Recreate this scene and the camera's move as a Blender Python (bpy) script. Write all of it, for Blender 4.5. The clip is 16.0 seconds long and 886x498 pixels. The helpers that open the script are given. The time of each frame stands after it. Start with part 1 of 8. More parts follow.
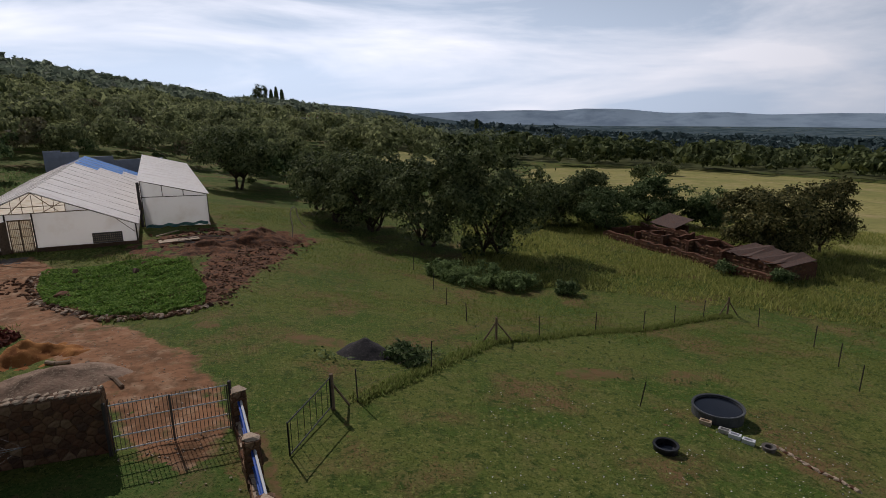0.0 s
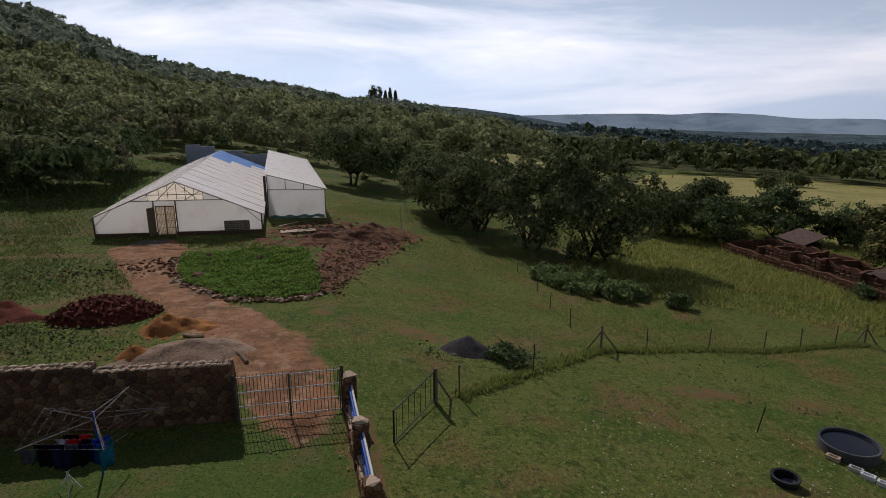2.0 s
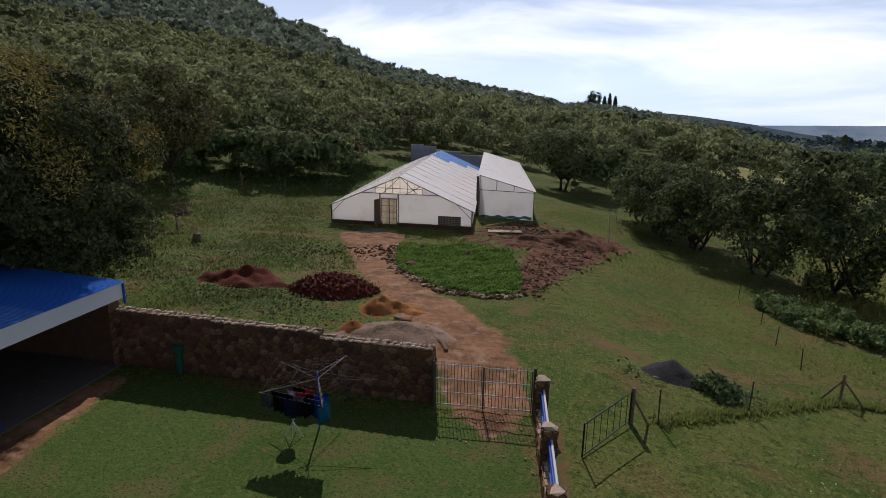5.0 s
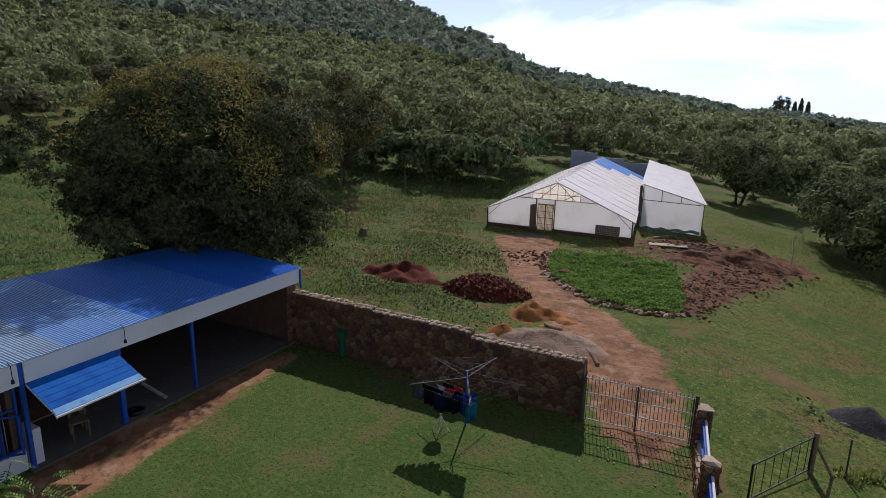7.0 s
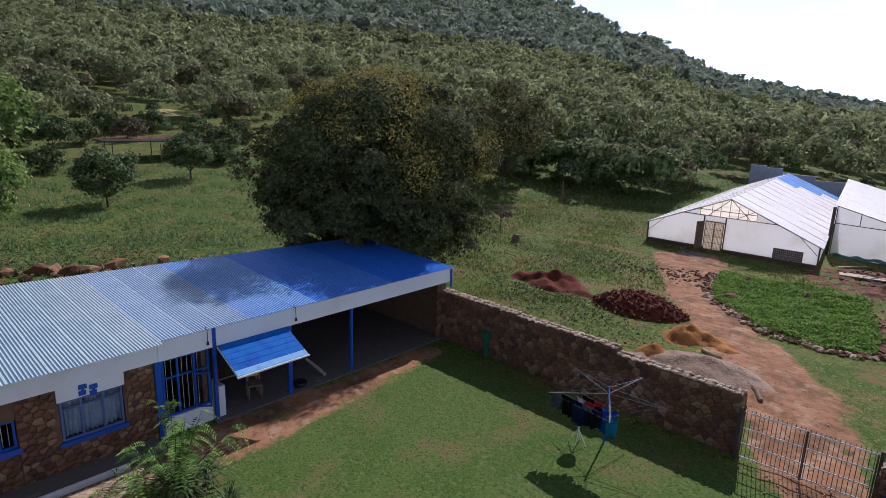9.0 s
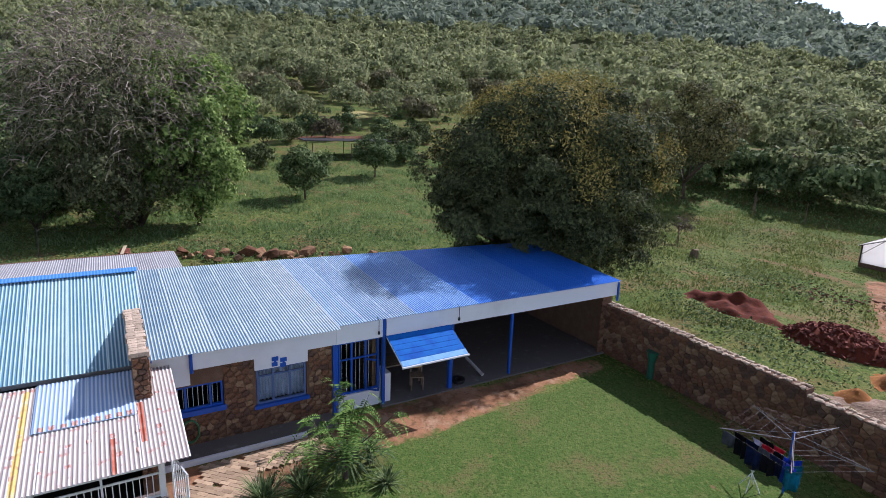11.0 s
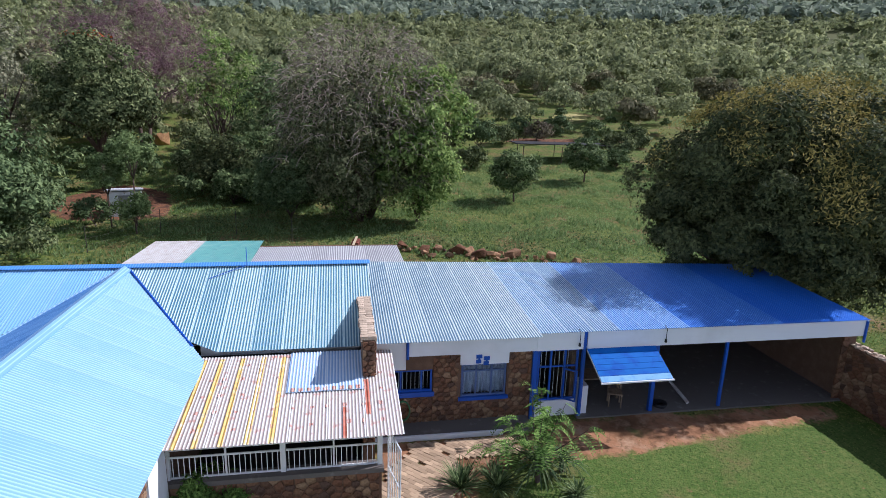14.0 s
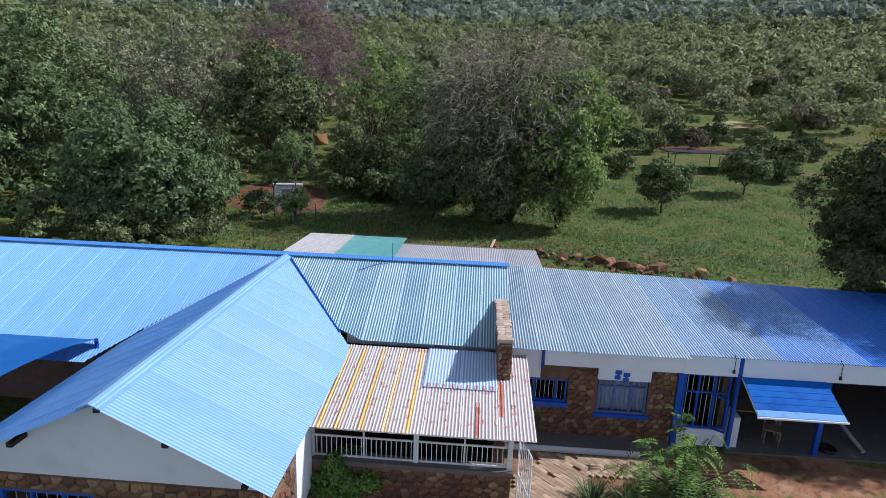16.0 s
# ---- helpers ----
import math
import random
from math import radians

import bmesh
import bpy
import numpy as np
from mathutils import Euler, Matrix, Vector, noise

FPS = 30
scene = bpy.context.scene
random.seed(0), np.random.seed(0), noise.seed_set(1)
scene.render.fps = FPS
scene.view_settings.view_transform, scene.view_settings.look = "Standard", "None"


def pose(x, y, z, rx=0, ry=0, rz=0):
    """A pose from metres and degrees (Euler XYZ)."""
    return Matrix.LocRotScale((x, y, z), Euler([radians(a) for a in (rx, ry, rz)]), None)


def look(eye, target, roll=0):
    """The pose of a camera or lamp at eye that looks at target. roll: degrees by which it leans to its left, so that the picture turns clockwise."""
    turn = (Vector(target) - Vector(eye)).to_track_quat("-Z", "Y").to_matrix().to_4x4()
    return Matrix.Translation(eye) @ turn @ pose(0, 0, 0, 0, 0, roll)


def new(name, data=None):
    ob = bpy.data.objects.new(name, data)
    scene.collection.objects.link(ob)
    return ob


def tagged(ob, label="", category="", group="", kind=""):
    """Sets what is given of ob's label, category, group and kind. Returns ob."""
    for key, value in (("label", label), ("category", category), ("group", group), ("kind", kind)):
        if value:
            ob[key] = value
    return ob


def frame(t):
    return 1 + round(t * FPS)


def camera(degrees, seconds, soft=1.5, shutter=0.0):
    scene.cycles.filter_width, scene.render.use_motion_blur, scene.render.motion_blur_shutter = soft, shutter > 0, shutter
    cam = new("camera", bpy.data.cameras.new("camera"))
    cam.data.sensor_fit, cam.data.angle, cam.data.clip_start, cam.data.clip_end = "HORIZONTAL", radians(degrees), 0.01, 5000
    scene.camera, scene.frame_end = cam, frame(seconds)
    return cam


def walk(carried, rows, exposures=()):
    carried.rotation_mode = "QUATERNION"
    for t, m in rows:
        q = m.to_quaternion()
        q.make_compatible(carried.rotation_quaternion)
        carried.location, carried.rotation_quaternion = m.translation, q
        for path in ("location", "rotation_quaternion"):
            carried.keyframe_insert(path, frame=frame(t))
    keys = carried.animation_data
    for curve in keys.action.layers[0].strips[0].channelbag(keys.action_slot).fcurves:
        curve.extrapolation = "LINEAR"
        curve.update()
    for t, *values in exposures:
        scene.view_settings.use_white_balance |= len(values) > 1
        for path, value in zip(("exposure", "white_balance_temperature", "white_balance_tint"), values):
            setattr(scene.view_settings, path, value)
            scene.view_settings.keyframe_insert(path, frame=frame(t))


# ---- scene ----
cam = camera(75.09, 16.0, 0.6)
# seconds, x, y, z, yaw, pitch, roll
PATH = [
    (0.0, -0.000, -0.000, 8.500, 0.00, -14.31, -0.67),
    (0.5, -0.088, 0.011, 8.500, 2.36, -14.37, -0.50),
    (1.0, -0.144, -0.038, 8.510, 4.84, -14.33, -0.35),
    (1.5, -0.185, -0.131, 8.519, 7.53, -14.23, -0.20),
    (2.0, -0.220, -0.213, 8.529, 10.37, -14.10, -0.04),
    (2.5, -0.253, -0.260, 8.522, 13.80, -13.98, 0.14),
    (3.0, -0.292, -0.241, 8.500, 17.45, -13.93, 0.32),
    (3.5, -0.293, -0.214, 8.496, 21.10, -13.90, 0.48),
    (4.0, -0.291, -0.209, 8.486, 23.98, -13.85, 0.63),
    (6.5, -0.497, -0.245, 8.442, 42.63, -13.61, 1.16),
    (7.0, -0.509, -0.286, 8.445, 46.19, -13.56, 1.25),
    (7.5, -0.469, -0.331, 8.452, 49.61, -13.48, 1.35),
    (8.0, -0.404, -0.362, 8.454, 53.12, -13.39, 1.52),
    (8.5, -0.324, -0.375, 8.455, 57.26, -13.31, 1.72),
    (9.0, -0.263, -0.343, 8.440, 61.75, -13.27, 1.96),
    (9.5, -0.208, -0.331, 8.442, 65.70, -13.27, 2.17),
    (10.0, -0.181, -0.331, 8.468, 70.29, -13.32, 2.26),
    (12.5, -0.202, -0.458, 8.858, 88.75, -14.30, 1.74),
    (13.0, -0.116, -0.483, 8.914, 91.97, -14.37, 1.63),
    (13.5, 0.047, -0.500, 8.953, 95.48, -14.35, 1.62),
    (14.0, 0.191, -0.574, 8.952, 98.99, -14.28, 1.72),
    (14.5, 0.262, -0.682, 8.935, 102.56, -14.22, 1.86),
    (15.0, 0.295, -0.775, 8.911, 106.14, -14.21, 1.95),
    (15.5, 0.261, -0.812, 8.894, 109.55, -14.23, 2.01),
    (16.0, 0.190, -0.798, 8.893, 112.66, -14.26, 2.08),
]
walk(cam, [(t, pose(x, y, z, 90 + pitch, 0, yaw) @ pose(0, 0, 0, 0, 0, roll)) for t, x, y, z, yaw, pitch, roll in PATH],
     [(t, e, k, g) for t, e, k, g in ((0.0, -1.3, 6300, 18), (3.5, -1.2, 6250, 19), (7.0, -0.72, 5850, 21), (9.5, -0.12, 5650, 24), (12.5, 0.42, 5650, 23), (16.0, 0.03, 5550, 20))])

# ---- world and sun ----
SUN_AZ, SUN_EL = 33.5, 40.0
world = bpy.data.worlds.new("sky")
scene.world = world
world.use_nodes = True
wn, wl = world.node_tree.nodes, world.node_tree.links
wn.clear()
sky = wn.new("ShaderNodeTexSky")
sky.sky_type, sky.sun_disc = "NISHITA", False
sky.sun_elevation, sky.sun_rotation = radians(SUN_EL), radians(-SUN_AZ)
sky.altitude, sky.air_density, sky.dust_density, sky.ozone_density = 1400.0, 1.0, 0.7, 1.0
bgn, won = wn.new("ShaderNodeBackground"), wn.new("ShaderNodeOutputWorld")
wtc, wsep, wcom = wn.new("ShaderNodeTexCoord"), wn.new("ShaderNodeSeparateXYZ"), wn.new("ShaderNodeCombineXYZ")
wl.new(wtc.outputs["Generated"], wsep.inputs[0])
wmax = wn.new("ShaderNodeMath")
wmax.operation = "MAXIMUM"
wmax.inputs[1].default_value = 0.06
wl.new(wsep.outputs[2], wmax.inputs[0])
wl.new(wsep.outputs[0], wcom.inputs[0])
wl.new(wsep.outputs[1], wcom.inputs[1])
wl.new(wmax.outputs[0], wcom.inputs[2])
wl.new(wcom.outputs[0], sky.inputs[0])
# thin streaky cloud and a milky horizon
wmap = wn.new("ShaderNodeMapping")
wmap.inputs["Rotation"].default_value, wmap.inputs["Scale"].default_value = (0.0, 0.25, 0.6), (1.3, 2.4, 8.0)
wl.new(wtc.outputs["Generated"], wmap.inputs[0])
wno = wn.new("ShaderNodeTexNoise")
wno.inputs["Scale"].default_value, wno.inputs["Detail"].default_value, wno.inputs["Roughness"].default_value = 1.3, 7, 0.55
wno.inputs["Distortion"].default_value = 0.5
wl.new(wmap.outputs[0], wno.inputs["Vector"])
wr = wn.new("ShaderNodeMapRange")
wr.inputs[1].default_value, wr.inputs[2].default_value, wr.inputs[4].default_value = 0.43, 0.68, 0.9
wl.new(wno.outputs[0], wr.inputs[0])
wh = wn.new("ShaderNodeMapRange")
wh.inputs[1].default_value, wh.inputs[2].default_value, wh.inputs[3].default_value, wh.inputs[4].default_value = 0.05, 0.4, 0.9, 0.05
wl.new(wsep.outputs[2], wh.inputs[0])
wf = wn.new("ShaderNodeMapRange")
wf.inputs[1].default_value, wf.inputs[2].default_value, wf.inputs[3].default_value, wf.inputs[4].default_value = 0.15, 0.5, 1.0, 0.15
wl.new(wsep.outputs[2], wf.inputs[0])
wcl = wn.new("ShaderNodeMath")
wcl.operation = "MULTIPLY"
wl.new(wr.outputs[0], wcl.inputs[0])
wl.new(wf.outputs[0], wcl.inputs[1])
wb = wn.new("ShaderNodeMix")
wb.data_type = "RGBA"
wl.new(wh.outputs[0], wb.inputs[0])
wl.new(sky.outputs[0], wb.inputs[6])
wb.inputs[7].default_value = (35.0, 42.0, 49.5, 1)
wx = wn.new("ShaderNodeMix")
wx.data_type = "RGBA"
wl.new(wcl.outputs[0], wx.inputs[0])
wl.new(wb.outputs[2], wx.inputs[6])
wx.inputs[7].default_value = (56.0, 57.0, 58.0, 1)
wl.new(wx.outputs[2], bgn.inputs[0])
wd = wn.new("ShaderNodeVectorMath")
wd.operation = "DOT_PRODUCT"
wl.new(wtc.outputs["Generated"], wd.inputs[0])
wd.inputs[1].default_value = (-math.sin(radians(SUN_AZ)) * math.cos(radians(SUN_EL)), math.cos(radians(SUN_AZ)) * math.cos(radians(SUN_EL)), math.sin(radians(SUN_EL)))
wg = wn.new("ShaderNodeMapRange")
wg.inputs[1].default_value, wg.inputs[2].default_value, wg.inputs[3].default_value, wg.inputs[4].default_value = 0.2, 0.75, 0.026, 0.049
wl.new(wd.outputs["Value"], wg.inputs[0])
wl.new(wg.outputs[0], bgn.inputs[1])
wl.new(bgn.outputs[0], won.inputs[0])
sun = new("sun", bpy.data.lights.new("sun", "SUN"))
sun.data.energy, sun.data.angle, sun.data.color = 5.0, radians(0.6), (1.0, 0.95, 0.87)
_d = Vector((-math.sin(radians(SUN_AZ)) * math.cos(radians(SUN_EL)), math.cos(radians(SUN_AZ)) * math.cos(radians(SUN_EL)), math.sin(radians(SUN_EL))))
sun.matrix_world = look(_d * 50, (0, 0, 0))


# ---- materials ----
def mat(name, base, rough=0.8, metal=0.0, spots=(), scale=1.0, bump=0.0, bump_scale=30.0, random_tint=0.0, spec=None, coords="Object", thins=None):
    """A noise-varied material: base colour, then (colour, size, low, high) layers of blotches. thins: the (base, layers) that shows through where the sheet's cover is thin."""
    m = bpy.data.materials.new(name)
    m.use_nodes = True
    n, l = m.node_tree.nodes, m.node_tree.links
    b = n["Principled BSDF"]
    b.inputs["Roughness"].default_value, b.inputs["Metallic"].default_value = rough, metal
    b.inputs["Specular IOR Level"].default_value = spec if spec is not None else (0.12 if rough >= 0.85 else 0.4)
    tc = n.new("ShaderNodeTexCoord")

    def layered(base, spots):
        col = n.new("ShaderNodeRGB")
        col.outputs[0].default_value = (*base, 1)
        out = col.outputs[0]
        for c, size, lo, hi in spots:
            t = n.new("ShaderNodeTexNoise")
            t.inputs["Scale"].default_value, t.inputs["Detail"].default_value, t.inputs["Roughness"].default_value = scale / size, 5, 0.62
            l.new(tc.outputs[coords], t.inputs["Vector"])
            r = n.new("ShaderNodeMapRange")
            r.inputs[1].default_value, r.inputs[2].default_value = lo, hi
            l.new(t.outputs[0], r.inputs[0])
            mx = n.new("ShaderNodeMix")
            mx.data_type = "RGBA"
            l.new(r.outputs[0], mx.inputs[0])
            l.new(out, mx.inputs[6])
            mx.inputs[7].default_value = (*c, 1)
            out = mx.outputs[2]
        return out

    out = layered(base, spots)
    if thins:
        at, t, ad, r, mx = n.new("ShaderNodeAttribute"), n.new("ShaderNodeTexNoise"), n.new("ShaderNodeMath"), n.new("ShaderNodeMapRange"), n.new("ShaderNodeMix")
        at.attribute_name = "cover"
        t.inputs["Scale"].default_value, t.inputs["Detail"].default_value, t.inputs["Roughness"].default_value = 1.6, 8, 0.7
        l.new(tc.outputs[coords], t.inputs["Vector"])
        ad.operation = "MULTIPLY_ADD"
        l.new(t.outputs[0], ad.inputs[0])
        ad.inputs[1].default_value = 1.5
        l.new(at.outputs["Fac"], ad.inputs[2])
        r.inputs[1].default_value, r.inputs[2].default_value = 1.15, 1.4
        l.new(ad.outputs[0], r.inputs[0])
        mx.data_type = "RGBA"
        l.new(r.outputs[0], mx.inputs[0])
        l.new(layered(*thins), mx.inputs[6])
        l.new(out, mx.inputs[7])
        out = mx.outputs[2]
    if random_tint:
        oi = n.new("ShaderNodeObjectInfo")
        hs = n.new("ShaderNodeHueSaturation")
        r = n.new("ShaderNodeMapRange")
        r.inputs[3].default_value, r.inputs[4].default_value = 1 - random_tint, 1 + random_tint
        l.new(oi.outputs["Random"], r.inputs[0])
        l.new(r.outputs[0], hs.inputs["Value"])
        l.new(out, hs.inputs["Color"])
        out = hs.outputs[0]
    l.new(out, b.inputs["Base Color"])
    if bump:
        t = n.new("ShaderNodeTexNoise")
        t.inputs["Scale"].default_value, t.inputs["Detail"].default_value = bump_scale, 4
        l.new(tc.outputs[coords], t.inputs["Vector"])
        bp = n.new("ShaderNodeBump")
        bp.inputs["Strength"].default_value, bp.inputs["Distance"].default_value = bump, 0.03
        l.new(t.outputs[0], bp.inputs["Height"])
        l.new(bp.outputs[0], b.inputs["Normal"])
    return m


def leaf_mat(name, a, b_, back=0.2, rough=0.8):
    """Foliage: two greens mixed per leaf, with light passing through."""
    m = bpy.data.materials.new(name)
    m.use_nodes = True
    n, l = m.node_tree.nodes, m.node_tree.links
    p = n["Principled BSDF"]
    p.inputs["Roughness"].default_value, p.inputs["Specular IOR Level"].default_value = rough, 0.12
    g = n.new("ShaderNodeNewGeometry")
    tc = n.new("ShaderNodeTexCoord")
    t = n.new("ShaderNodeTexNoise")
    t.inputs["Scale"].default_value, t.inputs["Detail"].default_value = 0.6, 3
    l.new(tc.outputs["Object"], t.inputs["Vector"])
    ad = n.new("ShaderNodeMath")
    ad.operation = "MULTIPLY_ADD"
    l.new(g.outputs["Random Per Island"], ad.inputs[0])
    ad.inputs[1].default_value = 1.0
    l.new(t.outputs[0], ad.inputs[2])
    r = n.new("ShaderNodeMapRange")
    r.inputs[1].default_value, r.inputs[2].default_value = 0.62, 1.42
    l.new(ad.outputs[0], r.inputs[0])
    mx = n.new("ShaderNodeMix")
    mx.data_type = "RGBA"
    l.new(r.outputs[0], mx.inputs[0])
    mx.inputs[6].default_value, mx.inputs[7].default_value = (*a, 1), (*b_, 1)
    l.new(mx.outputs[2], p.inputs["Base Color"])
    tr = n.new("ShaderNodeBsdfTranslucent")
    l.new(mx.outputs[2], tr.inputs["Color"])
    ms = n.new("ShaderNodeMixShader")
    ms.inputs[0].default_value = back
    l.new(p.outputs[0], ms.inputs[1])
    l.new(tr.outputs[0], ms.inputs[2])
    l.new(ms.outputs[0], n["Material Output"].inputs[0])
    return m


TURF = ((0.135, 0.155, 0.036), [((0.07, 0.12, 0.02), 6.0, 0.43, 0.58), ((0.19, 0.12, 0.055), 3.2, 0.5, 0.63), ((0.17, 0.16, 0.055), 0.9, 0.52, 0.72), ((0.05, 0.082, 0.016), 0.4, 0.52, 0.64),
                               ((0.2, 0.11, 0.055), 0.6, 0.63, 0.74), ((0.2, 0.21, 0.06), 0.14, 0.53, 0.64), ((0.05, 0.08, 0.018), 0.1, 0.54, 0.64)])
GRASS = mat("grass", TURF[0], 0.95, spots=TURF[1], bump=1.0, bump_scale=18, spec=0.1)
VELD = mat("bushveld_ground", (0.1, 0.112, 0.045), 0.95, spots=[((0.12, 0.12, 0.05), 14.0, 0.45, 0.7)], bump=0.4, bump_scale=1, spec=0.05)
# valley floor: distance haze is put into the blue-grey ground colour
PLAIN = mat("hazy_valley_plain", (0.11, 0.15, 0.17), 1.0, spots=[((0.2, 0.22, 0.17), 130.0, 0.55, 0.7), ((0.055, 0.085, 0.095), 60.0, 0.42, 0.6), ((0.22, 0.22, 0.17), 35.0, 0.62, 0.7)], spec=0.0)


def stone_mat(name, colours, bump=0.7, bump_scale=12):
    """Stone that takes one of several colours piece by piece, with grain and blotches."""
    m = mat(name, colours[0], 0.9, bump=bump, bump_scale=bump_scale)
    n, l = m.node_tree.nodes, m.node_tree.links
    oi, ramp, tc, mul = n.new("ShaderNodeObjectInfo"), n.new("ShaderNodeValToRGB"), n.new("ShaderNodeTexCoord"), n.new("ShaderNodeMix")
    e = ramp.color_ramp.elements
    for k, c in enumerate(colours):
        el = e[k] if k < 2 else e.new(k / len(colours))
        el.position, el.color = k / len(colours), (*c, 1)
    ramp.color_ramp.interpolation = "CONSTANT"
    l.new(oi.outputs["Random"], ramp.inputs[0])
    out = ramp.outputs[0]
    for size, lo, hi, dark in ((0.35, 0.4, 0.7, 0.55), (0.06, 0.45, 0.65, 0.7)):
        t, r, mul = n.new("ShaderNodeTexNoise"), n.new("ShaderNodeMapRange"), n.new("ShaderNodeMix")
        t.inputs["Scale"].default_value, t.inputs["Detail"].default_value = 1 / size, 5
        l.new(tc.outputs["Object"], t.inputs["Vector"])
        r.inputs[1].default_value, r.inputs[2].default_value = lo, hi
        l.new(t.outputs[0], r.inputs[0])
        mul.data_type, mul.blend_type = "RGBA", "MULTIPLY"
        l.new(r.outputs[0], mul.inputs[0])
        l.new(out, mul.inputs[6])
        mul.inputs[7].default_value = (dark * 1.05, dark, dark * 0.95, 1)
        out = mul.outputs[2]
    l.new(out, n["Principled BSDF"].inputs["Base Color"])
    return m


STONE = stone_mat("rust_stone", [(0.19, 0.1, 0.06), (0.25, 0.145, 0.085), (0.15, 0.085, 0.055), (0.31, 0.2, 0.12), (0.21, 0.105, 0.06), (0.13, 0.08, 0.058), (0.23, 0.13, 0.075)])
WHITE = mat("white_paint", (0.75, 0.76, 0.78), 0.6, spots=[((0.62, 0.62, 0.62), 1.5, 0.5, 0.8)])
DBLUE = mat("blue_gloss_paint", (0.015, 0.085, 0.42), 0.4)
PLASTIC = mat("white_sheeting", (0.86, 0.86, 0.86), 0.55, spots=[((0.72, 0.69, 0.65), 1.6, 0.5, 0.85)])
def let_through(m, amount):
    """Lets light pass through a thin sheet."""
    n, l = m.node_tree.nodes, m.node_tree.links
    b, tr, ms = n["Principled BSDF"], n.new("ShaderNodeBsdfTranslucent"), n.new("ShaderNodeMixShader")
    l.new(b.inputs["Base Color"].links[0].from_socket, tr.inputs["Color"])
    ms.inputs[0].default_value = amount
    l.new(b.outputs[0], ms.inputs[1])
    l.new(tr.outputs[0], ms.inputs[2])
    l.new(ms.outputs[0], n["Material Output"].inputs[0])
    return m


let_through(PLASTIC, 0.6)
SOIL = mat("red_soil", (0.21, 0.095, 0.047), 0.95, spots=[((0.26, 0.14, 0.08), 1.2, 0.5, 0.66), ((0.07, 0.038, 0.026), 0.5, 0.46, 0.62), ((0.1, 0.05, 0.03), 0.15, 0.5, 0.6)], bump=1.0, bump_scale=8, thins=TURF)


# ---- helpers for meshes ----
def link_mesh(name, verts, faces, material, parent=None, label="", smooth=False):
    me = bpy.data.meshes.new(name)
    me.from_pydata([tuple(v) for v in verts], [], [tuple(f) for f in faces])
    me.materials.append(material)
    if smooth:
        me.shade_smooth()
    me.update()
    ob = new(name, me)
    if parent is not None:
        ob.parent = parent
    if label:
        ob["label"] = label
    return ob


def part(name, bm, material, parent=None, label="", smooth=False):
    bmesh.ops.recalc_face_normals(bm, faces=bm.faces)
    me = bpy.data.meshes.new(name)
    bm.to_mesh(me)
    bm.free()
    me.materials.append(material)
    if smooth:
        me.shade_smooth()
    ob = new(name, me)
    if parent is not None:
        ob.parent = parent
    if label:
        ob["label"] = label
    return ob


def box(bm, x0, x1, y0, y1, z0, z1, m=None):
    vs = [bm.verts.new((m @ Vector(c)) if m else c) for c in ((x0, y0, z0), (x1, y0, z0), (x1, y1, z0), (x0, y1, z0), (x0, y0, z1), (x1, y0, z1), (x1, y1, z1), (x0, y1, z1))]
    for f in ((0, 3, 2, 1), (4, 5, 6, 7), (0, 1, 5, 4), (1, 2, 6, 5), (2, 3, 7, 6), (3, 0, 4, 7)):
        bm.faces.new([vs[i] for i in f])
    return vs


def boxes(*specs):
    bm = bmesh.new()
    for s in specs:
        box(bm, *s)
    return bm


def prism(bm, poly, ext, off=(0, 0, 0)):
    """A solid from a polygon (list of points) pushed along ext."""
    e = Vector(ext)
    a = [bm.verts.new(Vector(p) + Vector(off)) for p in poly]
    b = [bm.verts.new(Vector(p) + Vector(off) + e) for p in poly]
    bm.faces.new(a[::-1])
    bm.faces.new(b)
    for i in range(len(poly)):
        j = (i + 1) % len(poly)
        bm.faces.new((a[i], a[j], b[j], b[i]))


def rod(bm, p, q, r=0.02, seg=6, r2=None):
    """A round bar from p to q."""
    p, q = Vector(p), Vector(q)
    d = (q - p).normalized()
    u = d.orthogonal().normalized()
    v = d.cross(u)
    r2 = r if r2 is None else r2
    ra, rb = [], []
    for i in range(seg):
        a = 2 * math.pi * i / seg
        o = u * math.cos(a) + v * math.sin(a)
        ra.append(bm.verts.new(p + o * r))
        rb.append(bm.verts.new(q + o * r2))
    for i in range(seg):
        j = (i + 1) % seg
        bm.faces.new((ra[i], ra[j], rb[j], rb[i]))
    bm.faces.new(ra[::-1])
    bm.faces.new(rb)


def thing(name, x, y, z, rz=0, label="", category="", group=""):
    ob = new(name)
    ob.matrix_world = pose(x, y, z, 0, 0, rz)
    return tagged(ob, label, category, group)


# ---- ground ----
RIDGE_AZ = [-20, 0, 5, 7.5, 14, 20, 26.5, 30, 36, 38, 40.4, 42.2, 43.3, 45.6, 47, 50.7, 56, 70, 90, 110, 125, 140, 165]
RIDGE_EL = [-4.5, -3.0, -2.4, -1.9, -0.5, 0.1, 1.4, 2.0, 3.3, 3.8, 5.0, 6.1, 6.6, 6.9, 8.0, 9.7, 11.5, 13.5, 14, 13.5, 13.2, 12.5, 11]


def smooth(a, b, v):
    t = np.clip((v - a) / (b - a), 0, 1)
    return t * t * (3 - 2 * t)


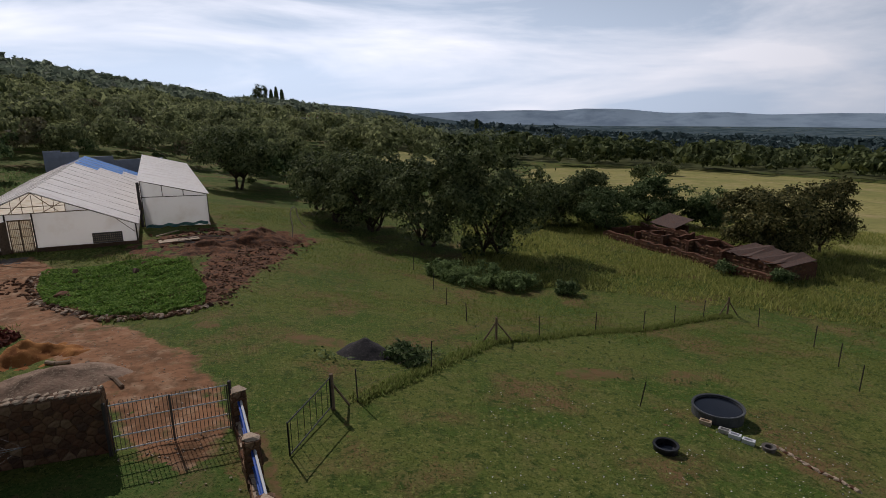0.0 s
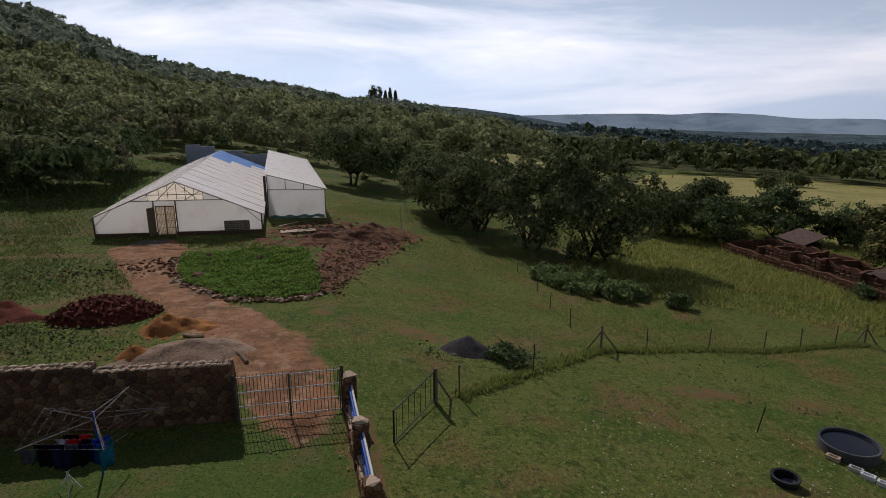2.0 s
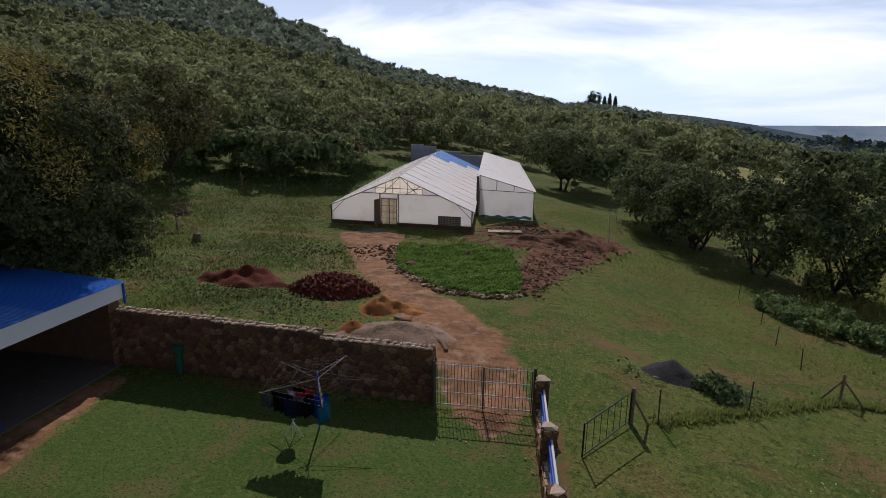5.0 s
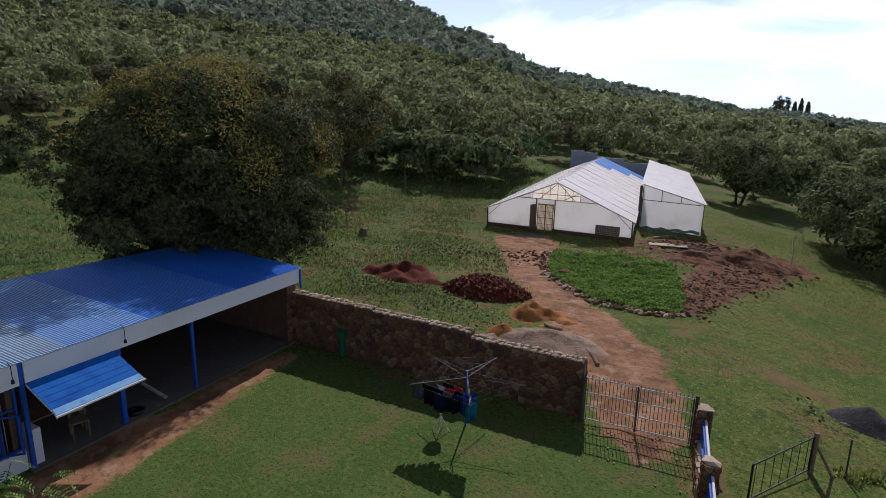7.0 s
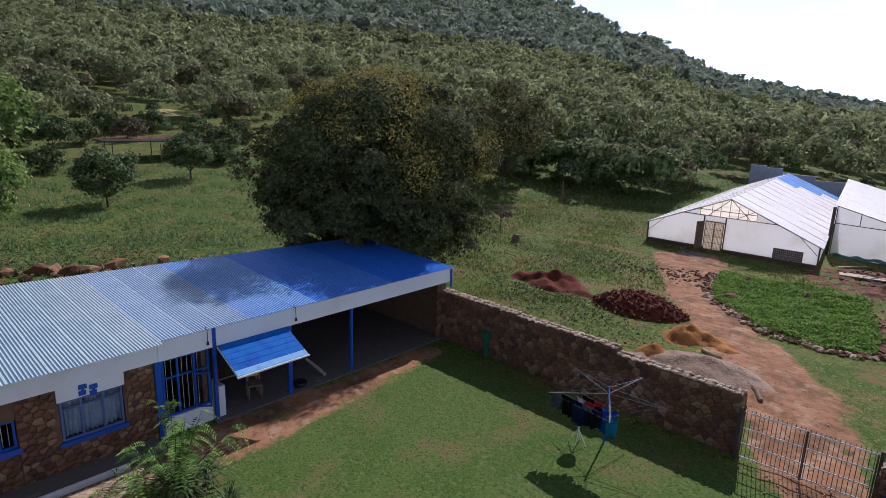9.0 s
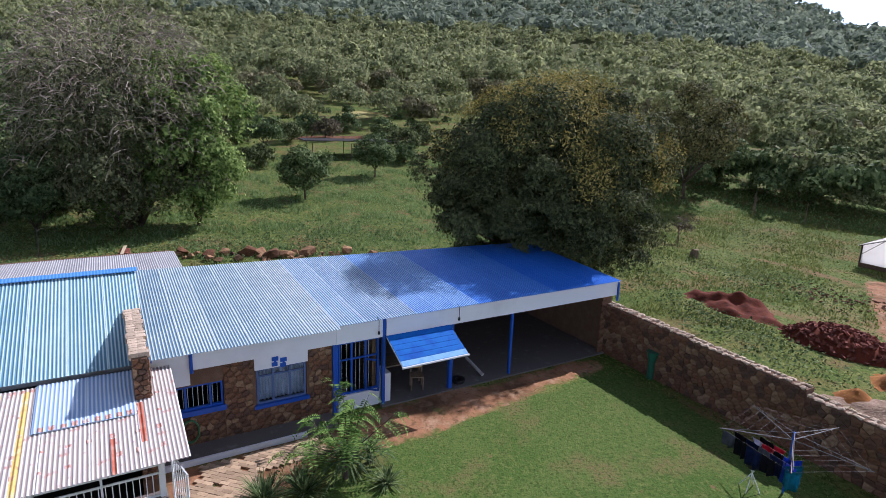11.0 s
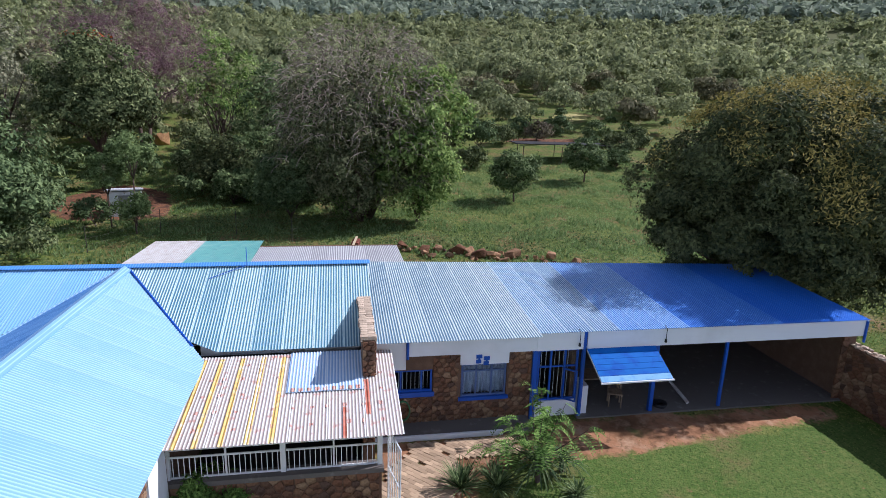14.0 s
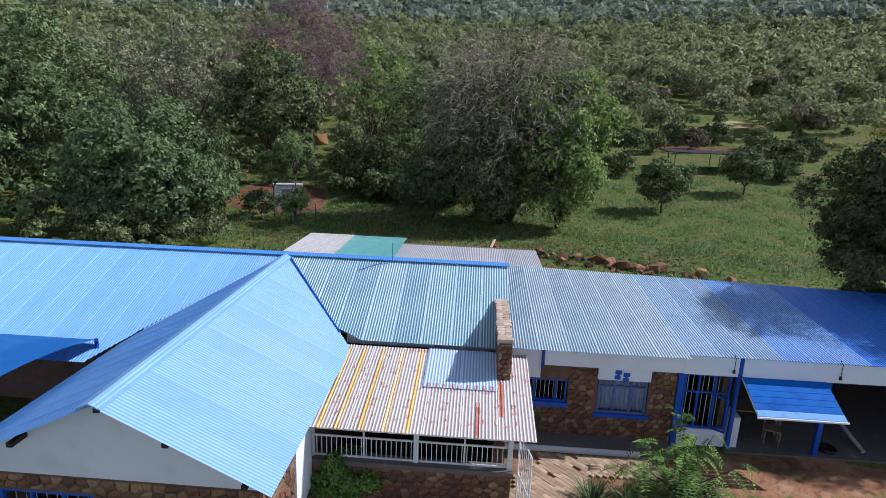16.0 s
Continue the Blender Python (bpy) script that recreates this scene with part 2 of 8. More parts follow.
def ground(x, y):
    """Height of the ground, for numbers or arrays."""
    x, y = np.asarray(x, float), np.asarray(y, float)
    s = 0.66 * x + 0.75 * y
    d = np.hypot(x, y)
    step = -0.75 * smooth(16, 34, y) * (1 - smooth(42, 70, -x)) - 1.9 * smooth(2, 22, 0.85 * x + 0.5 * y)
    az = np.degrees(np.arctan2(-x, y))
    slope = step - 0.055 * np.maximum(0, np.minimum(s, 2500) - 22) - 0.014 * (1 - smooth(-18, -3, az)) * (np.clip(s, 150, 1200) - 150)
    hill = smooth(-6, 12, az) * (1 - smooth(158, 179, az))
    far = np.where(az < 40, 620.0, 620 + 300 * smooth(40, 60, az))
    top = 8.5 + far * np.tan(np.radians(np.interp(az, RIDGE_AZ, RIDGE_EL)))
    u = np.clip((d - 45) / (far - 45), 0, 1)
    near = step * (1 - u)
    rise = near + top * u ** 1.45 * (1 - 0.5 * smooth(1.02, 1.5, d / far))
    valley = slope
    z = valley * (1 - hill) + rise * hill
    return z + 0.05 * np.sin(x * 0.7 + 1) * np.sin(y * 0.6) * smooth(18, 30, d)


def ground_sheet():
    rad = np.concatenate([np.linspace(0, 60, 61)[1:], 60 * (4600 / 60) ** (np.linspace(0, 1, 90)[1:])])
    na = 360
    ang = np.radians(np.arange(na) * 360 / na)
    x = np.concatenate([[0.0], (-rad[:, None] * np.sin(ang)).ravel()])
    y = np.concatenate([[0.0], (rad[:, None] * np.cos(ang)).ravel()])
    v = np.column_stack([x, y, ground(x, y)])
    f = [(0, 1 + i, 1 + (i + 1) % na) for i in range(na)]
    for r in range(len(rad) - 1):
        a, b = 1 + r * na, 1 + (r + 1) * na
        f += [(a + i, b + i, b + (i + 1) % na, a + (i + 1) % na) for i in range(na)]
    ob = link_mesh("ground", v, f, GRASS, smooth=True)
    ob.data.materials.append(VELD)
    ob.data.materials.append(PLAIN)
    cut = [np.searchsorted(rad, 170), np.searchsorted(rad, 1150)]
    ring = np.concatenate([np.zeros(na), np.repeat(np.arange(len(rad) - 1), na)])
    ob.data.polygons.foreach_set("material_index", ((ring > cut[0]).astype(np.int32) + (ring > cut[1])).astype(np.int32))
    return tagged(ob, "grassy hillside ground with worn dry patches", "ground", kind="structure")


ground_sheet()

# ---- the house, in its own axes: x along the front, y out of the front ----
HX, HY, HRZ = -18.75, 9.5, math.degrees(math.atan2(-0.944, 0.33))
HM = pose(HX, HY, 0, 0, 0, HRZ)


def striped_iron(name, valley, crest, wear=0.5, rough=0.4, rust=None, metal=0.0):
    """Corrugated sheet paint: crests worn to another colour than the valleys, with blotches and rust."""
    m = bpy.data.materials.new(name)
    m.use_nodes = True
    n, l = m.node_tree.nodes, m.node_tree.links
    b = n["Principled BSDF"]
    b.inputs["Metallic"].default_value = metal
    tc = n.new("ShaderNodeTexCoord")
    sp = n.new("ShaderNodeSeparateXYZ")
    l.new(tc.outputs["Object"], sp.inputs[0])
    sn = n.new("ShaderNodeMath")
    sn.operation = "MULTIPLY"
    l.new(sp.outputs[0], sn.inputs[0])
    sn.inputs[1].default_value = 2 * math.pi / 0.076
    s2 = n.new("ShaderNodeMath")
    s2.operation = "SINE"
    l.new(sn.outputs[0], s2.inputs[0])
    big = n.new("ShaderNodeTexNoise")
    big.inputs["Scale"].default_value, big.inputs["Detail"].default_value = 0.9, 6
    l.new(tc.outputs["Object"], big.inputs["Vector"])
    oi = n.new("ShaderNodeObjectInfo")
    ad = n.new("ShaderNodeMath")
    ad.operation = "MULTIPLY_ADD"
    l.new(big.outputs[0], ad.inputs[0])
    ad.inputs[1].default_value = 1.6
    l.new(s2.outputs[0], ad.inputs[2])
    a2 = n.new("ShaderNodeMath")
    a2.operation = "MULTIPLY_ADD"
    l.new(oi.outputs["Random"], a2.inputs[0])
    a2.inputs[1].default_value = 0.5
    l.new(ad.outputs[0], a2.inputs[2])
    r = n.new("ShaderNodeMapRange")
    r.inputs[1].default_value, r.inputs[2].default_value = 2.0 - 2 * wear, 2.9 - 2 * wear
    l.new(a2.outputs[0], r.inputs[0])
    mx = n.new("ShaderNodeMix")
    mx.data_type = "RGBA"
    l.new(r.outputs[0], mx.inputs[0])
    mx.inputs[6].default_value, mx.inputs[7].default_value = (*valley, 1), (*crest, 1)
    out = mx.outputs[2]
    t = n.new("ShaderNodeTexNoise")
    t.inputs["Scale"].default_value, t.inputs["Detail"].default_value = 3.5, 7
    l.new(tc.outputs["Object"], t.inputs["Vector"])
    if rust:
        r2 = n.new("ShaderNodeMapRange")
        r2.inputs[1].default_value, r2.inputs[2].default_value = 0.56, 0.68
        l.new(t.outputs[0], r2.inputs[0])
        m2 = n.new("ShaderNodeMix")
        m2.data_type = "RGBA"
        l.new(r2.outputs[0], m2.inputs[0])
        l.new(out, m2.inputs[6])
        m2.inputs[7].default_value = (*rust, 1)
        out = m2.outputs[2]
    l.new(out, b.inputs["Base Color"])
    r3 = n.new("ShaderNodeMapRange")
    r3.inputs[3].default_value, r3.inputs[4].default_value = rough - 0.1, rough + 0.2
    l.new(t.outputs[0], r3.inputs[0])
    l.new(r3.outputs[0], b.inputs["Roughness"])
    return m


TARP = mat("bright_blue_sheet", (0.03, 0.23, 0.68), 0.5, spots=[((0.1, 0.35, 0.75), 0.8, 0.5, 0.75)])
IRON_DEEP = striped_iron("deep_blue_iron", (0.02, 0.13, 0.6), (0.06, 0.23, 0.76), 0.54, 0.32)
IRON_HALF = striped_iron("fading_blue_iron", (0.025, 0.14, 0.57), (0.13, 0.33, 0.8), 0.56, 0.32)
IRON_TURN = striped_iron("half_faded_blue_iron", (0.04, 0.16, 0.48), (0.33, 0.54, 0.8), 0.57)
IRON_FADE = striped_iron("faded_blue_iron", (0.08, 0.19, 0.34), (0.54, 0.67, 0.73), 0.58)
IRON_MID = striped_iron("worn_blue_iron", (0.1, 0.19, 0.27), (0.61, 0.69, 0.67), 0.58)
IRON_MAIN = striped_iron("chalky_blue_iron", (0.1, 0.24, 0.33), (0.6, 0.75, 0.73), 0.58)
IRON_WING = striped_iron("light_blue_iron", (0.17, 0.35, 0.6), (0.32, 0.51, 0.71), 0.5, 0.5)
# the wing's iron again, brightened in colour for how light meets this slope
IRON_LEFT = striped_iron("lit_blue_iron", (0.17, 0.41, 0.68), (0.34, 0.58, 0.78), 0.5, 0.5)
# the wing's iron deepened: its left slope's shade is in the colour
IRON_SIDE = striped_iron("shade_blue_iron", (0.06, 0.24, 0.6), (0.16, 0.38, 0.74), 0.5, 0.4)
IRON_PATIO = striped_iron("old_white_iron", (0.36, 0.3, 0.27), (0.78, 0.76, 0.72), 0.6, 0.5, rust=(0.45, 0.25, 0.2))
IRON_PATCH = striped_iron("pale_blue_iron", (0.3, 0.45, 0.68), (0.72, 0.78, 0.84), 0.6, 0.45)
IRON_GREY = striped_iron("galvanised_iron", (0.25, 0.25, 0.26), (0.6, 0.6, 0.6), 0.55, 0.5)
IRON_RED = striped_iron("rusty_iron", (0.075, 0.045, 0.037), (0.16, 0.1, 0.075), 0.5, 0.85, rust=(0.13, 0.06, 0.04))
GREEN_SHEET = mat("green_fibre_sheet", (0.12, 0.36, 0.33), 0.35, spots=[((0.27, 0.43, 0.4), 0.7, 0.5, 0.7), ((0.06, 0.24, 0.24), 0.4, 0.5, 0.7)])
WHITE_SHEET = mat("white_fibre_sheet", (0.5, 0.49, 0.47), 0.5, spots=[((0.34, 0.31, 0.28), 0.8, 0.45, 0.7), ((0.42, 0.36, 0.32), 0.2, 0.5, 0.65)])
YELLOW = mat("yellow_paint", (0.7, 0.47, 0.14), 0.6, spots=[((0.7, 0.6, 0.42), 0.3, 0.52, 0.66), ((0.5, 0.3, 0.12), 0.12, 0.54, 0.68)])
PRIMER = mat("faded_primer", (0.5, 0.26, 0.2), 0.7, spots=[((0.62, 0.45, 0.4), 0.05, 0.45, 0.6), ((0.42, 0.15, 0.1), 0.04, 0.5, 0.65)])
REDOX = mat("red_oxide_paint", (0.42, 0.11, 0.06), 0.7, spots=[((0.5, 0.25, 0.18), 0.3, 0.5, 0.7)])
GREYWALL = mat("white_plaster_gable", (0.66, 0.66, 0.68), 0.8, spots=[((0.55, 0.55, 0.56), 0.8, 0.5, 0.8)])
MORTAR = mat("brown_mortar", (0.145, 0.088, 0.058), 0.95, spots=[((0.19, 0.12, 0.08), 0.3, 0.45, 0.7)], bump=0.5)
CONCRETE = mat("old_concrete", (0.15, 0.135, 0.12), 0.9, spots=[((0.15, 0.13, 0.12), 0.8, 0.45, 0.7), ((0.24, 0.22, 0.2), 0.3, 0.58, 0.75)], bump=0.2)
PALE_STONE = mat("pale_coping_stone", (0.5, 0.39, 0.285), 0.9, spots=[((0.36, 0.25, 0.17), 0.2, 0.5, 0.7), ((0.64, 0.55, 0.45), 0.1, 0.55, 0.72)], bump=0.6, bump_scale=14, random_tint=0.2)
# near-black with the darkness of unlit rooms in it; also the pergola net
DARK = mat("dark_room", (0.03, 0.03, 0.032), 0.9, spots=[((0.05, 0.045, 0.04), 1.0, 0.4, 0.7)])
STEEL_W = mat("white_painted_steel", (0.72, 0.72, 0.7), 0.45, spots=[((0.55, 0.5, 0.45), 0.15, 0.6, 0.75)])
WOOD = mat("grey_wood", (0.22, 0.16, 0.11), 0.85, spots=[((0.13, 0.09, 0.06), 0.15, 0.45, 0.7)], bump=0.4, bump_scale=40)
IRON_BAR = mat("weathered_gate_steel", (0.13, 0.1, 0.085), 0.6, metal=0.2, spots=[((0.25, 0.13, 0.08), 0.1, 0.55, 0.7)])
BLACK = mat("black_plastic", (0.012, 0.012, 0.014), 0.45)
CURTAIN = mat("pale_blue_curtain", (0.3, 0.35, 0.45), 0.9, spots=[((0.38, 0.43, 0.55), 0.2, 0.45, 0.65)])
GLASS = bpy.data.materials.new("window_glass")
GLASS.use_nodes = True
_g = GLASS.node_tree.nodes["Principled BSDF"]
_g.inputs["Base Color"].default_value, _g.inputs["Roughness"].default_value = (0.9, 0.95, 0.95, 1), 0.03
_g.inputs["Transmission Weight"].default_value, _g.inputs["IOR"].default_value = 1.0, 1.02


def corrugated(parent, origin, u, v, width, v0, v1, material, name="roof_sheet", cover=0.76, amp=0.011, lap=None):
    """Corrugated sheets side by side: u along the eave, v up the slope, from v0(s) to v1(s) along v."""
    origin, u, v = Vector(origin), Vector(u).normalized(), Vector(v).normalized()
    w = u.cross(v)
    if w.z < 0:
        w = -w
    rot = Matrix((u, v, w)).transposed().to_4x4()
    count, shared = max(1, round(width / cover)), {}
    step = width / count
    for k in range(count):
        a = k * step
        lo0, lo1, hi0, hi1 = v0(a), v0(a + step), v1(a), v1(a + step)
        key = (round(lo0, 3), round(lo1, 3), round(hi0, 3), round(hi1, 3))
        if max(hi0 - lo0, hi1 - lo1) < 0.03:
            continue
        n = max(8, round(step / 0.076) * 4)
        if key in shared:
            me = shared[key]
        else:
            verts, faces = [], []
            for row in range(2):
                for i in range(n + 1):
                    t = i / n
                    x = t * (step + 0.03)
                    y = (lo0 + (lo1 - lo0) * t) if row == 0 else (hi0 + (hi1 - hi0) * t)
                    if row == 1:
                        y = max(y, (lo0 + (lo1 - lo0) * t) + 0.01)
                    verts.append((x, y, amp * math.sin(2 * math.pi * x / 0.076) + 0.004 * t))
            faces = [(i, i + 1, n + 2 + i, n + 1 + i) for i in range(n)]
            me = bpy.data.meshes.new(name)
            me.from_pydata(verts, [], faces)
            me.materials.append(material)
            me.shade_smooth()
            shared[key] = me
        ob = new(name, me)
        ob.parent = parent
        ob.matrix_local = Matrix.Translation(origin + u * a) @ rot


# ---- the long front range with the open carport ----
house = thing("house", HX, HY, 0, HRZ, "long low farmhouse of rust-brown stone under blue corrugated iron roofs", "house")
part("floor_slab", boxes((-0.2, 9.0, -5.6, 0.25, -0.3, 0.05), (9.0, 14.9, -6.4, 0.0, -0.3, 0.05)), CONCRETE, house, "stained concrete carport floor")
part("carport_wall", boxes((-0.25, 0.0, -5.6, 0.1, -0.2, 2.62), (0.0, 9.0, -5.7, -5.45, -0.2, 2.75), (9.0, 9.2, -5.6, -0.05, -0.2, 2.65)), MORTAR, house, "unlit brown inner walls of the carport")
roof_a = part("roof_front", boxes((-0.35, 14.8, -5.2, 0.12, 2.60, 2.63)), WOOD, house, "blue corrugated iron roof over carport and rooms")


def front_plane(s0, s1, material, zf, q0):
    back_q = lambda s: -5.3 - 1.2 * s / 14.9
    up = Vector((0, -5.8, 0.28)).normalized()
    corrugated(roof_a, (s0, q0, zf), (1, 0, 0), up, s1 - s0, lambda a: 0.0, lambda a: (q0 - back_q(s0 + a)) * 1.001, material)


front_plane(-0.5, 2.6, IRON_DEEP, 2.75, 0.22)
front_plane(2.6, 5.7, IRON_HALF, 2.75, 0.22)
front_plane(5.7, 7.9, IRON_TURN, 2.75, 0.22)
front_plane(7.9, 10.3, IRON_FADE, 2.75, 0.22)
front_plane(10.3, 14.95, IRON_MID, 2.735, 0.42)
part("fascia_board", boxes((-0.5, 8.85, 0.13, 0.17, 2.2, 2.72), (8.97, 10.35, 0.13, 0.17, 2.2, 2.72), (10.35, 14.0, 0.1, 0.15, 2.2, 2.66), (14.08, 14.92, 0.1, 0.15, 1.82, 2.66), (-0.5, -0.46, -5.2, 0.13, 2.3, 2.72)), WHITE, house, "white painted fascia board")
for s, w, d, z1 in ((4.3, 0.04, 0.04, 2.25), (6.62, 0.06, 0.06, 2.25), (8.91, 0.045, 0.05, 2.74)):
    part("post", boxes((s - w, s + w, 0.1 - d, 0.1 + d, 0.0, z1)), DBLUE, house, "blue painted carport post")
for s, z0 in ((14.04, 2.15), (-0.42, 2.0)):
    bm = bmesh.new()
    rod(bm, (s, 0.2, z0), (s, 0.2, 2.7), 0.04, 8)
    part("downpipe", bm, DBLUE, house)
for s in (9.12, 6.45):
    bm = bmesh.new()
    rod(bm, (s, 0.24, 2.75), (s, 0.24, 2.42), 0.01, 5)
    rod(bm, (s, 0.24, 2.75), (s, 0.12, 2.8), 0.01, 5)
    rod(bm, (s, 0.24, 2.42), (s, 0.24, 2.33), 0.03, 8, 0.04)
    part("outdoor_lamp", bm, BLACK, house, "bare lamp on a bent pipe")

# front wall with its openings
for b_ in ((10.42, 11.15, -0.25, 0.0, 0, 2.25), (12.5, 13.3, -0.25, 0.0, 0, 2.25), (11.15, 12.5, -0.25, 0.0, 0, 0.8), (11.15, 12.5, -0.25, 0.0, 2.1, 2.25),
                         (13.3, 14.5, -0.25, 0.0, 0, 0.98), (13.3, 14.5, -0.25, 0.0, 1.72, 2.25), (14.5, 14.95, -0.25, 0.0, 0, 2.6), (9.2, 10.42, -0.25, -0.2, 2.1, 2.25)):
    wall_f = part("front_wall", boxes(b_), MORTAR, house)
# room walls coloured near-black to stand for unlit interiors
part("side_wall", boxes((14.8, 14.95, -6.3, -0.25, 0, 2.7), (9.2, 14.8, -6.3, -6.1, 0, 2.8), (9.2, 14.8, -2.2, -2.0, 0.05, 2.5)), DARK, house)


def window(parent, x0, x1, z0, z1, y, frame_mat, mull=(), bars=0, bar_mat=None, curtain=None, trans=()):
    w = new("window")
    w.parent = parent
    f = 0.05
    part("frame", boxes((x0, x0 + f, y - 0.06, y + 0.02, z0, z1), (x1 - f, x1, y - 0.06, y + 0.02, z0, z1), (x0 + f, x1 - f, y - 0.06, y + 0.02, z1 - f, z1), (x0 + f, x1 - f, y - 0.06, y + 0.02, z0, z0 + f)), frame_mat, w)
    for m_ in mull:
        part("mullion", boxes((m_ - 0.025, m_ + 0.025, y - 0.05, y + 0.015, z0 + f, z1 - f)), frame_mat, w)
    for t_ in trans:
        part("transom", boxes((x0 + f, x1 - f, y - 0.045, y + 0.012, t_ - 0.02, t_ + 0.02)), frame_mat, w)
    p = part("pane", boxes((x0 + f, x1 - f, y - 0.035, y - 0.03, z0 + f, z1 - f)), GLASS, w)
    p.visible_shadow = False
    for i in range(bars):
        x = x0 + (i + 1) * (x1 - x0) / (bars + 1)
        bm = bmesh.new()
        rod(bm, (x, y - 0.1, z0 + 0.03), (x, y - 0.1, z1 - 0.03), 0.008, 5)
        part("burglar_bar", bm, bar_mat or STEEL_W, w)
    if curtain:
        bm = bmesh.new()
        n = 60
        xs = [x0 + (x1 - x0) * i / n for i in range(n + 1)]
        top = [bm.verts.new((x, y - 0.2 + 0.03 * math.sin(i * 1.3), z1)) for i, x in enumerate(xs)]
        low = [bm.verts.new((x, y - 0.2 + 0.045 * math.sin(i * 1.3 + 0.4), z0)) for i, x in enumerate(xs)]
        for i in range(n):
            bm.faces.new((low[i], low[i + 1], top[i + 1], top[i]))
        part("curtain", bm, curtain, w, smooth=True)
    return w


window(house, 11.17, 12.48, 0.82, 1.82, -0.04, mat("blue_grey_frame_paint", (0.1, 0.15, 0.3), 0.5), (11.6, 12.05), 0, None, CURTAIN, (1.6,))
part("window_sill", boxes((11.1, 12.56, -0.1, 0.07, 0.72, 0.82)), DBLUE, house, "blue painted sill")
part("number_board", boxes((11.12, 12.53, -0.02, 0.035, 1.82, 2.2)), WHITE, house, "white board above the window with two blue marks")
for s, z in ((12.0, 1.99), (11.78, 1.93)):
    bm = boxes((s - 0.085, s + 0.085, 0.035, 0.06, z + 0.02, z + 0.13), (s - 0.06, s + 0.09, 0.036, 0.061, z - 0.13, z - 0.02), (s - 0.03, s + 0.03, 0.037, 0.058, z - 0.03, z + 0.03))
    part("number_mark", bm, DBLUE, house, "blue mark on the board")
window(house, 13.32, 14.48, 1.06, 1.72, -0.04, DBLUE, (13.62, 14.2), 9, STEEL_W)
part("window_sill", boxes((13.26, 14.54, -0.08, 0.06, 0.92, 1.06)), DBLUE, house, "blue painted sill")
window(house, 9.02, 10.24, 0.56, 2.16, 0.0, DBLUE, (9.42, 9.85), 8, STEEL_W, None, (1.62,))
part("door_panel", boxes((9.0, 10.26, -0.06, 0.06, 0.06, 0.55)), WHITE, house, "white panel below the glazed doors")
part("door_jamb", boxes((10.27, 10.42, -0.2, 0.07, 0.0, 2.2)), DBLUE, house, "broad blue door jamb")
part("open_casement", boxes((-0.03, 0.01, -0.02, 0.02, 0.6, 1.58), (-0.4, -0.36, -0.02, 0.02, 0.6, 1.58), (-0.36, -0.03, -0.02, 0.02, 0.6, 0.64), (-0.36, -0.03, -0.02, 0.02, 1.54, 1.58)), DBLUE, house, "glazed casement standing open").matrix_local = pose(9.44, 0.05, 0, 0, 0, -40)
part("plinth_step", boxes((10.5, 14.95, 0.0, 0.72, -0.05, 0.12)), CONCRETE, house, "dark concrete step along the wall")
part("step_edge", boxes((11.4, 14.95, 0.72, 0.79, -0.03, 0.15)), WHITE, house, "white painted edge of the step")

# awning of blue boards over the bar hatch
AWN = mat("deep_awning_blue", (0.012, 0.13, 0.46), 0.8, spots=[((0.01, 0.08, 0.38), 0.4, 0.45, 0.7)], spec=0.15)
# lighter blue of the outermost board
PALE_AWN = mat("pale_awning_blue", (0.2, 0.42, 0.68), 0.8, spots=[((0.1, 0.28, 0.6), 0.3, 0.5, 0.7)])
awning = new("awning")
awning.parent = house
for i in range(6):
    t0, t1 = i / 6, (i + 1) / 6
    q0, q1 = 0.2 + 1.1 * t0, 0.2 + 1.1 * t1
    z0, z1 = 2.2 - 0.5 * t0, 2.2 - 0.5 * t1
    bm = bmesh.new()
    prism(bm, [(6.75, q0, z0), (8.86, q0, z0), (8.86, q1 - 0.02, z1), (6.75, q1 - 0.02, z1)], (0, 0, 0.02))
    part("board", bm, (AWN, AWN, AWN, AWN, AWN, PALE_AWN)[i], awning)
bm = bmesh.new()
for s in (6.75, 8.86):
    rod(bm, (s, 0.2, 2.18), (s, 1.3, 1.68), 0.02, 5)
rod(bm, (6.72, 1.3, 1.68), (8.89, 1.3, 1.68), 0.03, 6)
part("awning_frame", bm, STEEL_W, awning, "white edge bar of the awning")

# fin wall that divides the ranges
fin = part("fin_wall", boxes((15.0, 15.3, -1.55, 1.5, 0.0, 3.32)), MORTAR, house, "stone fin wall with pale rough coping")

# ---- main range and wing ----
part("main_wall", boxes((15.3, 19.4, -0.35, -0.1, 0, 2.7), (15.0, 15.25, -6.4, -1.55, 0, 2.7), (15.3, 34, -6.5, -6.3, 0, 2.6)), GREYWALL, house)
# brown chosen to put the canopy's shade into the wall colour
part("porch_wall", boxes((25.3, 34, -0.35, -0.1, 0, 2.3)), MORTAR, house, "brown stone wall under the canopy, dark for its shade")
roof_m = part("roof_main", boxes((14.98, 34.0, -3.3, -3.1, 3.9, 3.97)), WOOD, house, "chalky blue corrugated iron gable roof")
_up = Vector((0, -3.5, 1.33)).normalized()
_len = math.hypot(3.5, 1.33)
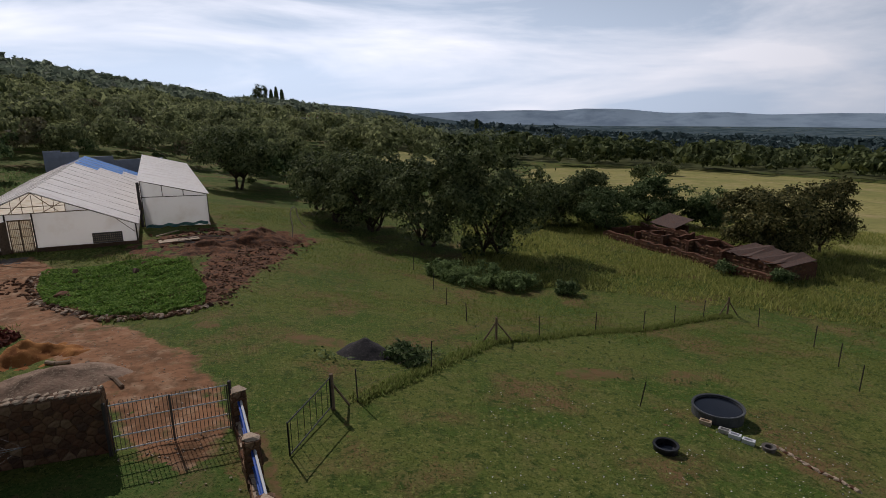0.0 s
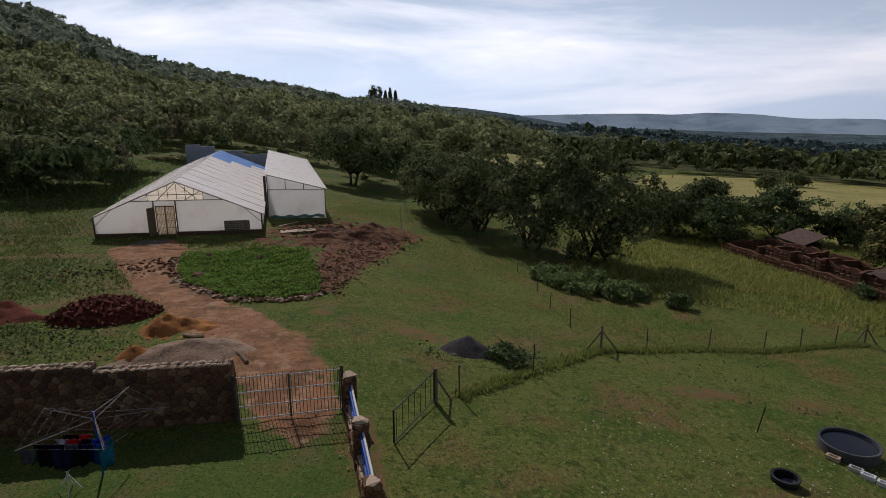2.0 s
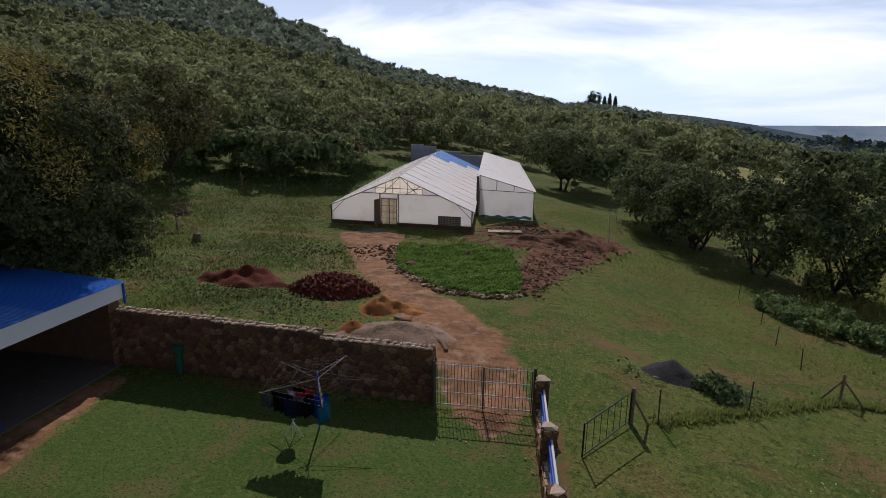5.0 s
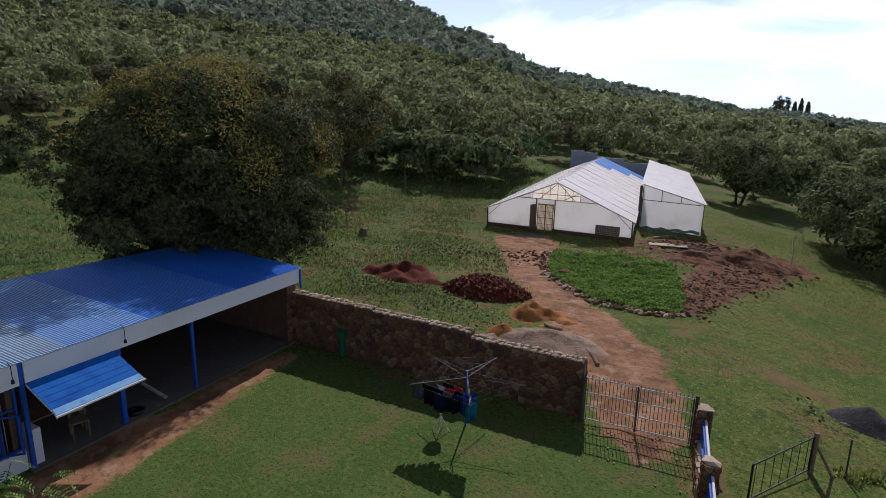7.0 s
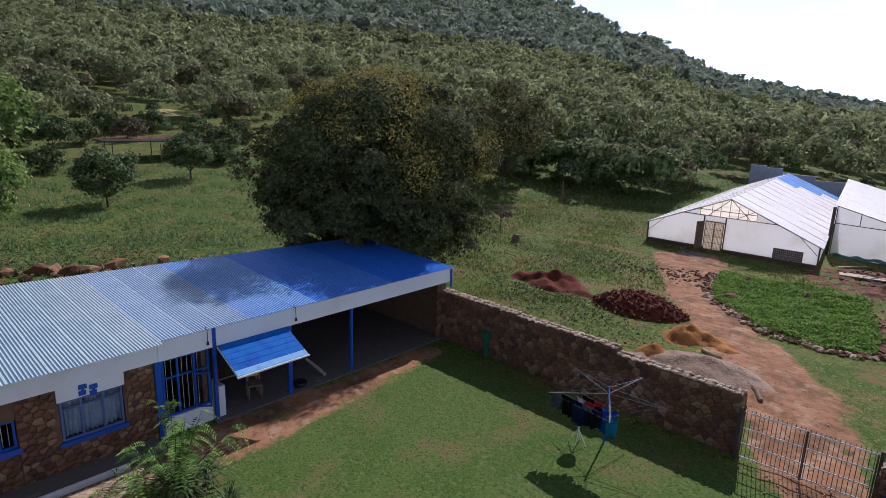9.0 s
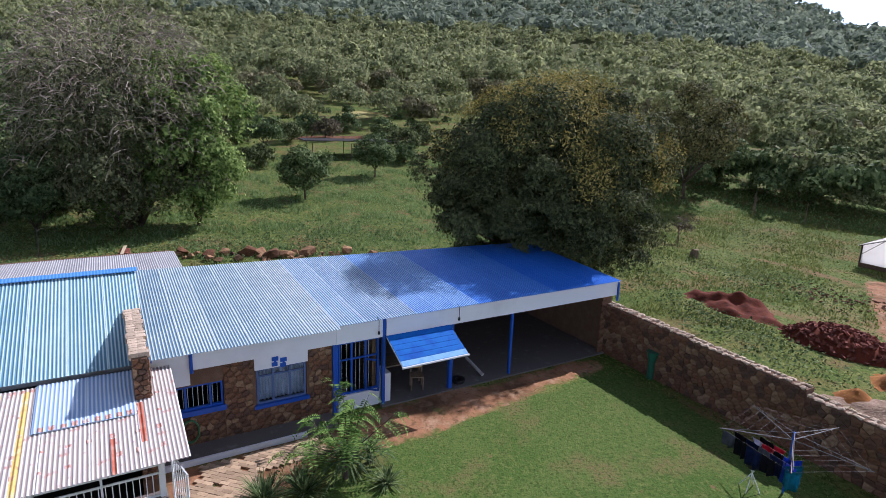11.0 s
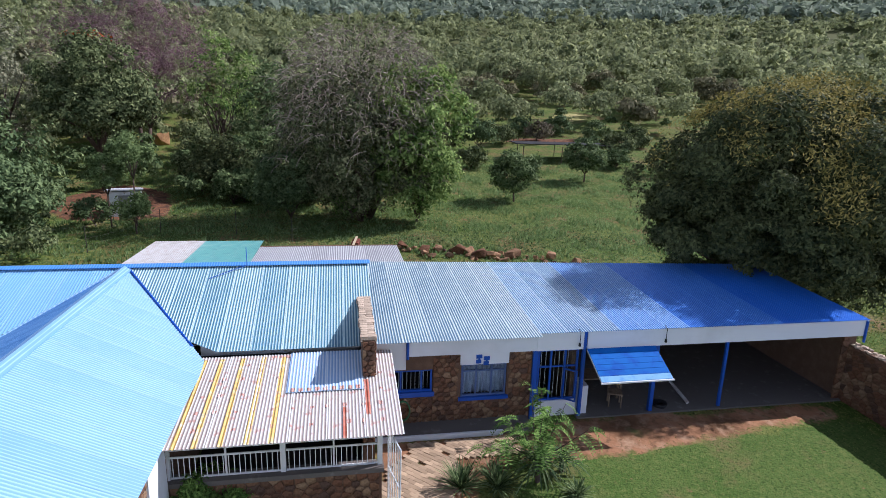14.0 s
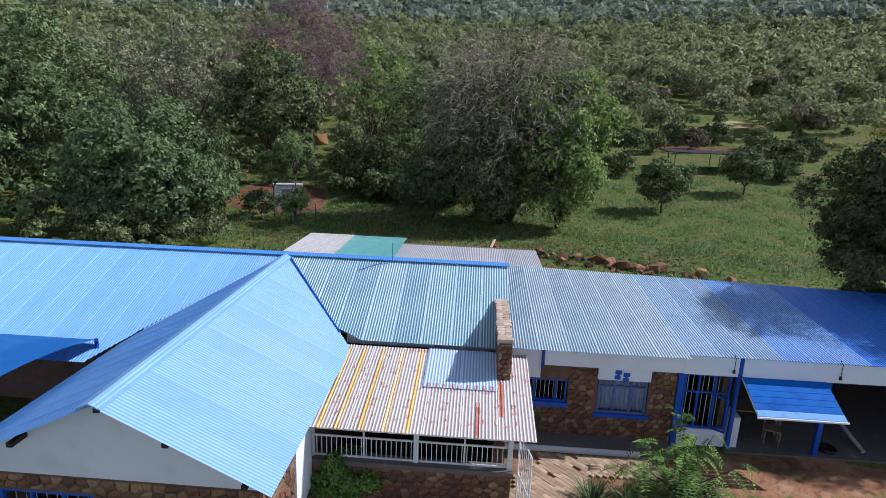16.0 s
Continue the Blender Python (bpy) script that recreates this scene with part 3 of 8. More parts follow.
# the wing's valley cuts the front plane between x = 18.9 and 25.3
_cut = lambda s: max(0.0, 3.5 - 1.30 * (22.05 - s)) / 3.5 * _len
_len2 = _len * 4.8 / 3.5
_cut2 = lambda s: max(0.0, 4.8 - 1.25 * (s - 22.05)) / 4.8 * _len2 if s < 25.1 else 0.0
corrugated(roof_m, (14.95, 0.3, 2.65), (1, 0, 0), _up, 7.1, lambda a: _cut(14.95 + a), lambda a: _len, IRON_MAIN)
corrugated(roof_m, (22.05, 1.6, 2.156), (1, 0, 0), _up, 11.95, lambda a: _cut2(22.05 + a), lambda a: _len2, IRON_LEFT)
corrugated(roof_m, (14.95, -6.7, 2.65), (1, 0, 0), Vector((0, 3.5, 1.33)), 19.05, lambda a: 0.0, lambda a: _len, IRON_MAIN)
bm = bmesh.new()
prism(bm, [(14.9, -3.2, 4.05), (14.9, -3.02, 3.99), (14.9, -3.02, 3.97), (14.9, -3.2, 4.03), (14.9, -3.38, 3.97), (14.9, -3.38, 3.99)], (19.1, 0, 0))
part("ridge_cap", bm, IRON_SIDE, roof_m)
part("barge_board", boxes((14.88, 14.93, -3.2, 0.25, 2.6, 2.68)), DBLUE, roof_m).matrix_local = Matrix.Identity(4)

roof_w = part("roof_wing", boxes((21.98, 22.12, -3.0, 6.3, 3.85, 3.92)), WOOD, house, "light blue corrugated iron roof of the front wing")
for sgn, edge in ((-1, 19.12), (1, 25.1)):
    run = abs(edge - 22.05)
    ln = math.hypot(run, 1.45)
    vv = Vector((-sgn * run, 0, 1.45))
    # sheets run from the eave to the ridge; the back end follows the valley
    def hi(a):
        return ln

    def lo(a):
        q = 6.5 - a
        return min(ln, max(0.0, ln * (1 - ((q + 3.2) / (1.30 if sgn < 0 else 1.25)) / run)))
    uu = Vector((0, -1, 0))
    if sgn < 0:
        corrugated(roof_w, (edge, 6.5, 2.5), uu, vv, 9.7, lo, hi, IRON_WING)
    else:
        corrugated(roof_w, (edge, 6.5, 2.5), uu, vv, 9.7, lo, hi, IRON_SIDE)
bm = bmesh.new()
prism(bm, [(22.05, 6.55, 4.02), (22.25, 6.55, 3.93), (22.25, 6.55, 3.9), (22.05, 6.55, 3.99), (21.85, 6.55, 3.9), (21.85, 6.55, 3.93)], (0, -9.75, 0))
part("ridge_cap", bm, IRON_WING, roof_w, "pale blue ridge capping")
for s_, q_, z_ in ((19.55, 0.05, 2.7), (24.9, 0.36, 2.56)):
    bm = bmesh.new()
    rod(bm, (22.05, -3.2, 4.0), (s_, q_, z_ + 0.03), 0.03, 6)
    part("valley_gutter", bm, DBLUE if s_ < 22 else IRON_WING, roof_w)
bm = bmesh.new()
prism(bm, [(19.45, 6.1, 2.3), (24.75, 6.1, 2.3), (24.75, 6.1, 2.62), (22.05, 6.1, 3.88), (19.45, 6.1, 2.62)], (0, -0.2, 0))
part("gable", bm, GREYWALL, house, "plastered white gable")
for b_ in ((19.45, 20.2, 5.85, 6.1, 0, 2.3), (21.9, 22.5, 5.85, 6.1, 0, 2.3), (24.3, 24.75, 5.85, 6.1, 0, 2.3), (20.2, 21.9, 5.85, 6.1, 0, 0.9), (20.2, 21.9, 5.85, 6.1, 1.95, 2.3), (22.5, 24.3, 5.85, 6.1, 0, 0.9), (22.5, 24.3, 5.85, 6.1, 1.95, 2.3), (19.45, 19.7, -0.3, 5.85, 0, 2.5), (24.5, 24.75, -0.3, 5.85, 0, 2.5)):
    wall_g = part("wing_wall", boxes(b_), MORTAR, house)
part("wing_wall_plaster", boxes((19.4, 19.45, 3.35, 4.4, 0.4, 2.4)), WHITE, house, "white plastered strip on the wing's side")
window(house, 20.22, 21.88, 0.95, 1.93, 6.05, DBLUE, (20.75, 21.35), 8, STEEL_W)
window(house, 22.52, 24.28, 0.95, 1.93, 6.05, DBLUE, (23.1, 23.7), 8, STEEL_W)
for i, (s_, z_) in enumerate(((19.6, 2.62), (20.9, 3.3), (22.0, 3.86), (23.6, 3.1), (24.6, 2.6))):
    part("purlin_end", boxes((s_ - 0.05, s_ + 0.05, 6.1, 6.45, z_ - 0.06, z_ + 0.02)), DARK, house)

# curved canopy beside the wing
canopy = new("curved_canopy")
canopy.parent = house
bm = bmesh.new()
n = 14
rows = []
for i in range(n + 1):
    a = i / n
    rows.append([bm.verts.new((s_, 0.95 + 7.4 * a, 2.5 + 0.62 * math.sin(math.pi * a) ** 0.7)) for s_ in (25.6, 30.5, 34.0)])
for i in range(n):
    for j in range(2):
        bm.faces.new((rows[i][j], rows[i + 1][j], rows[i + 1][j + 1], rows[i][j + 1]))
bmesh.ops.solidify(bm, geom=bm.faces[:], thickness=0.05)
part("canopy_sheet", bm, TARP, canopy, "smooth bright blue curved sheet", smooth=True)
for s_, q_ in ((25.75, 1.1), (29.5, 1.1), (33.5, 1.1), (25.75, 8.2), (29.5, 8.2), (33.5, 8.2)):
    bm = bmesh.new()
    rod(bm, (s_, q_, 0), (s_, q_, 2.6), 0.05, 8)
    part("canopy_post", bm, DBLUE, canopy)

# ---- patio roof, wall and grille ----
patio = new("patio_roof")
patio.parent = house
tagged(patio, "rust-spotted white corrugated patio roof with yellow painted strips")
_pu = Vector((0, -3.4, 0.42)).normalized()
_pl = math.hypot(3.4, 0.42)
corrugated(patio, (14.5, 3.72, 2.1), (1, 0, 0), _pu, 4.85, lambda a: 0.0, lambda a: _pl, IRON_PATIO)
corrugated(patio, (15.3, 2.05, 2.335), (1, 0, 0), _pu, 1.75, lambda a: 0.0, lambda a: 1.75, IRON_PATCH, "patch_sheet")


def strip(s, w, v0, v1, material, name, base=(14.5, 3.72, 2.1), step=4.85 / 6):
    """A painted streak that follows the waves of the sheet under it."""
    x0 = (s - w - base[0]) % step
    n = max(4, int(2 * w / 0.0095))
    p0 = Vector((s - w, base[1], base[2]))
    nrm = Vector((0, -_pu.z, _pu.y))
    nrm = nrm if nrm.z > 0 else -nrm
    vs = []
    for v_ in (v0, v1):
        for i in range(n + 1):
            x = 2 * w * i / n
            vs.append(p0 + Vector((x, 0, 0)) + _pu * v_ + nrm * (0.011 * math.sin(2 * math.pi * (x0 + x) / 0.076) + 0.007))
    link_mesh(name, vs, [(i, i + 1, n + 2 + i, n + 1 + i) for i in range(n)], material, patio, smooth=True)


for s in (19.15, 18.75, 18.25, 17.74, 17.25):
    strip(s, 0.055, 0.0, 3.3, YELLOW, "yellow_strip")
strip(15.75, 0.04, 0.0, 1.05, REDOX, "red_strip")
strip(15.22, 0.05, 0.75, 2.1, REDOX, "red_strip")
rng = random.Random(5)
for row in (0.55, 1.15, 1.75, 2.4, 3.0):
    for k in range(11):
        s = 14.9 + k * 0.4 + rng.uniform(-0.05, 0.05)
        if rng.random() < 0.75 and not (15.3 < s < 17.05 and row > 1.7):
            strip(s, 0.045, row - 0.07, row + rng.uniform(0.0, 0.07), PRIMER, "primer_spot")
for k in range(9):
    strip(15.42 + k * 0.19, 0.05, 0.02, 0.13 + 0.05 * rng.random(), PRIMER, "primer_spot", (15.3, 2.05, 2.335), 1.75 / 2)
for k in range(8):
    strip(16.3 + k * 0.17, 0.06, 3.25, 3.36, PRIMER, "primer_spot")
wall_p = part("patio_wall", boxes((14.95, 19.45, 3.0, 3.25, 0, 0.92)), MORTAR, house)
part("patio_sill", boxes((14.9, 19.45, 2.95, 3.3, 0.92, 1.03)), CONCRETE, house, "grey plastered sill")
# patio's inner shade is painted: near-black back wall and floor
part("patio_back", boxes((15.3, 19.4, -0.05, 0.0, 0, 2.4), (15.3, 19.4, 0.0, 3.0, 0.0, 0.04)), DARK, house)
grille = new("patio_grille")
grille.parent = house
for a, b in ((14.98, 17.02), (17.14, 19.4)):
    bm = boxes((a, b, 3.1, 3.13, 1.03, 1.07), (a, b, 3.1, 3.13, 1.52, 1.56), (a, b, 3.1, 3.13, 1.7, 1.74), (a, b, 3.1, 3.13, 2.0, 2.04), ((a + b) / 2 - 0.02, (a + b) / 2 + 0.02, 3.1, 3.13, 1.03, 2.04))
    part("rail", bm, STEEL_W, grille)
    k = int((b - a) / 0.11)
    for i in range(k):
        x = a + (i + 0.5) * (b - a) / k
        part("bar", boxes((x - 0.008, x + 0.008, 3.107, 3.123, 1.07, 1.52)), STEEL_W, grille)
for x in (14.93, 17.03, 19.4):
    part("pillar", boxes((x, x + 0.11, 3.05, 3.17, 0.9, 2.1)), STEEL_W, grille, "white painted steel post")
gate = new("patio_gate")
gate.parent = house
bm = bmesh.new()
for a, b in (((14.8, 3.2, 0.1), (14.8, 3.2, 1.95)), ((14.62, 4.05, 0.1), (14.62, 4.05, 1.95)), ((14.8, 3.2, 0.1), (14.62, 4.05, 0.1)), ((14.8, 3.2, 1.95), (14.62, 4.05, 1.95)), ((14.8, 3.2, 1.0), (14.62, 4.05, 1.0))):
    rod(bm, a, b, 0.02, 5)
part("gate_frame", bm, STEEL_W, gate, "white steel gate standing open")
for i in range(1, 7):
    t = i / 7
    bm = bmesh.new()
    rod(bm, (14.8 - 0.18 * t, 3.2 + 0.85 * t, 0.1), (14.8 - 0.18 * t, 3.2 + 0.85 * t, 1.95), 0.009, 5)
    part("bar", bm, STEEL_W, gate)

# back roofs
back_roof = new("back_roof")
back_roof.parent = house
_b = Vector((0, -4.6, -0.15))
corrugated(back_roof, (13.2, -8.0, 2.45), (1, 0, 0), _b, 6.2, lambda a: 0.0, lambda a: 3.9, IRON_GREY)
corrugated(back_roof, (19.4, -8.2, 2.5), (1, 0, 0), _b, 2.6, lambda a: 0.0, lambda a: 4.9, GREEN_SHEET, "green_sheet")
corrugated(back_roof, (22.0, -8.2, 2.5), (1, 0, 0), _b, 2.2, lambda a: 0.0, lambda a: 5.0, WHITE_SHEET, "white_sheet")
corrugated(back_roof, (11.3, -6.6, 2.5), (1, 0, 0), Vector((0, -1.5, -0.1)), 2.3, lambda a: 0.0, lambda a: 1.4, IRON_GREY)
part("back_wall", boxes((13.3, 24.1, -12.6, -12.4, 0, 2.2), (24.0, 24.15, -12.4, -8.2, 0, 2.2), (13.3, 13.45, -12.4, -8.0, 0, 2.2)), MORTAR, house)
bm = bmesh.new()
rod(bm, (18.6, -3.0, 4.0), (18.6, -3.0, 4.55), 0.012, 5)
rod(bm, (18.6, -3.0, 4.0), (19.6, -2.5, 3.75), 0.012, 5)
part("aerial", bm, DBLUE, house, "thin blue aerial pipe on the ridge")

# ---- bare earth, laid on the ground ----
DRY = mat("dry_worn_turf", (0.16, 0.12, 0.05), 0.95, spots=[((0.24, 0.13, 0.065), 0.2, 0.52, 0.62), ((0.2, 0.11, 0.055), 0.6, 0.45, 0.65), ((0.1, 0.12, 0.03), 0.4, 0.5, 0.65)], bump=0.5, bump_scale=12, spec=0.1, thins=TURF)
TRACK = mat("track_earth", (0.33, 0.165, 0.085), 0.95, spots=[((0.15, 0.078, 0.038), 1.5, 0.45, 0.66), ((0.42, 0.27, 0.165), 0.7, 0.5, 0.7), ((0.17, 0.095, 0.05), 0.25, 0.54, 0.66), ((0.1, 0.1, 0.035), 1.1, 0.6, 0.72)], bump=0.8, bump_scale=6, coords="Object", thins=TURF)
RED_EARTH = mat("dark_red_earth", (0.14, 0.038, 0.021), 0.95, spots=[((0.15, 0.045, 0.024), 0.6, 0.5, 0.7), ((0.07, 0.022, 0.016), 0.25, 0.5, 0.7)], bump=0.8, bump_scale=6)
ORANGE = mat("orange_sand", (0.4, 0.175, 0.055), 0.95, spots=[((0.26, 0.1, 0.035), 0.5, 0.45, 0.65), ((0.48, 0.25, 0.09), 0.12, 0.56, 0.68)], bump=0.5, bump_scale=6)
GREYSAND = mat("building_sand", (0.33, 0.225, 0.16), 0.95, spots=[((0.17, 0.12, 0.085), 0.6, 0.45, 0.68), ((0.36, 0.27, 0.19), 0.1, 0.52, 0.62)], bump=1.0, bump_scale=14)
GRAVEL = mat("dark_gravel", (0.06, 0.055, 0.055), 0.9, spots=[((0.1, 0.09, 0.085), 0.08, 0.5, 0.65)], bump=1.0, bump_scale=30)
PAVE = mat("clay_paver", (0.42, 0.3, 0.19), 0.9, spots=[((0.52, 0.4, 0.27), 0.4, 0.45, 0.7), ((0.26, 0.15, 0.09), 0.15, 0.55, 0.7)], bump=0.3, random_tint=0.3)


def blob(cx, cy, rx, ry, rot=0, seed=0, rough=0.14, n=72):
    """An uneven outline, as a list of points."""
    rg = np.random.RandomState(seed)
    a = np.linspace(0, 2 * np.pi, n, endpoint=False)
    r = 1 + sum(rough / k * np.sin(k * a * 1.0 + rg.uniform(0, 6.3)) for k in (2, 3, 5, 7, 11)) + rg.normal(0, rough * 0.12, n)
    x, y = rx * r * np.cos(a), ry * r * np.sin(a)
    c, s = math.cos(radians(rot)), math.sin(radians(rot))
    return np.column_stack([cx + c * x - s * y, cy + s * x + c * y])


def ribbon(line, seed=0, jag=0.18, n=90):
    """An uneven strip along (x, y, half-width) stations, as an outline."""
    line = np.array(line, float)
    t = np.linspace(0, len(line) - 1, n)
    p = np.column_stack([np.interp(t, range(len(line)), line[:, k]) for k in range(3)])
    ker = np.ones(9) / 9
    for k in range(3):
        p[:, k] = np.convolve(np.pad(p[:, k], 4, "edge"), ker, "valid")
    d = np.gradient(p[:, :2], axis=0)
    d /= np.linalg.norm(d, axis=1)[:, None]
    nrm = np.column_stack([-d[:, 1], d[:, 0]])
    rg = np.random.RandomState(seed)
    j1, j2 = (np.convolve(rg.normal(0, jag * 2.2, n), np.ones(5) / 5, "same") for _ in range(2))
    return np.vstack([p[:, :2] + nrm * (p[:, 2] + j1)[:, None], (p[:, :2] - nrm * (p[:, 2] + j2)[:, None])[::-1]])


def inside(poly, x, y):
    x, y = np.asarray(x), np.asarray(y)
    hit = np.zeros(x.shape, bool)
    j = len(poly) - 1
    for i in range(len(poly)):
        (xi, yi), (xj, yj) = poly[i], poly[j]
        cond = ((yi > y) != (yj > y)) & (x < (xj - xi) * (y - yi) / (yj - yi + 1e-12) + xi)
        hit ^= cond
        j = i
    return hit


BARE = []


def earth(name, poly, material, lift, label, category="soil", res=0.1, heap=None, keep=True, fray=None, rough=0.0):
    """A sheet of earth that follows the ground, with a ragged edge and, if heap is given, a mound."""
    blend = heap is None or name == "soil_yard"
    fray = fray or (1.0 if blend else 0.35)
    if not blend:
        mid = poly.mean(0)
        poly = mid + (poly - mid) * 1.25
    if keep:
        BARE.append(poly)
    x0, y0 = poly.min(0) - res
    x1, y1 = poly.max(0) + res
    gx, gy = np.meshgrid(np.arange(x0, x1 + res, res), np.arange(y0, y1 + res, res))
    rg = np.random.RandomState(len(name))
    gx, gy = gx + rg.uniform(-0.3, 0.3, gx.shape) * res, gy + rg.uniform(-0.3, 0.3, gy.shape) * res
    # how much of the neighbourhood is covered: thins out over half a metre at the edge
    share = sum(inside(poly, gx + q * fray * math.cos(a), gy + q * fray * math.sin(a)).astype(float) for q in (0.25, 0.55) for a in np.arange(0, 6.2, 0.785)) / 16
    ins = share > (0.02 if blend else 0.5)
    z = ground(gx, gy) + (lift * (1.7 * share - 0.6) if blend else lift)
    if heap is not None:
        z = z + heap(gx, gy)
    if rough:
        z = z + rough * share * (np.sin(3.1 * gx + 0.7 * gy) * np.sin(2.3 * gy - 0.9 * gx) + 0.7 * np.sin(7.3 * gx - 3.0 * gy + 1) * np.sin(6.1 * gy + 2.2 * gx) + rg.normal(0, 0.15, gx.shape))
    idx = np.full(gx.shape, -1)
    use = np.zeros(gx.shape, bool)
    use[:-1, :-1] = (ins[:-1, :-1].astype(int) + ins[1:, :-1] + ins[:-1, 1:] + ins[1:, 1:] > 2)
    # keep the one sheet that hangs together
    seen = np.zeros_like(use)
    seen.flat[np.argmax(np.where(use, share, -1))] = True
    while True:
        grow = seen.copy()
        grow[1:] |= seen[:-1]
        grow[:-1] |= seen[1:]
        grow[:, 1:] |= seen[:, :-1]
        grow[:, :-1] |= seen[:, 1:]
        grow &= use
        if grow.sum() == seen.sum():
            break
        seen = grow
    use = seen
    need = use.copy()
    need[1:, :] |= use[:-1, :]
    need[:, 1:] |= use[:, :-1]
    need[1:, 1:] |= use[:-1, :-1]
    idx[need] = np.arange(need.sum())
    v = np.column_stack([gx[need], gy[need], z[need]])
    f = [(idx[i, j], idx[i, j + 1], idx[i + 1, j + 1], idx[i + 1, j]) for i, j in zip(*np.nonzero(use))]
    ob = link_mesh(name, v, f, material, smooth=True)
    if blend:
        ob.data.attributes.new("cover", "FLOAT", "POINT").data.foreach_set("value", np.ascontiguousarray(share[need], dtype=np.float32))
    return tagged(ob, label, category, kind="structure" if heap is None else "")


def mound(cx, cy, rx, ry, h, rot=0, lump=0.12, seed=1):
    c, s = math.cos(radians(rot)), math.sin(radians(rot))

    def z(x, y):
        u, w = ((x - cx) * c + (y - cy) * s) / rx, (-(x - cx) * s + (y - cy) * c) / ry
        d = np.sqrt(u * u + w * w) + lump * np.sin(3 * u + seed) * np.cos(4 * w + seed)
        return h * np.clip(1 - d, 0, 1) ** 0.9 * (1 + lump * np.sin(9 * u + seed) * np.sin(8 * w)) - 0.02
    return z


earth("dirt_track", ribbon([(-28.0, 34.0, 2.2), (-24.6, 31.5, 2.4), (-21.0, 26.6, 1.6), (-17.0, 23.0, 1.5), (-13.0, 20.2, 1.7), (-10.6, 18.2, 1.6), (-8.9, 16.4, 1.5), (-7.2, 13.9, 1.25), (-6.4, 12.6, 0.7), (-5.9, 11.7, 0.2)], 3), TRACK, 0.03, "worn reddish dirt track from the gate to the greenhouse", "track", rough=0.02)
_bp = [(HM @ Vector((s_, q_, 0)), w_) for s_, q_, w_ in ((0.6, 0.6, 0.25), (1.6, 0.85, 0.5), (3.2, 0.8, 0.5), (5.0, 0.9, 0.6), (7.0, 1.05, 0.75), (8.8, 1.2, 0.9), (10.2, 1.3, 0.9), (11.6, 1.4, 0.6))]
earth("bare_patch", ribbon([(p_.x, p_.y, w_) for p_, w_ in _bp], 5, 0.14), TRACK, 0.02, "bare reddish earth between lawn and carport", res=0.07)
LAWN_TURF = mat("mown_lawn", (0.088, 0.135, 0.03), 0.95, spots=[((0.066, 0.118, 0.022), 2.5, 0.45, 0.62), ((0.15, 0.13, 0.05), 1.4, 0.52, 0.66), ((0.13, 0.16, 0.042), 0.14, 0.5, 0.62), ((0.045, 0.08, 0.016), 0.08, 0.52, 0.62), ((0.19, 0.12, 0.06), 0.5, 0.64, 0.72)], bump=0.8, bump_scale=22, spec=0.1, thins=TURF)
_lawn = [HM @ Vector((s_, q_, 0)) for s_, q_ in ((0.8, 1.4), (5.0, 1.7), (8.5, 2.2), (11.5, 2.2), (12.2, 4.6), (13.0, 8.0))]
earth("lawn", np.array([tuple(p_.to_2d()) for p_ in _lawn] + [(-3.0, -1.0), (-2.6, 4.0), (-4.6, 11.4), (-5.9, 12.8), (-8.2, 12.3), (-18.0, 9.2)]), LAWN_TURF, 0.012, "mown green lawn of the yard", "lawn", res=0.25, keep=False, fray=0.6)
for k, (cx, cy, rx, ry, ro) in enumerate(((-9.6, 22.0, 0.7, 0.5, 0), (-4.9, 20.6, 1.4, 0.7, -20), (5.5, 19.6, 1.3, 0.7, 10), (9.2, 20.3, 0.9, 0.45, 0), (-4.0, 11.4, 0.26, 2.4, 24), (-21.8, 20.3, 2.6, 0.45, 25), (-30.6, 29.3, 3.5, 0.8, 20), (2.0, 36.0, 1.6, 0.6, 0))):
    earth("worn_patch", blob(cx, cy, rx, ry, ro, 20 + k, 0.3), DRY, 0.02, "small worn patch of dry turf", res=0.1, keep=False, fray=0.35 if k == 4 else 1.0)
earth("soil_yard", blob(-15.6, 41.0, 7.0, 4.4, 40, 4, 0.14), SOIL, 0.03, "disturbed brown soil beside the greenhouse", heap=lambda x, y: mound(-13.4, 41.6, 3.0, 2.2, 1.05, 40)(x, y) + mound(-15.6, 38.0, 2.6, 1.4, 0.6, 60, 0.2, 5)(x, y) + 0.5 * mound(-17.5, 40.5, 1.6, 1.2, 0.5, 10, 0.2, 3)(x, y) + 0.03, rough=0.06)
earth("red_soil_mound", blob(-22.9, 18.3, 2.3, 1.15, 15, 7, 0.12), RED_EARTH, 0.0, "low heap of dark red soil in the grass", "soil heap", 0.15, mound(-22.9, 18.3, 2.2, 1.1, 0.75, 15, 0.3), rough=0.03)
earth("orange_sand_heap", blob(-14.2, 18.9, 1.5, 0.95, 25, 8, 0.12), ORANGE, 0.01, "dug-into heap of orange building sand", "sand heap", 0.12, lambda x, y: mound(-14.7, 18.7, 0.95, 0.85, 0.7, 25)(x, y) + 0.5 * mound(-13.6, 19.2, 0.9, 0.6, 0.5, 0, 0.2, 3)(x, y), rough=0.09)
earth("grey_sand_heap", blob(-12.2, 16.9, 2.3, 1.15, 20, 9, 0.1), GREYSAND, 0.01, "flat spread heap of pale building sand", "sand heap", 0.15, mound(-12.4, 16.8, 2.2, 1.1, 0.5, 20), rough=0.03)
earth("brown_soil_heap", blob(-14.1, 16.1, 0.6, 0.5, 0, 10, 0.1), ORANGE, 0.0, "small brown soil heap behind the wall", "soil heap", 0.12, mound(-14.1, 16.1, 0.6, 0.5, 0.5))
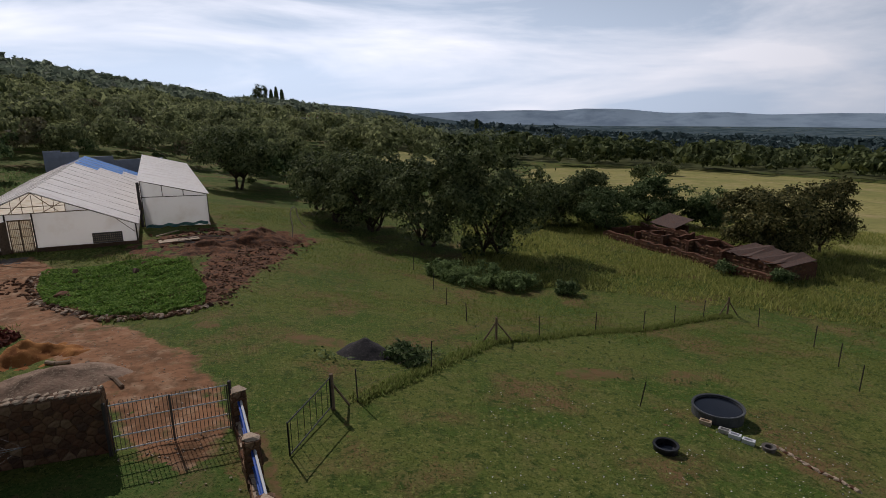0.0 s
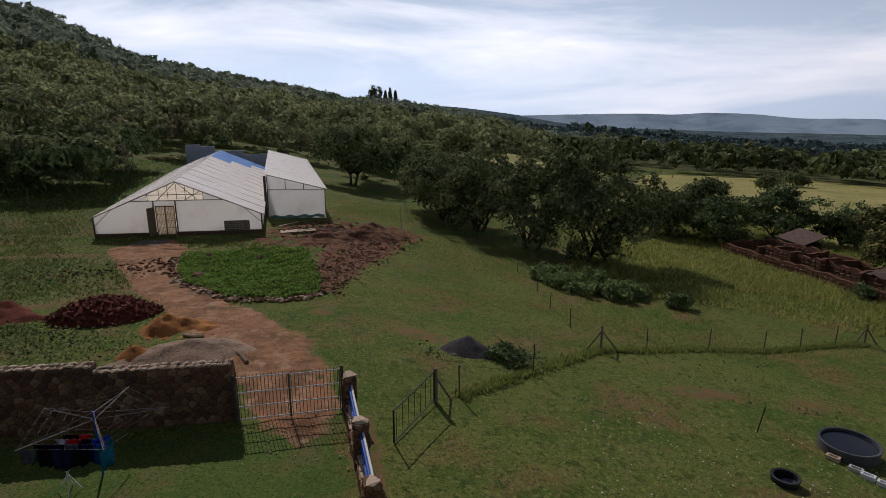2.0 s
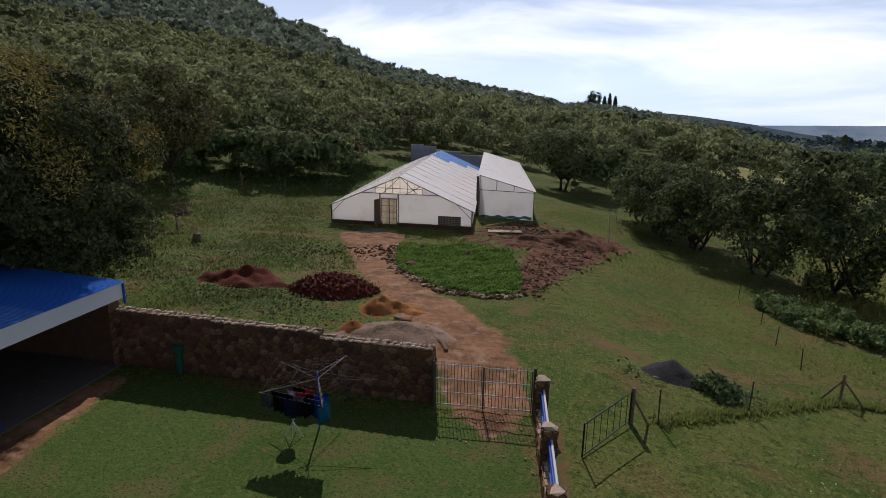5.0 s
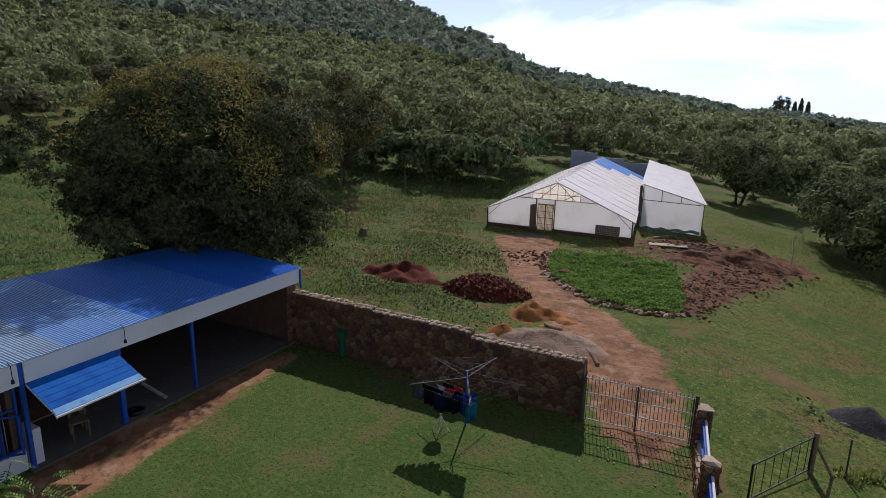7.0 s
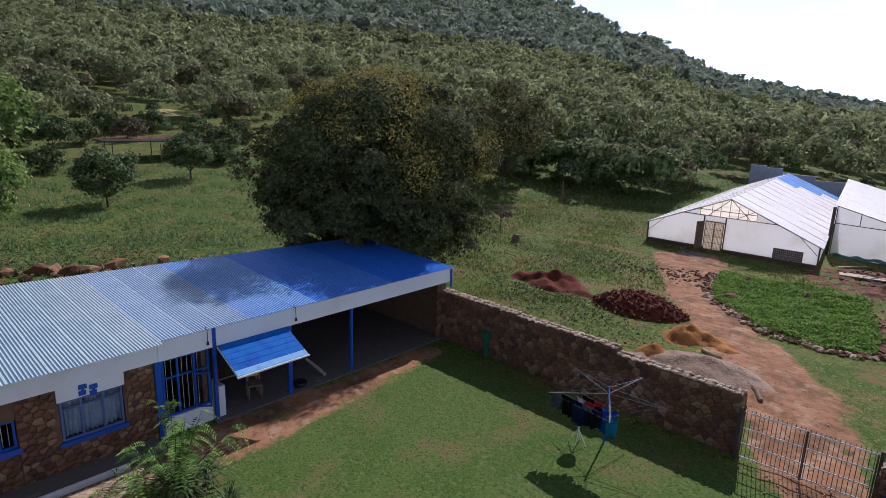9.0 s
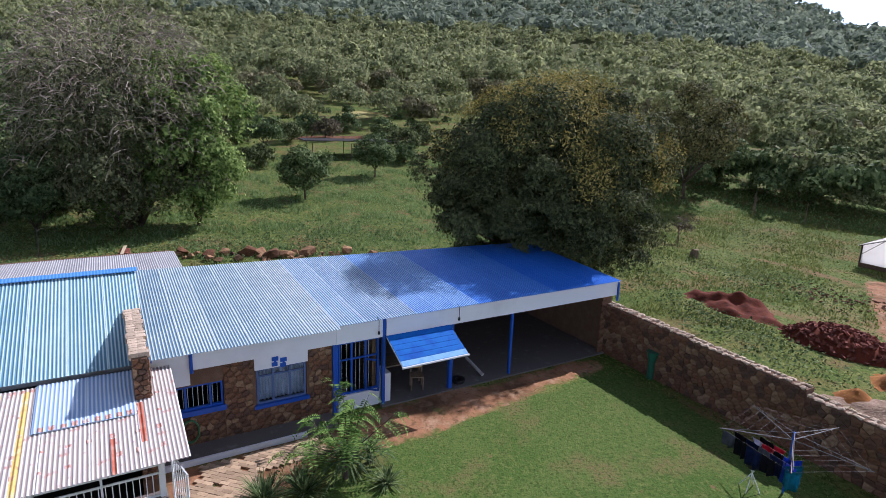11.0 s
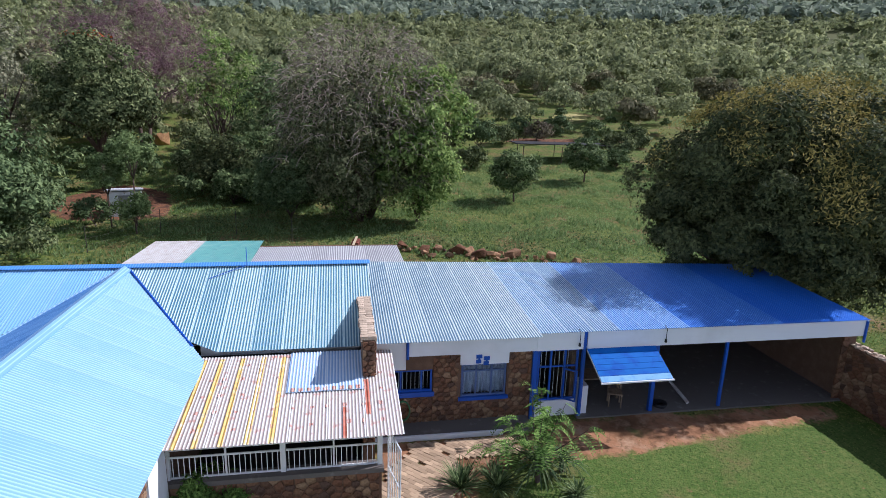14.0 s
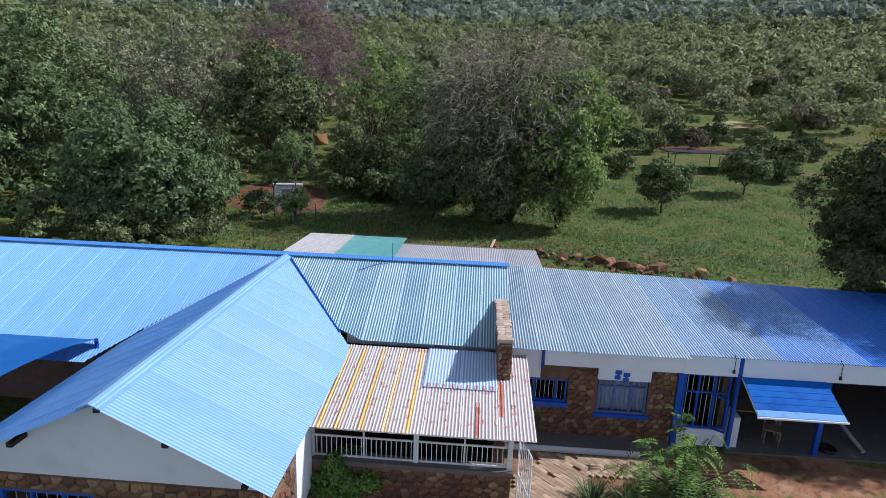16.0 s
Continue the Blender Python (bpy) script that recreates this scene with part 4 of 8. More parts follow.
earth("gravel_heap", blob(-2.9, 19.6, 1.05, 0.8, 0, 11, 0.1), GRAVEL, 0.0, "small heap of dark grey gravel", "gravel heap", 0.1, mound(-2.9, 19.6, 1.05, 0.8, 0.62, 0, 0.06), rough=0.03)

# heap of broken bricks
BRICK = mat("broken_brick", (0.2, 0.07, 0.05), 0.9, spots=[((0.12, 0.05, 0.04), 0.2, 0.45, 0.7)], bump=0.4, random_tint=0.45)
rubble = thing("brick_rubble", -18.3, 19.6, 0, 28, "heap of dark red broken bricks", "rubble heap")
_rb = []
for k in range(4):
    rg = random.Random(k)
    bm = bmesh.new()
    vs = box(bm, -0.11, 0.11 - 0.05 * (k % 2), -0.055, 0.055, -0.04, 0.04)
    for v in vs:
        v.co += Vector((rg.uniform(-0.015, 0.015), rg.uniform(-0.012, 0.012), rg.uniform(-0.01, 0.01)))
    me = bpy.data.meshes.new("brick")
    bm.to_mesh(me)
    bm.free()
    me.materials.append(BRICK)
    _rb.append(me)
link_mesh("rubble_core", *(lambda g: ([(x, y, 0.8 * max(-0.5, 1 - (x / 2.2) ** 2 - (y / 1.4) ** 2) - 0.04 + float(ground(-18.3, 19.6))) for x in g for y in g], [(i * 21 + j, i * 21 + j + 1, i * 21 + 22 + j, i * 21 + 21 + j) for i in range(20) for j in range(20)]))([-2.4 + 0.24 * i for i in range(21)]), RED_EARTH, rubble)
BARE.append(blob(-18.3, 19.6, 2.3, 1.5, 28, 3, 0.05))
rng = random.Random(11)
for k in range(290):
    a, r = rng.uniform(0, 6.283), math.sqrt(rng.uniform(0, 1))
    x, y = 2.2 * r * math.cos(a), 1.4 * r * math.sin(a)
    ob = new("brick", _rb[k % 4])
    ob.parent = rubble
    ob.matrix_local = pose(x, y, 0.8 * (1 - r * r) + 0.03 + float(ground(-18.3, 19.6)), rng.uniform(-50, 50), rng.uniform(-50, 50), rng.uniform(0, 360))

# ---- stone pieces ----
_protos = []
for k in range(8):
    rg = random.Random(100 + k)
    bm = bmesh.new()
    for i in range(13):
        v = Vector((rg.gauss(0, 1), rg.gauss(0, 1), rg.gauss(0, 1))).normalized()
        bm.verts.new((0.56 * v.x * rg.uniform(0.85, 1.1), 0.56 * v.y * rg.uniform(0.85, 1.1), 0.54 * v.z * rg.uniform(0.8, 1.05)))
    hull = bmesh.ops.convex_hull(bm, input=bm.verts[:])
    bmesh.ops.delete(bm, geom=[g for g in set(hull["geom_interior"] + hull["geom_unused"]) if isinstance(g, bmesh.types.BMVert)], context="VERTS")
    bmesh.ops.recalc_face_normals(bm, faces=bm.faces)
    me = bpy.data.meshes.new("stone")
    bm.to_mesh(me)
    bm.free()
    me.materials.append(STONE)
    _protos.append(me)
_pale = []
for me in _protos[:4]:
    m2 = me.copy()
    m2.materials[0] = PALE_STONE
    _pale.append(m2)


def cut(poly, px, pz, nx, nz):
    """The part of a polygon on the side of the line through (px, pz) that (nx, nz) points away from."""
    out = []
    for i, (ax, az) in enumerate(poly):
        bx, bz = poly[(i + 1) % len(poly)]
        da, db = (ax - px) * nx + (az - pz) * nz, (bx - px) * nx + (bz - pz) * nz
        if da <= 0:
            out.append((ax, az))
        if da * db < 0:
            t = da / (da - db)
            out.append((ax + (bx - ax) * t, az + (bz - az) * t))
    return out


def stone_face(parent, x0, x1, z0, z1, y, holes=(), size=0.26, seed=0, depth=0.055, axis="x", material=None):
    """Fitted rubble stones standing proud of a wall face; along x at y, or along y at x."""
    rg = random.Random(seed)
    cols, rws = max(1, round((x1 - x0) / size)), max(1, round((z1 - z0) / (size * 0.72)))
    dx, dz = (x1 - x0) / cols, (z1 - z0) / rws
    seeds = {(i, j): (x0 + (i + 0.5 + 0.5 * (j % 2) - 0.25 + rg.uniform(-0.36, 0.36)) * dx, z0 + (j + 0.5 + rg.uniform(-0.33, 0.33)) * dz) for i in range(cols) for j in range(rws)}
    for (i, j), (cx, cz) in seeds.items():
        if any(a < cx < b and c < cz < d for a, b, c, d in holes):
            continue
        poly = [(x0, z0), (x1, z0), (x1, z1), (x0, z1)]
        for di in (-2, -1, 0, 1, 2):
            for dj in (-2, -1, 0, 1, 2):
                o = seeds.get((i + di, j + dj))
                if o and (di or dj) and poly:
                    poly = cut(poly, (cx + o[0]) / 2, (cz + o[1]) / 2, o[0] - cx, o[1] - cz)
        for a, b, c, d in holes:
            if poly and min(p[0] for p in poly) < b and max(p[0] for p in poly) > a and min(p[1] for p in poly) < d and max(p[1] for p in poly) > c:
                side = max(((a - cx, a, 1, 0), (cx - b, b, -1, 0), (c - cz, c, 0, 1), (cz - d, d, 0, -1)))
                poly = cut(poly, side[1] if side[2] else 0, side[1] if side[3] else 0, side[2], side[3])
        if len(poly) < 3:
            continue
        mx, mz = sum(p[0] for p in poly) / len(poly), sum(p[1] for p in poly) / len(poly)
        shrink = 1 - 0.016 / max(0.1, min(dx, dz))
        n, h = len(poly), depth * rg.uniform(0.75, 1.3) / 2
        tilt, roll = rg.uniform(-0.12, 0.12), rg.uniform(-0.12, 0.12)
        verts = []
        for f, yy in ((shrink * 0.9, -h), (shrink, -0.55 * h), (shrink, 0.55 * h), (shrink * 0.9, h)):
            for px, pz in poly:
                vx, vz = (px - mx) * f, (pz - mz) * f
                verts.append((vx, yy + (vx * tilt + vz * roll if abs(yy) > 0.9 * h else 0.0), vz))
        faces = [tuple(range(n))[::-1], tuple(range(3 * n, 4 * n))]
        for r in range(3):
            faces += [(r * n + q, r * n + (q + 1) % n, (r + 1) * n + (q + 1) % n, (r + 1) * n + q) for q in range(n)]
        ob = link_mesh("stone", verts, faces, material or STONE, parent)
        ob.matrix_local = pose(mx, y, mz) if axis == "x" else pose(y, mx, mz, 0, 0, 90)


# ---- boundary wall with stepped top ----
WRZ = math.degrees(math.atan2(3.35, 10.25))
bwall = thing("boundary_wall", HX, HY, 0, WRZ, "stepped rust-brown rubble stone wall with pale coping", "wall")
WALL_STEPS = ((0.0, 3.6, 1.95), (3.6, 7.3, 1.9), (7.3, 10.82, 1.74))
for k, (a, b, h) in enumerate(WALL_STEPS):
    part("wall_section", boxes((a, b, 0.03, 0.38, -0.3, h - 0.06)), MORTAR, bwall)
    rg = random.Random(30 + k)
    x = a
    while x < b - 0.05:
        w = min(rg.uniform(0.14, 0.3), b - x)
        for y0, y1 in ((0.0, 0.2), (0.2, 0.41)):
            ob = new("coping_stone", rg.choice(_pale))
            ob.parent = bwall
            ob.matrix_local = pose(x + w / 2, (y0 + y1) / 2 + rg.uniform(-0.02, 0.02), h - 0.05 + rg.uniform(-0.015, 0.015), rg.uniform(-5, 5), 0, rg.uniform(-12, 12)) @ Matrix.Diagonal((w * 0.97, 0.2, 0.1, 1))
        x += w
    stone_face(bwall, a, b, 0.0, h - 0.1, 0.03, size=0.25, seed=40 + k, depth=0.07)
stone_face(bwall, 0.03, 0.4, 0.0, 1.64, 10.82, size=0.3, seed=44, depth=0.06, axis="y")


# ---- yard gate, low wall with blue pipes, loose gate panel ----
def bar_gate(name, x, y, z, rz, w, h, label, bars, rails, material, post_r=0.02):
    g = thing(name, x, y, z, rz, label, "gate")
    for a in (0.0, w):
        bm = bmesh.new()
        rod(bm, (a, 0, 0.05), (a, 0, h), post_r, 6)
        part("stile", bm, material, g)
    for r in rails:
        bm = bmesh.new()
        rod(bm, (0, 0, r), (w, 0, r), 0.018, 6)
        part("rail", bm, STEEL_W if name == "yard_gate" else material, g)
    for i in range(bars):
        bx = (i + 0.5) * w / bars
        bm = bmesh.new()
        rod(bm, (bx, 0.02, 0.06), (bx, 0.02, h + (0.06 if bars > 8 else 0.0)), 0.0085, 5)
        part("bar", bm, material, g)
    return g


_gz = math.degrees(math.atan2(1.05, 2.5))
bar_gate("yard_gate", -8.28, 12.78, 0.0, _gz, 1.36, 1.38, "steel bar gate leaf, closed, across the dirt track", 14, (0.12, 0.5, 0.92, 1.36), IRON_BAR)["group"] = "yard gate leaves"
bar_gate("yard_gate", -8.28 + 1.38 * math.cos(radians(_gz)), 12.78 + 1.38 * math.sin(radians(_gz)), 0.0, _gz, 1.36, 1.36, "steel bar gate leaf, closed, across the dirt track", 14, (0.12, 0.5, 0.92, 1.34), IRON_BAR)["group"] = "yard gate leaves"
for x, y in ((-8.36, 12.74), (-5.68, 13.86)):
    p = thing("gate_post", x, y, 0, 0, "dark steel post of the yard gate", "post", "gate posts")
    part("post", boxes((-0.035, 0.035, -0.035, 0.035, -0.2, 1.45)), mat("dark_post_steel", (0.06, 0.05, 0.045), 0.7), p)

PIL = ((-5.42, 13.72, 1.25), (-4.36, 11.5, 1.25), (-3.42, 9.4, 1.25))
lw = thing("low_wall", 0, 0, 0, 0, "low stone wall with stone pillars and blue and white pipe rails", "wall")
_prz = math.degrees(math.atan2(PIL[2][1] - PIL[0][1], PIL[2][0] - PIL[0][0]))
for k, (x, y, h) in enumerate(PIL):
    pr = part("pillar", boxes((-0.16, 0.16, -0.16, 0.16, -0.2, h)), MORTAR, lw)
    pr.matrix_local = pose(x, y, float(ground(x, y)), 0, 0, _prz)
    for ax, yy in (("x", -0.16), ("x", 0.16), ("y", -0.16), ("y", 0.16)):
        stone_face(pr, -0.16, 0.16, 0.0, h, yy, size=0.18, seed=60 + k, depth=0.06, axis=ax)
    ob = new("cap_stone", _pale[k % 4])
    ob.parent = pr
    ob.matrix_local = pose(0, 0, h + 0.02, 0, 0, 8) @ Matrix.Diagonal((0.42, 0.42, 0.1, 1))
for k in range(2):
    a, b = Vector((*PIL[k][:2], 0)), Vector((*PIL[k + 1][:2], 0))
    d = (b - a).normalized()
    ln = (b - a).length
    seg = part("low_wall_section", boxes((0.16, ln - 0.16, -0.13, 0.13, -0.3, 0.42)), MORTAR, lw)
    seg.matrix_local = pose(a.x, a.y, 0, 0, 0, _prz)
    stone_face(seg, 0.16, ln - 0.16, 0.0, 0.42, -0.14, size=0.28, seed=70 + k, depth=0.06)
    stone_face(seg, 0.16, ln - 0.16, 0.36, 0.46, 0.0, size=0.26, seed=75 + k, depth=0.24, material=PALE_STONE)
    for j, (off, z, m_) in enumerate(((-0.02, 0.62, DBLUE), (0.03, 0.82, STEEL_W), (-0.02, 1.0, DBLUE), (0.04, 1.02, STEEL_W))):
        bm = bmesh.new()
        rod(bm, (0.14, off, z), (ln - 0.14, off, z), 0.03, 8)
        part("pipe_rail", bm, m_, seg)
a, b = Vector((*PIL[2][:2], 0)), Vector((-2.2, 6.8, 0))
seg = part("low_wall_section", boxes((0.16, 2.9, -0.13, 0.13, -0.3, 0.42)), MORTAR, lw)
seg.matrix_local = pose(a.x, a.y, 0, 0, 0, _prz)
stone_face(seg, 0.16, 2.9, 0.0, 0.42, -0.14, size=0.28, seed=79, depth=0.06)

pa, pb = Vector((-3.26, 15.0, 0)), Vector((-3.86, 12.62, 0))
_pr = math.degrees(math.atan2(pa.y - pb.y, pa.x - pb.x))
panel = bar_gate("loose_gate", pb.x, pb.y, -0.04, _pr, 2.42, 1.0, "dark steel gate panel standing open on the grass", 7, (0.08, 0.97), BLACK, 0.025)
tp = thing("timber_post", pa.x + 0.02, pa.y + 0.05, float(ground(pa.x, pa.y)), 0, "dark timber post with a slanting brace", "post")
bm = bmesh.new()
rod(bm, (0, 0, -0.2), (0, 0, 1.12), 0.07, 8, 0.06)
part("post", bm, WOOD, tp)
bm = bmesh.new()
rod(bm, (0, 0, 0.85), (0.45, 0.35, -0.12), 0.035, 6)
part("brace", bm, WOOD, tp)

# ---- greenhouse and its side shed ----
GRZ = math.degrees(math.atan2(3.8, 11.0))
gh = thing("greenhouse", -31.9, 34.8, -0.75, GRZ, "long white sheeted greenhouse with a framed gable and slatted door", "greenhouse")
GW, GL, GE, GA = 11.6, 36.0, 1.5, 3.95
SKEW, FALL = -0.125, -0.013  # the long axis is not square to the front and falls a little
SHEET = let_through(mat("weathered_white_sheet", (0.86, 0.84, 0.82), 0.5, spots=[((0.7, 0.66, 0.63), 1.5, 0.5, 0.8), ((0.76, 0.71, 0.68), 0.3, 0.5, 0.7)]), 0.3)
FRAME = mat("dark_steel_frame", (0.05, 0.04, 0.035), 0.7)


def slab(bm, x0, x1, y0, y1, z0, z1, skew=SKEW, fall=FALL):
    """A long block that follows the slant of the range."""
    vs = box(bm, x0, x1, y0, y1, z0, z1)
    for v in vs:
        v.co.x += skew * v.co.y
        v.co.z += fall * v.co.y
    return bm


bm = boxes((0, 4.2, -0.02, 0.2, -0.4, 0.28), (5.55, GW, -0.02, 0.2, -0.4, 0.28))
slab(bm, 0, 0.2, 0.2, GL, -0.6, 0.28)
slab(bm, GW - 0.2, GW, 0.2, GL, -2.2, 0.28)
part("base_wall", bm, MORTAR, gh, "dark brown plinth wall")
k_ = (GA - GE) / (GW / 2)
top = lambda x: GE + k_ * (GW / 2 - abs(x - GW / 2))
# front sheeting with door and gable openings
for poly in ([(0, 0.28), (4.2, 0.28), (4.2, 2.58), (2.6, top(2.6)), (0, GE)], [(5.6, 0.28), (GW, 0.28), (GW, GE), (9.0, top(9.0)), (5.6, 2.58)], [(4.2, 2.2), (5.6, 2.2), (5.6, 2.58), (4.2, 2.58)], [(2.6, 2.58), (4.2, 2.58), (4.2, 2.6), (2.62, 2.62)], [(7.6, 2.58), (9.0, 2.58), (8.7, top(8.7)), (7.6, 3.1)], [(2.6, 2.59), (3.7, 2.6), (3.7, top(3.7)), (2.6, top(2.6))]):
    bm = bmesh.new()
    prism(bm, [(x, 0.05, z) for x, z in poly], (0, 0.04, 0))
    part("front_sheeting", bm, PLASTIC, gh, "white plastic front sheeting")
bm = bmesh.new()
slab(bm, 0.0, 0.04, 0.1, GL, 0.28, GE)
slab(bm, GW - 0.04, GW, 0.1, GL, 0.28, GE)
slab(bm, 0.0, GW, GL - 0.05, GL, 0.0, GE)
prism(bm, [(SKEW * GL, GL, GE + FALL * GL), (GW + SKEW * GL, GL, GE + FALL * GL), (GW / 2 + SKEW * GL, GL, GA - 0.03 + FALL * GL)], (0, -0.04, 0))
part("side_sheeting", bm, PLASTIC, gh)
for x in (0.02, 4.15, 5.65, GW - 0.02):
    part("frame_post", boxes((x - 0.04, x + 0.04, 0.0, 0.09, 0.28, min(top(x), 2.6))), FRAME, gh)
bm = bmesh.new()
rod(bm, (2.55, 0.05, 2.58), (9.05, 0.05, 2.58), 0.03, 5)
for x in (3.8, 4.6, 5.2, 5.8, 6.4, 7.0, 7.6):
    rod(bm, (x, 0.06, 2.58), (x, 0.06, top(x)), 0.02, 5)
for a_, b_ in (((4.4, 2.6), (5.8, 3.9)), ((7.2, 2.6), (5.8, 3.9)), ((3.8, 3.0), (7.6, 3.0)), ((6.3, 2.6), (7.4, 3.2))):
    rod(bm, (a_[0], 0.08, a_[1]), (b_[0], 0.08, b_[1]), 0.025, 5)
part("gable_truss", bm, WOOD, gh, "open timber truss in the gable")
bm = bmesh.new()
for x, z in ((1.3, 1.5), (10.3, 1.5)):
    rod(bm, (x, 0.03, top(x) - 0.02), (0.1 if x < 5 else GW - 0.1, 0.03, 0.9), 0.02, 5)
part("corner_brace", bm, FRAME, gh)
for sgn in (0, 1):
    bm = bmesh.new()
    x0 = -0.15 if sgn == 0 else GW + 0.15
    rod(bm, (x0, -0.08, GE - 0.08), (GW / 2, -0.08, GA), 0.035, 5)
    part("verge", bm, FRAME, gh)
    roofp = new("roof_plane")
    roofp.parent = gh
    n = 36
    xe = -0.2 if sgn == 0 else GW + 0.2
    for i in range(n):
        y0, y1 = -0.15 + i * (GL + 0.3) / n, -0.15 + (i + 1) * (GL + 0.3) / n + 0.02
        # the far end is patched with blue sheet
        for j in range(3):
            pts = []
            lift = 0.01 * (i % 2) + 0.014 * (j % 2)
            for y, f_ in ((y0, j / 3), (y1, j / 3), (y1, (j + 1) / 3), (y0, (j + 1) / 3)):
                x = xe + (GW / 2 - xe) * f_
                pts.append((x + SKEW * y, y, GE - 0.085 + (GA - GE + 0.085) * f_ + FALL * y + lift))
            bm = bmesh.new()
            prism(bm, pts, (0, 0, 0.02))
            blue = (i >= n - (4, 8, 11)[j]) if sgn == 1 else (i >= n - 4 and j == 2)
            pane = part("roof_panel", bm, TARP if blue else SHEET, roofp, "blue tarpaulin patch" if blue else "")
            pane.visible_shadow = blue
        if i % 3 == 0:
            bm = bmesh.new()
            rod(bm, (xe + SKEW * y0, y0, GE - 0.05 + FALL * y0), (GW / 2 + SKEW * y0, y0, GA + 0.04 + FALL * y0), 0.018, 4)
            part("batten", bm, WHITE_SHEET, roofp)
bm = bmesh.new()
slab(bm, 0.3, GW - 0.3, 0.3, GL - 0.3, -0.1, 0.3, SKEW, 0.02)
part("floor_sheet", bm, mat("cream_ground_sheet", (0.5, 0.47, 0.4), 0.8, spots=[((0.35, 0.28, 0.18), 1.0, 0.45, 0.7)]), gh, "cream ground sheet inside the greenhouse")
door = new("door")
door.parent = gh
part("door_frame", boxes((4.25, 4.31, 0.02, 0.08, 0.05, 2.2), (5.5, 5.56, 0.02, 0.08, 0.05, 2.2), (4.31, 5.5, 0.02, 0.08, 2.12, 2.2), (4.31, 5.5, 0.02, 0.08, 0.05, 0.1), (4.87, 4.93, 0.02, 0.08, 0.1, 2.12)), WOOD, door)
CREAM = let_through(mat("cream_sheet", (0.8, 0.75, 0.66), 0.7, spots=[((0.62, 0.54, 0.42), 0.3, 0.45, 0.7)]), 0.6)
part("door_backing", boxes((4.31, 5.5, 0.1, 0.12, 0.1, 2.12)), CREAM, door, "cream sheet behind the slats")
for i in range(12):
    x = 4.36 + i * 0.099
    part("slat", boxes((x - 0.009, x + 0.009, 0.06, 0.08, 0.1, 2.12)), WOOD, door)
for z in (0.6, 1.1, 1.6):
    part("slat", boxes((4.31, 5.5, 0.05, 0.07, z - 0.015, z + 0.015)), WOOD, door)
# added wooden leaf; stands in for the dark open gap beside the door
part("open_door_leaf", boxes((-0.02, 0.02, -0.75, 0.0, 0.1, 2.15)), WOOD, gh, "dark leaf standing in for the open gap by the door").matrix_local = pose(4.18, 0.02, 0, 0, 0, -22)
vent = new("vent_grille")
vent.parent = gh
part("vent_frame", boxes((8.9, 10.7, 0.0, 0.04, 0.3, 1.0)), CONCRETE, vent)
for i in range(14):
    for j in range(4):
        part("vent_block", boxes((8.96 + i * 0.122, 9.03 + i * 0.122, -0.015, 0.0, 0.37 + j * 0.15, 0.46 + j * 0.15)), PALE_STONE, vent)
dstep = thing("door_slab", -27.0, 34.1, -0.72, GRZ, "grey concrete slab before the greenhouse door", "slab")
part("slab", boxes((-0.9, 1.2, -0.9, 0.7, -0.1, 0.05)), CONCRETE, dstep)

SRZ = math.degrees(math.atan2(1.75, 4.15))
shed = thing("side_shed", -23.35, 44.35, -0.75, SRZ, "white sheeted shed with a single sloping roof", "shed")
SW, SL, SSK = 4.75, 32.0, -0.058
sb = bmesh.new()
prism(sb, [(0, 0, -0.2), (SW, 0, -0.2), (SW, 0, 2.3), (0, 0, 3.6)], (0, 0.06, 0))
part("front_sheeting", sb, PLASTIC, shed)
bm = bmesh.new()
slab(bm, 0, 0.06, 0.06, SL, -0.2, 3.55, SSK)
slab(bm, SW - 0.06, SW, 0.06, SL, -0.6, 2.3, SSK)
slab(bm, 0, SW, SL, SL + 0.06, -0.5, 2.3, SSK)
part("side_sheeting", bm, PLASTIC, shed)
for i in range(24):
    bm = bmesh.new()
    y0 = -0.2 + i * (SL + 0.3) / 24
    y1 = y0 + (SL + 0.3) / 24 + 0.02
    prism(bm, [(x + SSK * y, y, z + FALL * y) for x, y, z in ((-0.15, y0, 3.68), (SW + 0.15, y0, 2.3), (SW + 0.15, y1, 2.3), (-0.15, y1, 3.68))], (0, 0, 0.025), (0, 0, 0.012 * (i % 2)))
    part("roof_panel", bm, SHEET, shed).visible_shadow = False
bm = bmesh.new()
for a_, b_ in (((0.02, 3.6), (SW, 2.28)), ((0.02, 2.35), (SW, 2.2)), ((0.02, 0), (0.02, 3.6)), ((SW - 0.02, 0), (SW - 0.02, 2.3)), ((1.5, 2.35), (1.5, 3.15)), ((3.0, 2.3), (3.0, 2.75))):
    rod(bm, (a_[0], -0.03, a_[1]), (b_[0], -0.03, b_[1]), 0.03, 5)
part("front_frame", bm, FRAME, shed)
part("corner_post", boxes((-0.25, -0.05, -0.1, 0.15, -0.3, 3.5)), FRAME, shed, "dark corner post")
bm = bmesh.new()
n = 30
fold = [[bm.verts.new((0.1 + 4.5 * i / n, y + 0.05 * math.sin(i * 1.3), z + 0.06 * math.sin(i * 0.8 + y * 9))) for y, z in ((-0.7, 0.0), (-0.4, 0.06), (-0.08, 0.12))] for i in range(n + 1)]
for i in range(n):
    for j in range(2):
        bm.faces.new((fold[i][j], fold[i + 1][j], fold[i + 1][j + 1], fold[i][j + 1]))
part("green_tarp", bm, mat("dark_green_tarp", (0.02, 0.12, 0.12), 0.6), shed, "crumpled green tarpaulin along the foot")

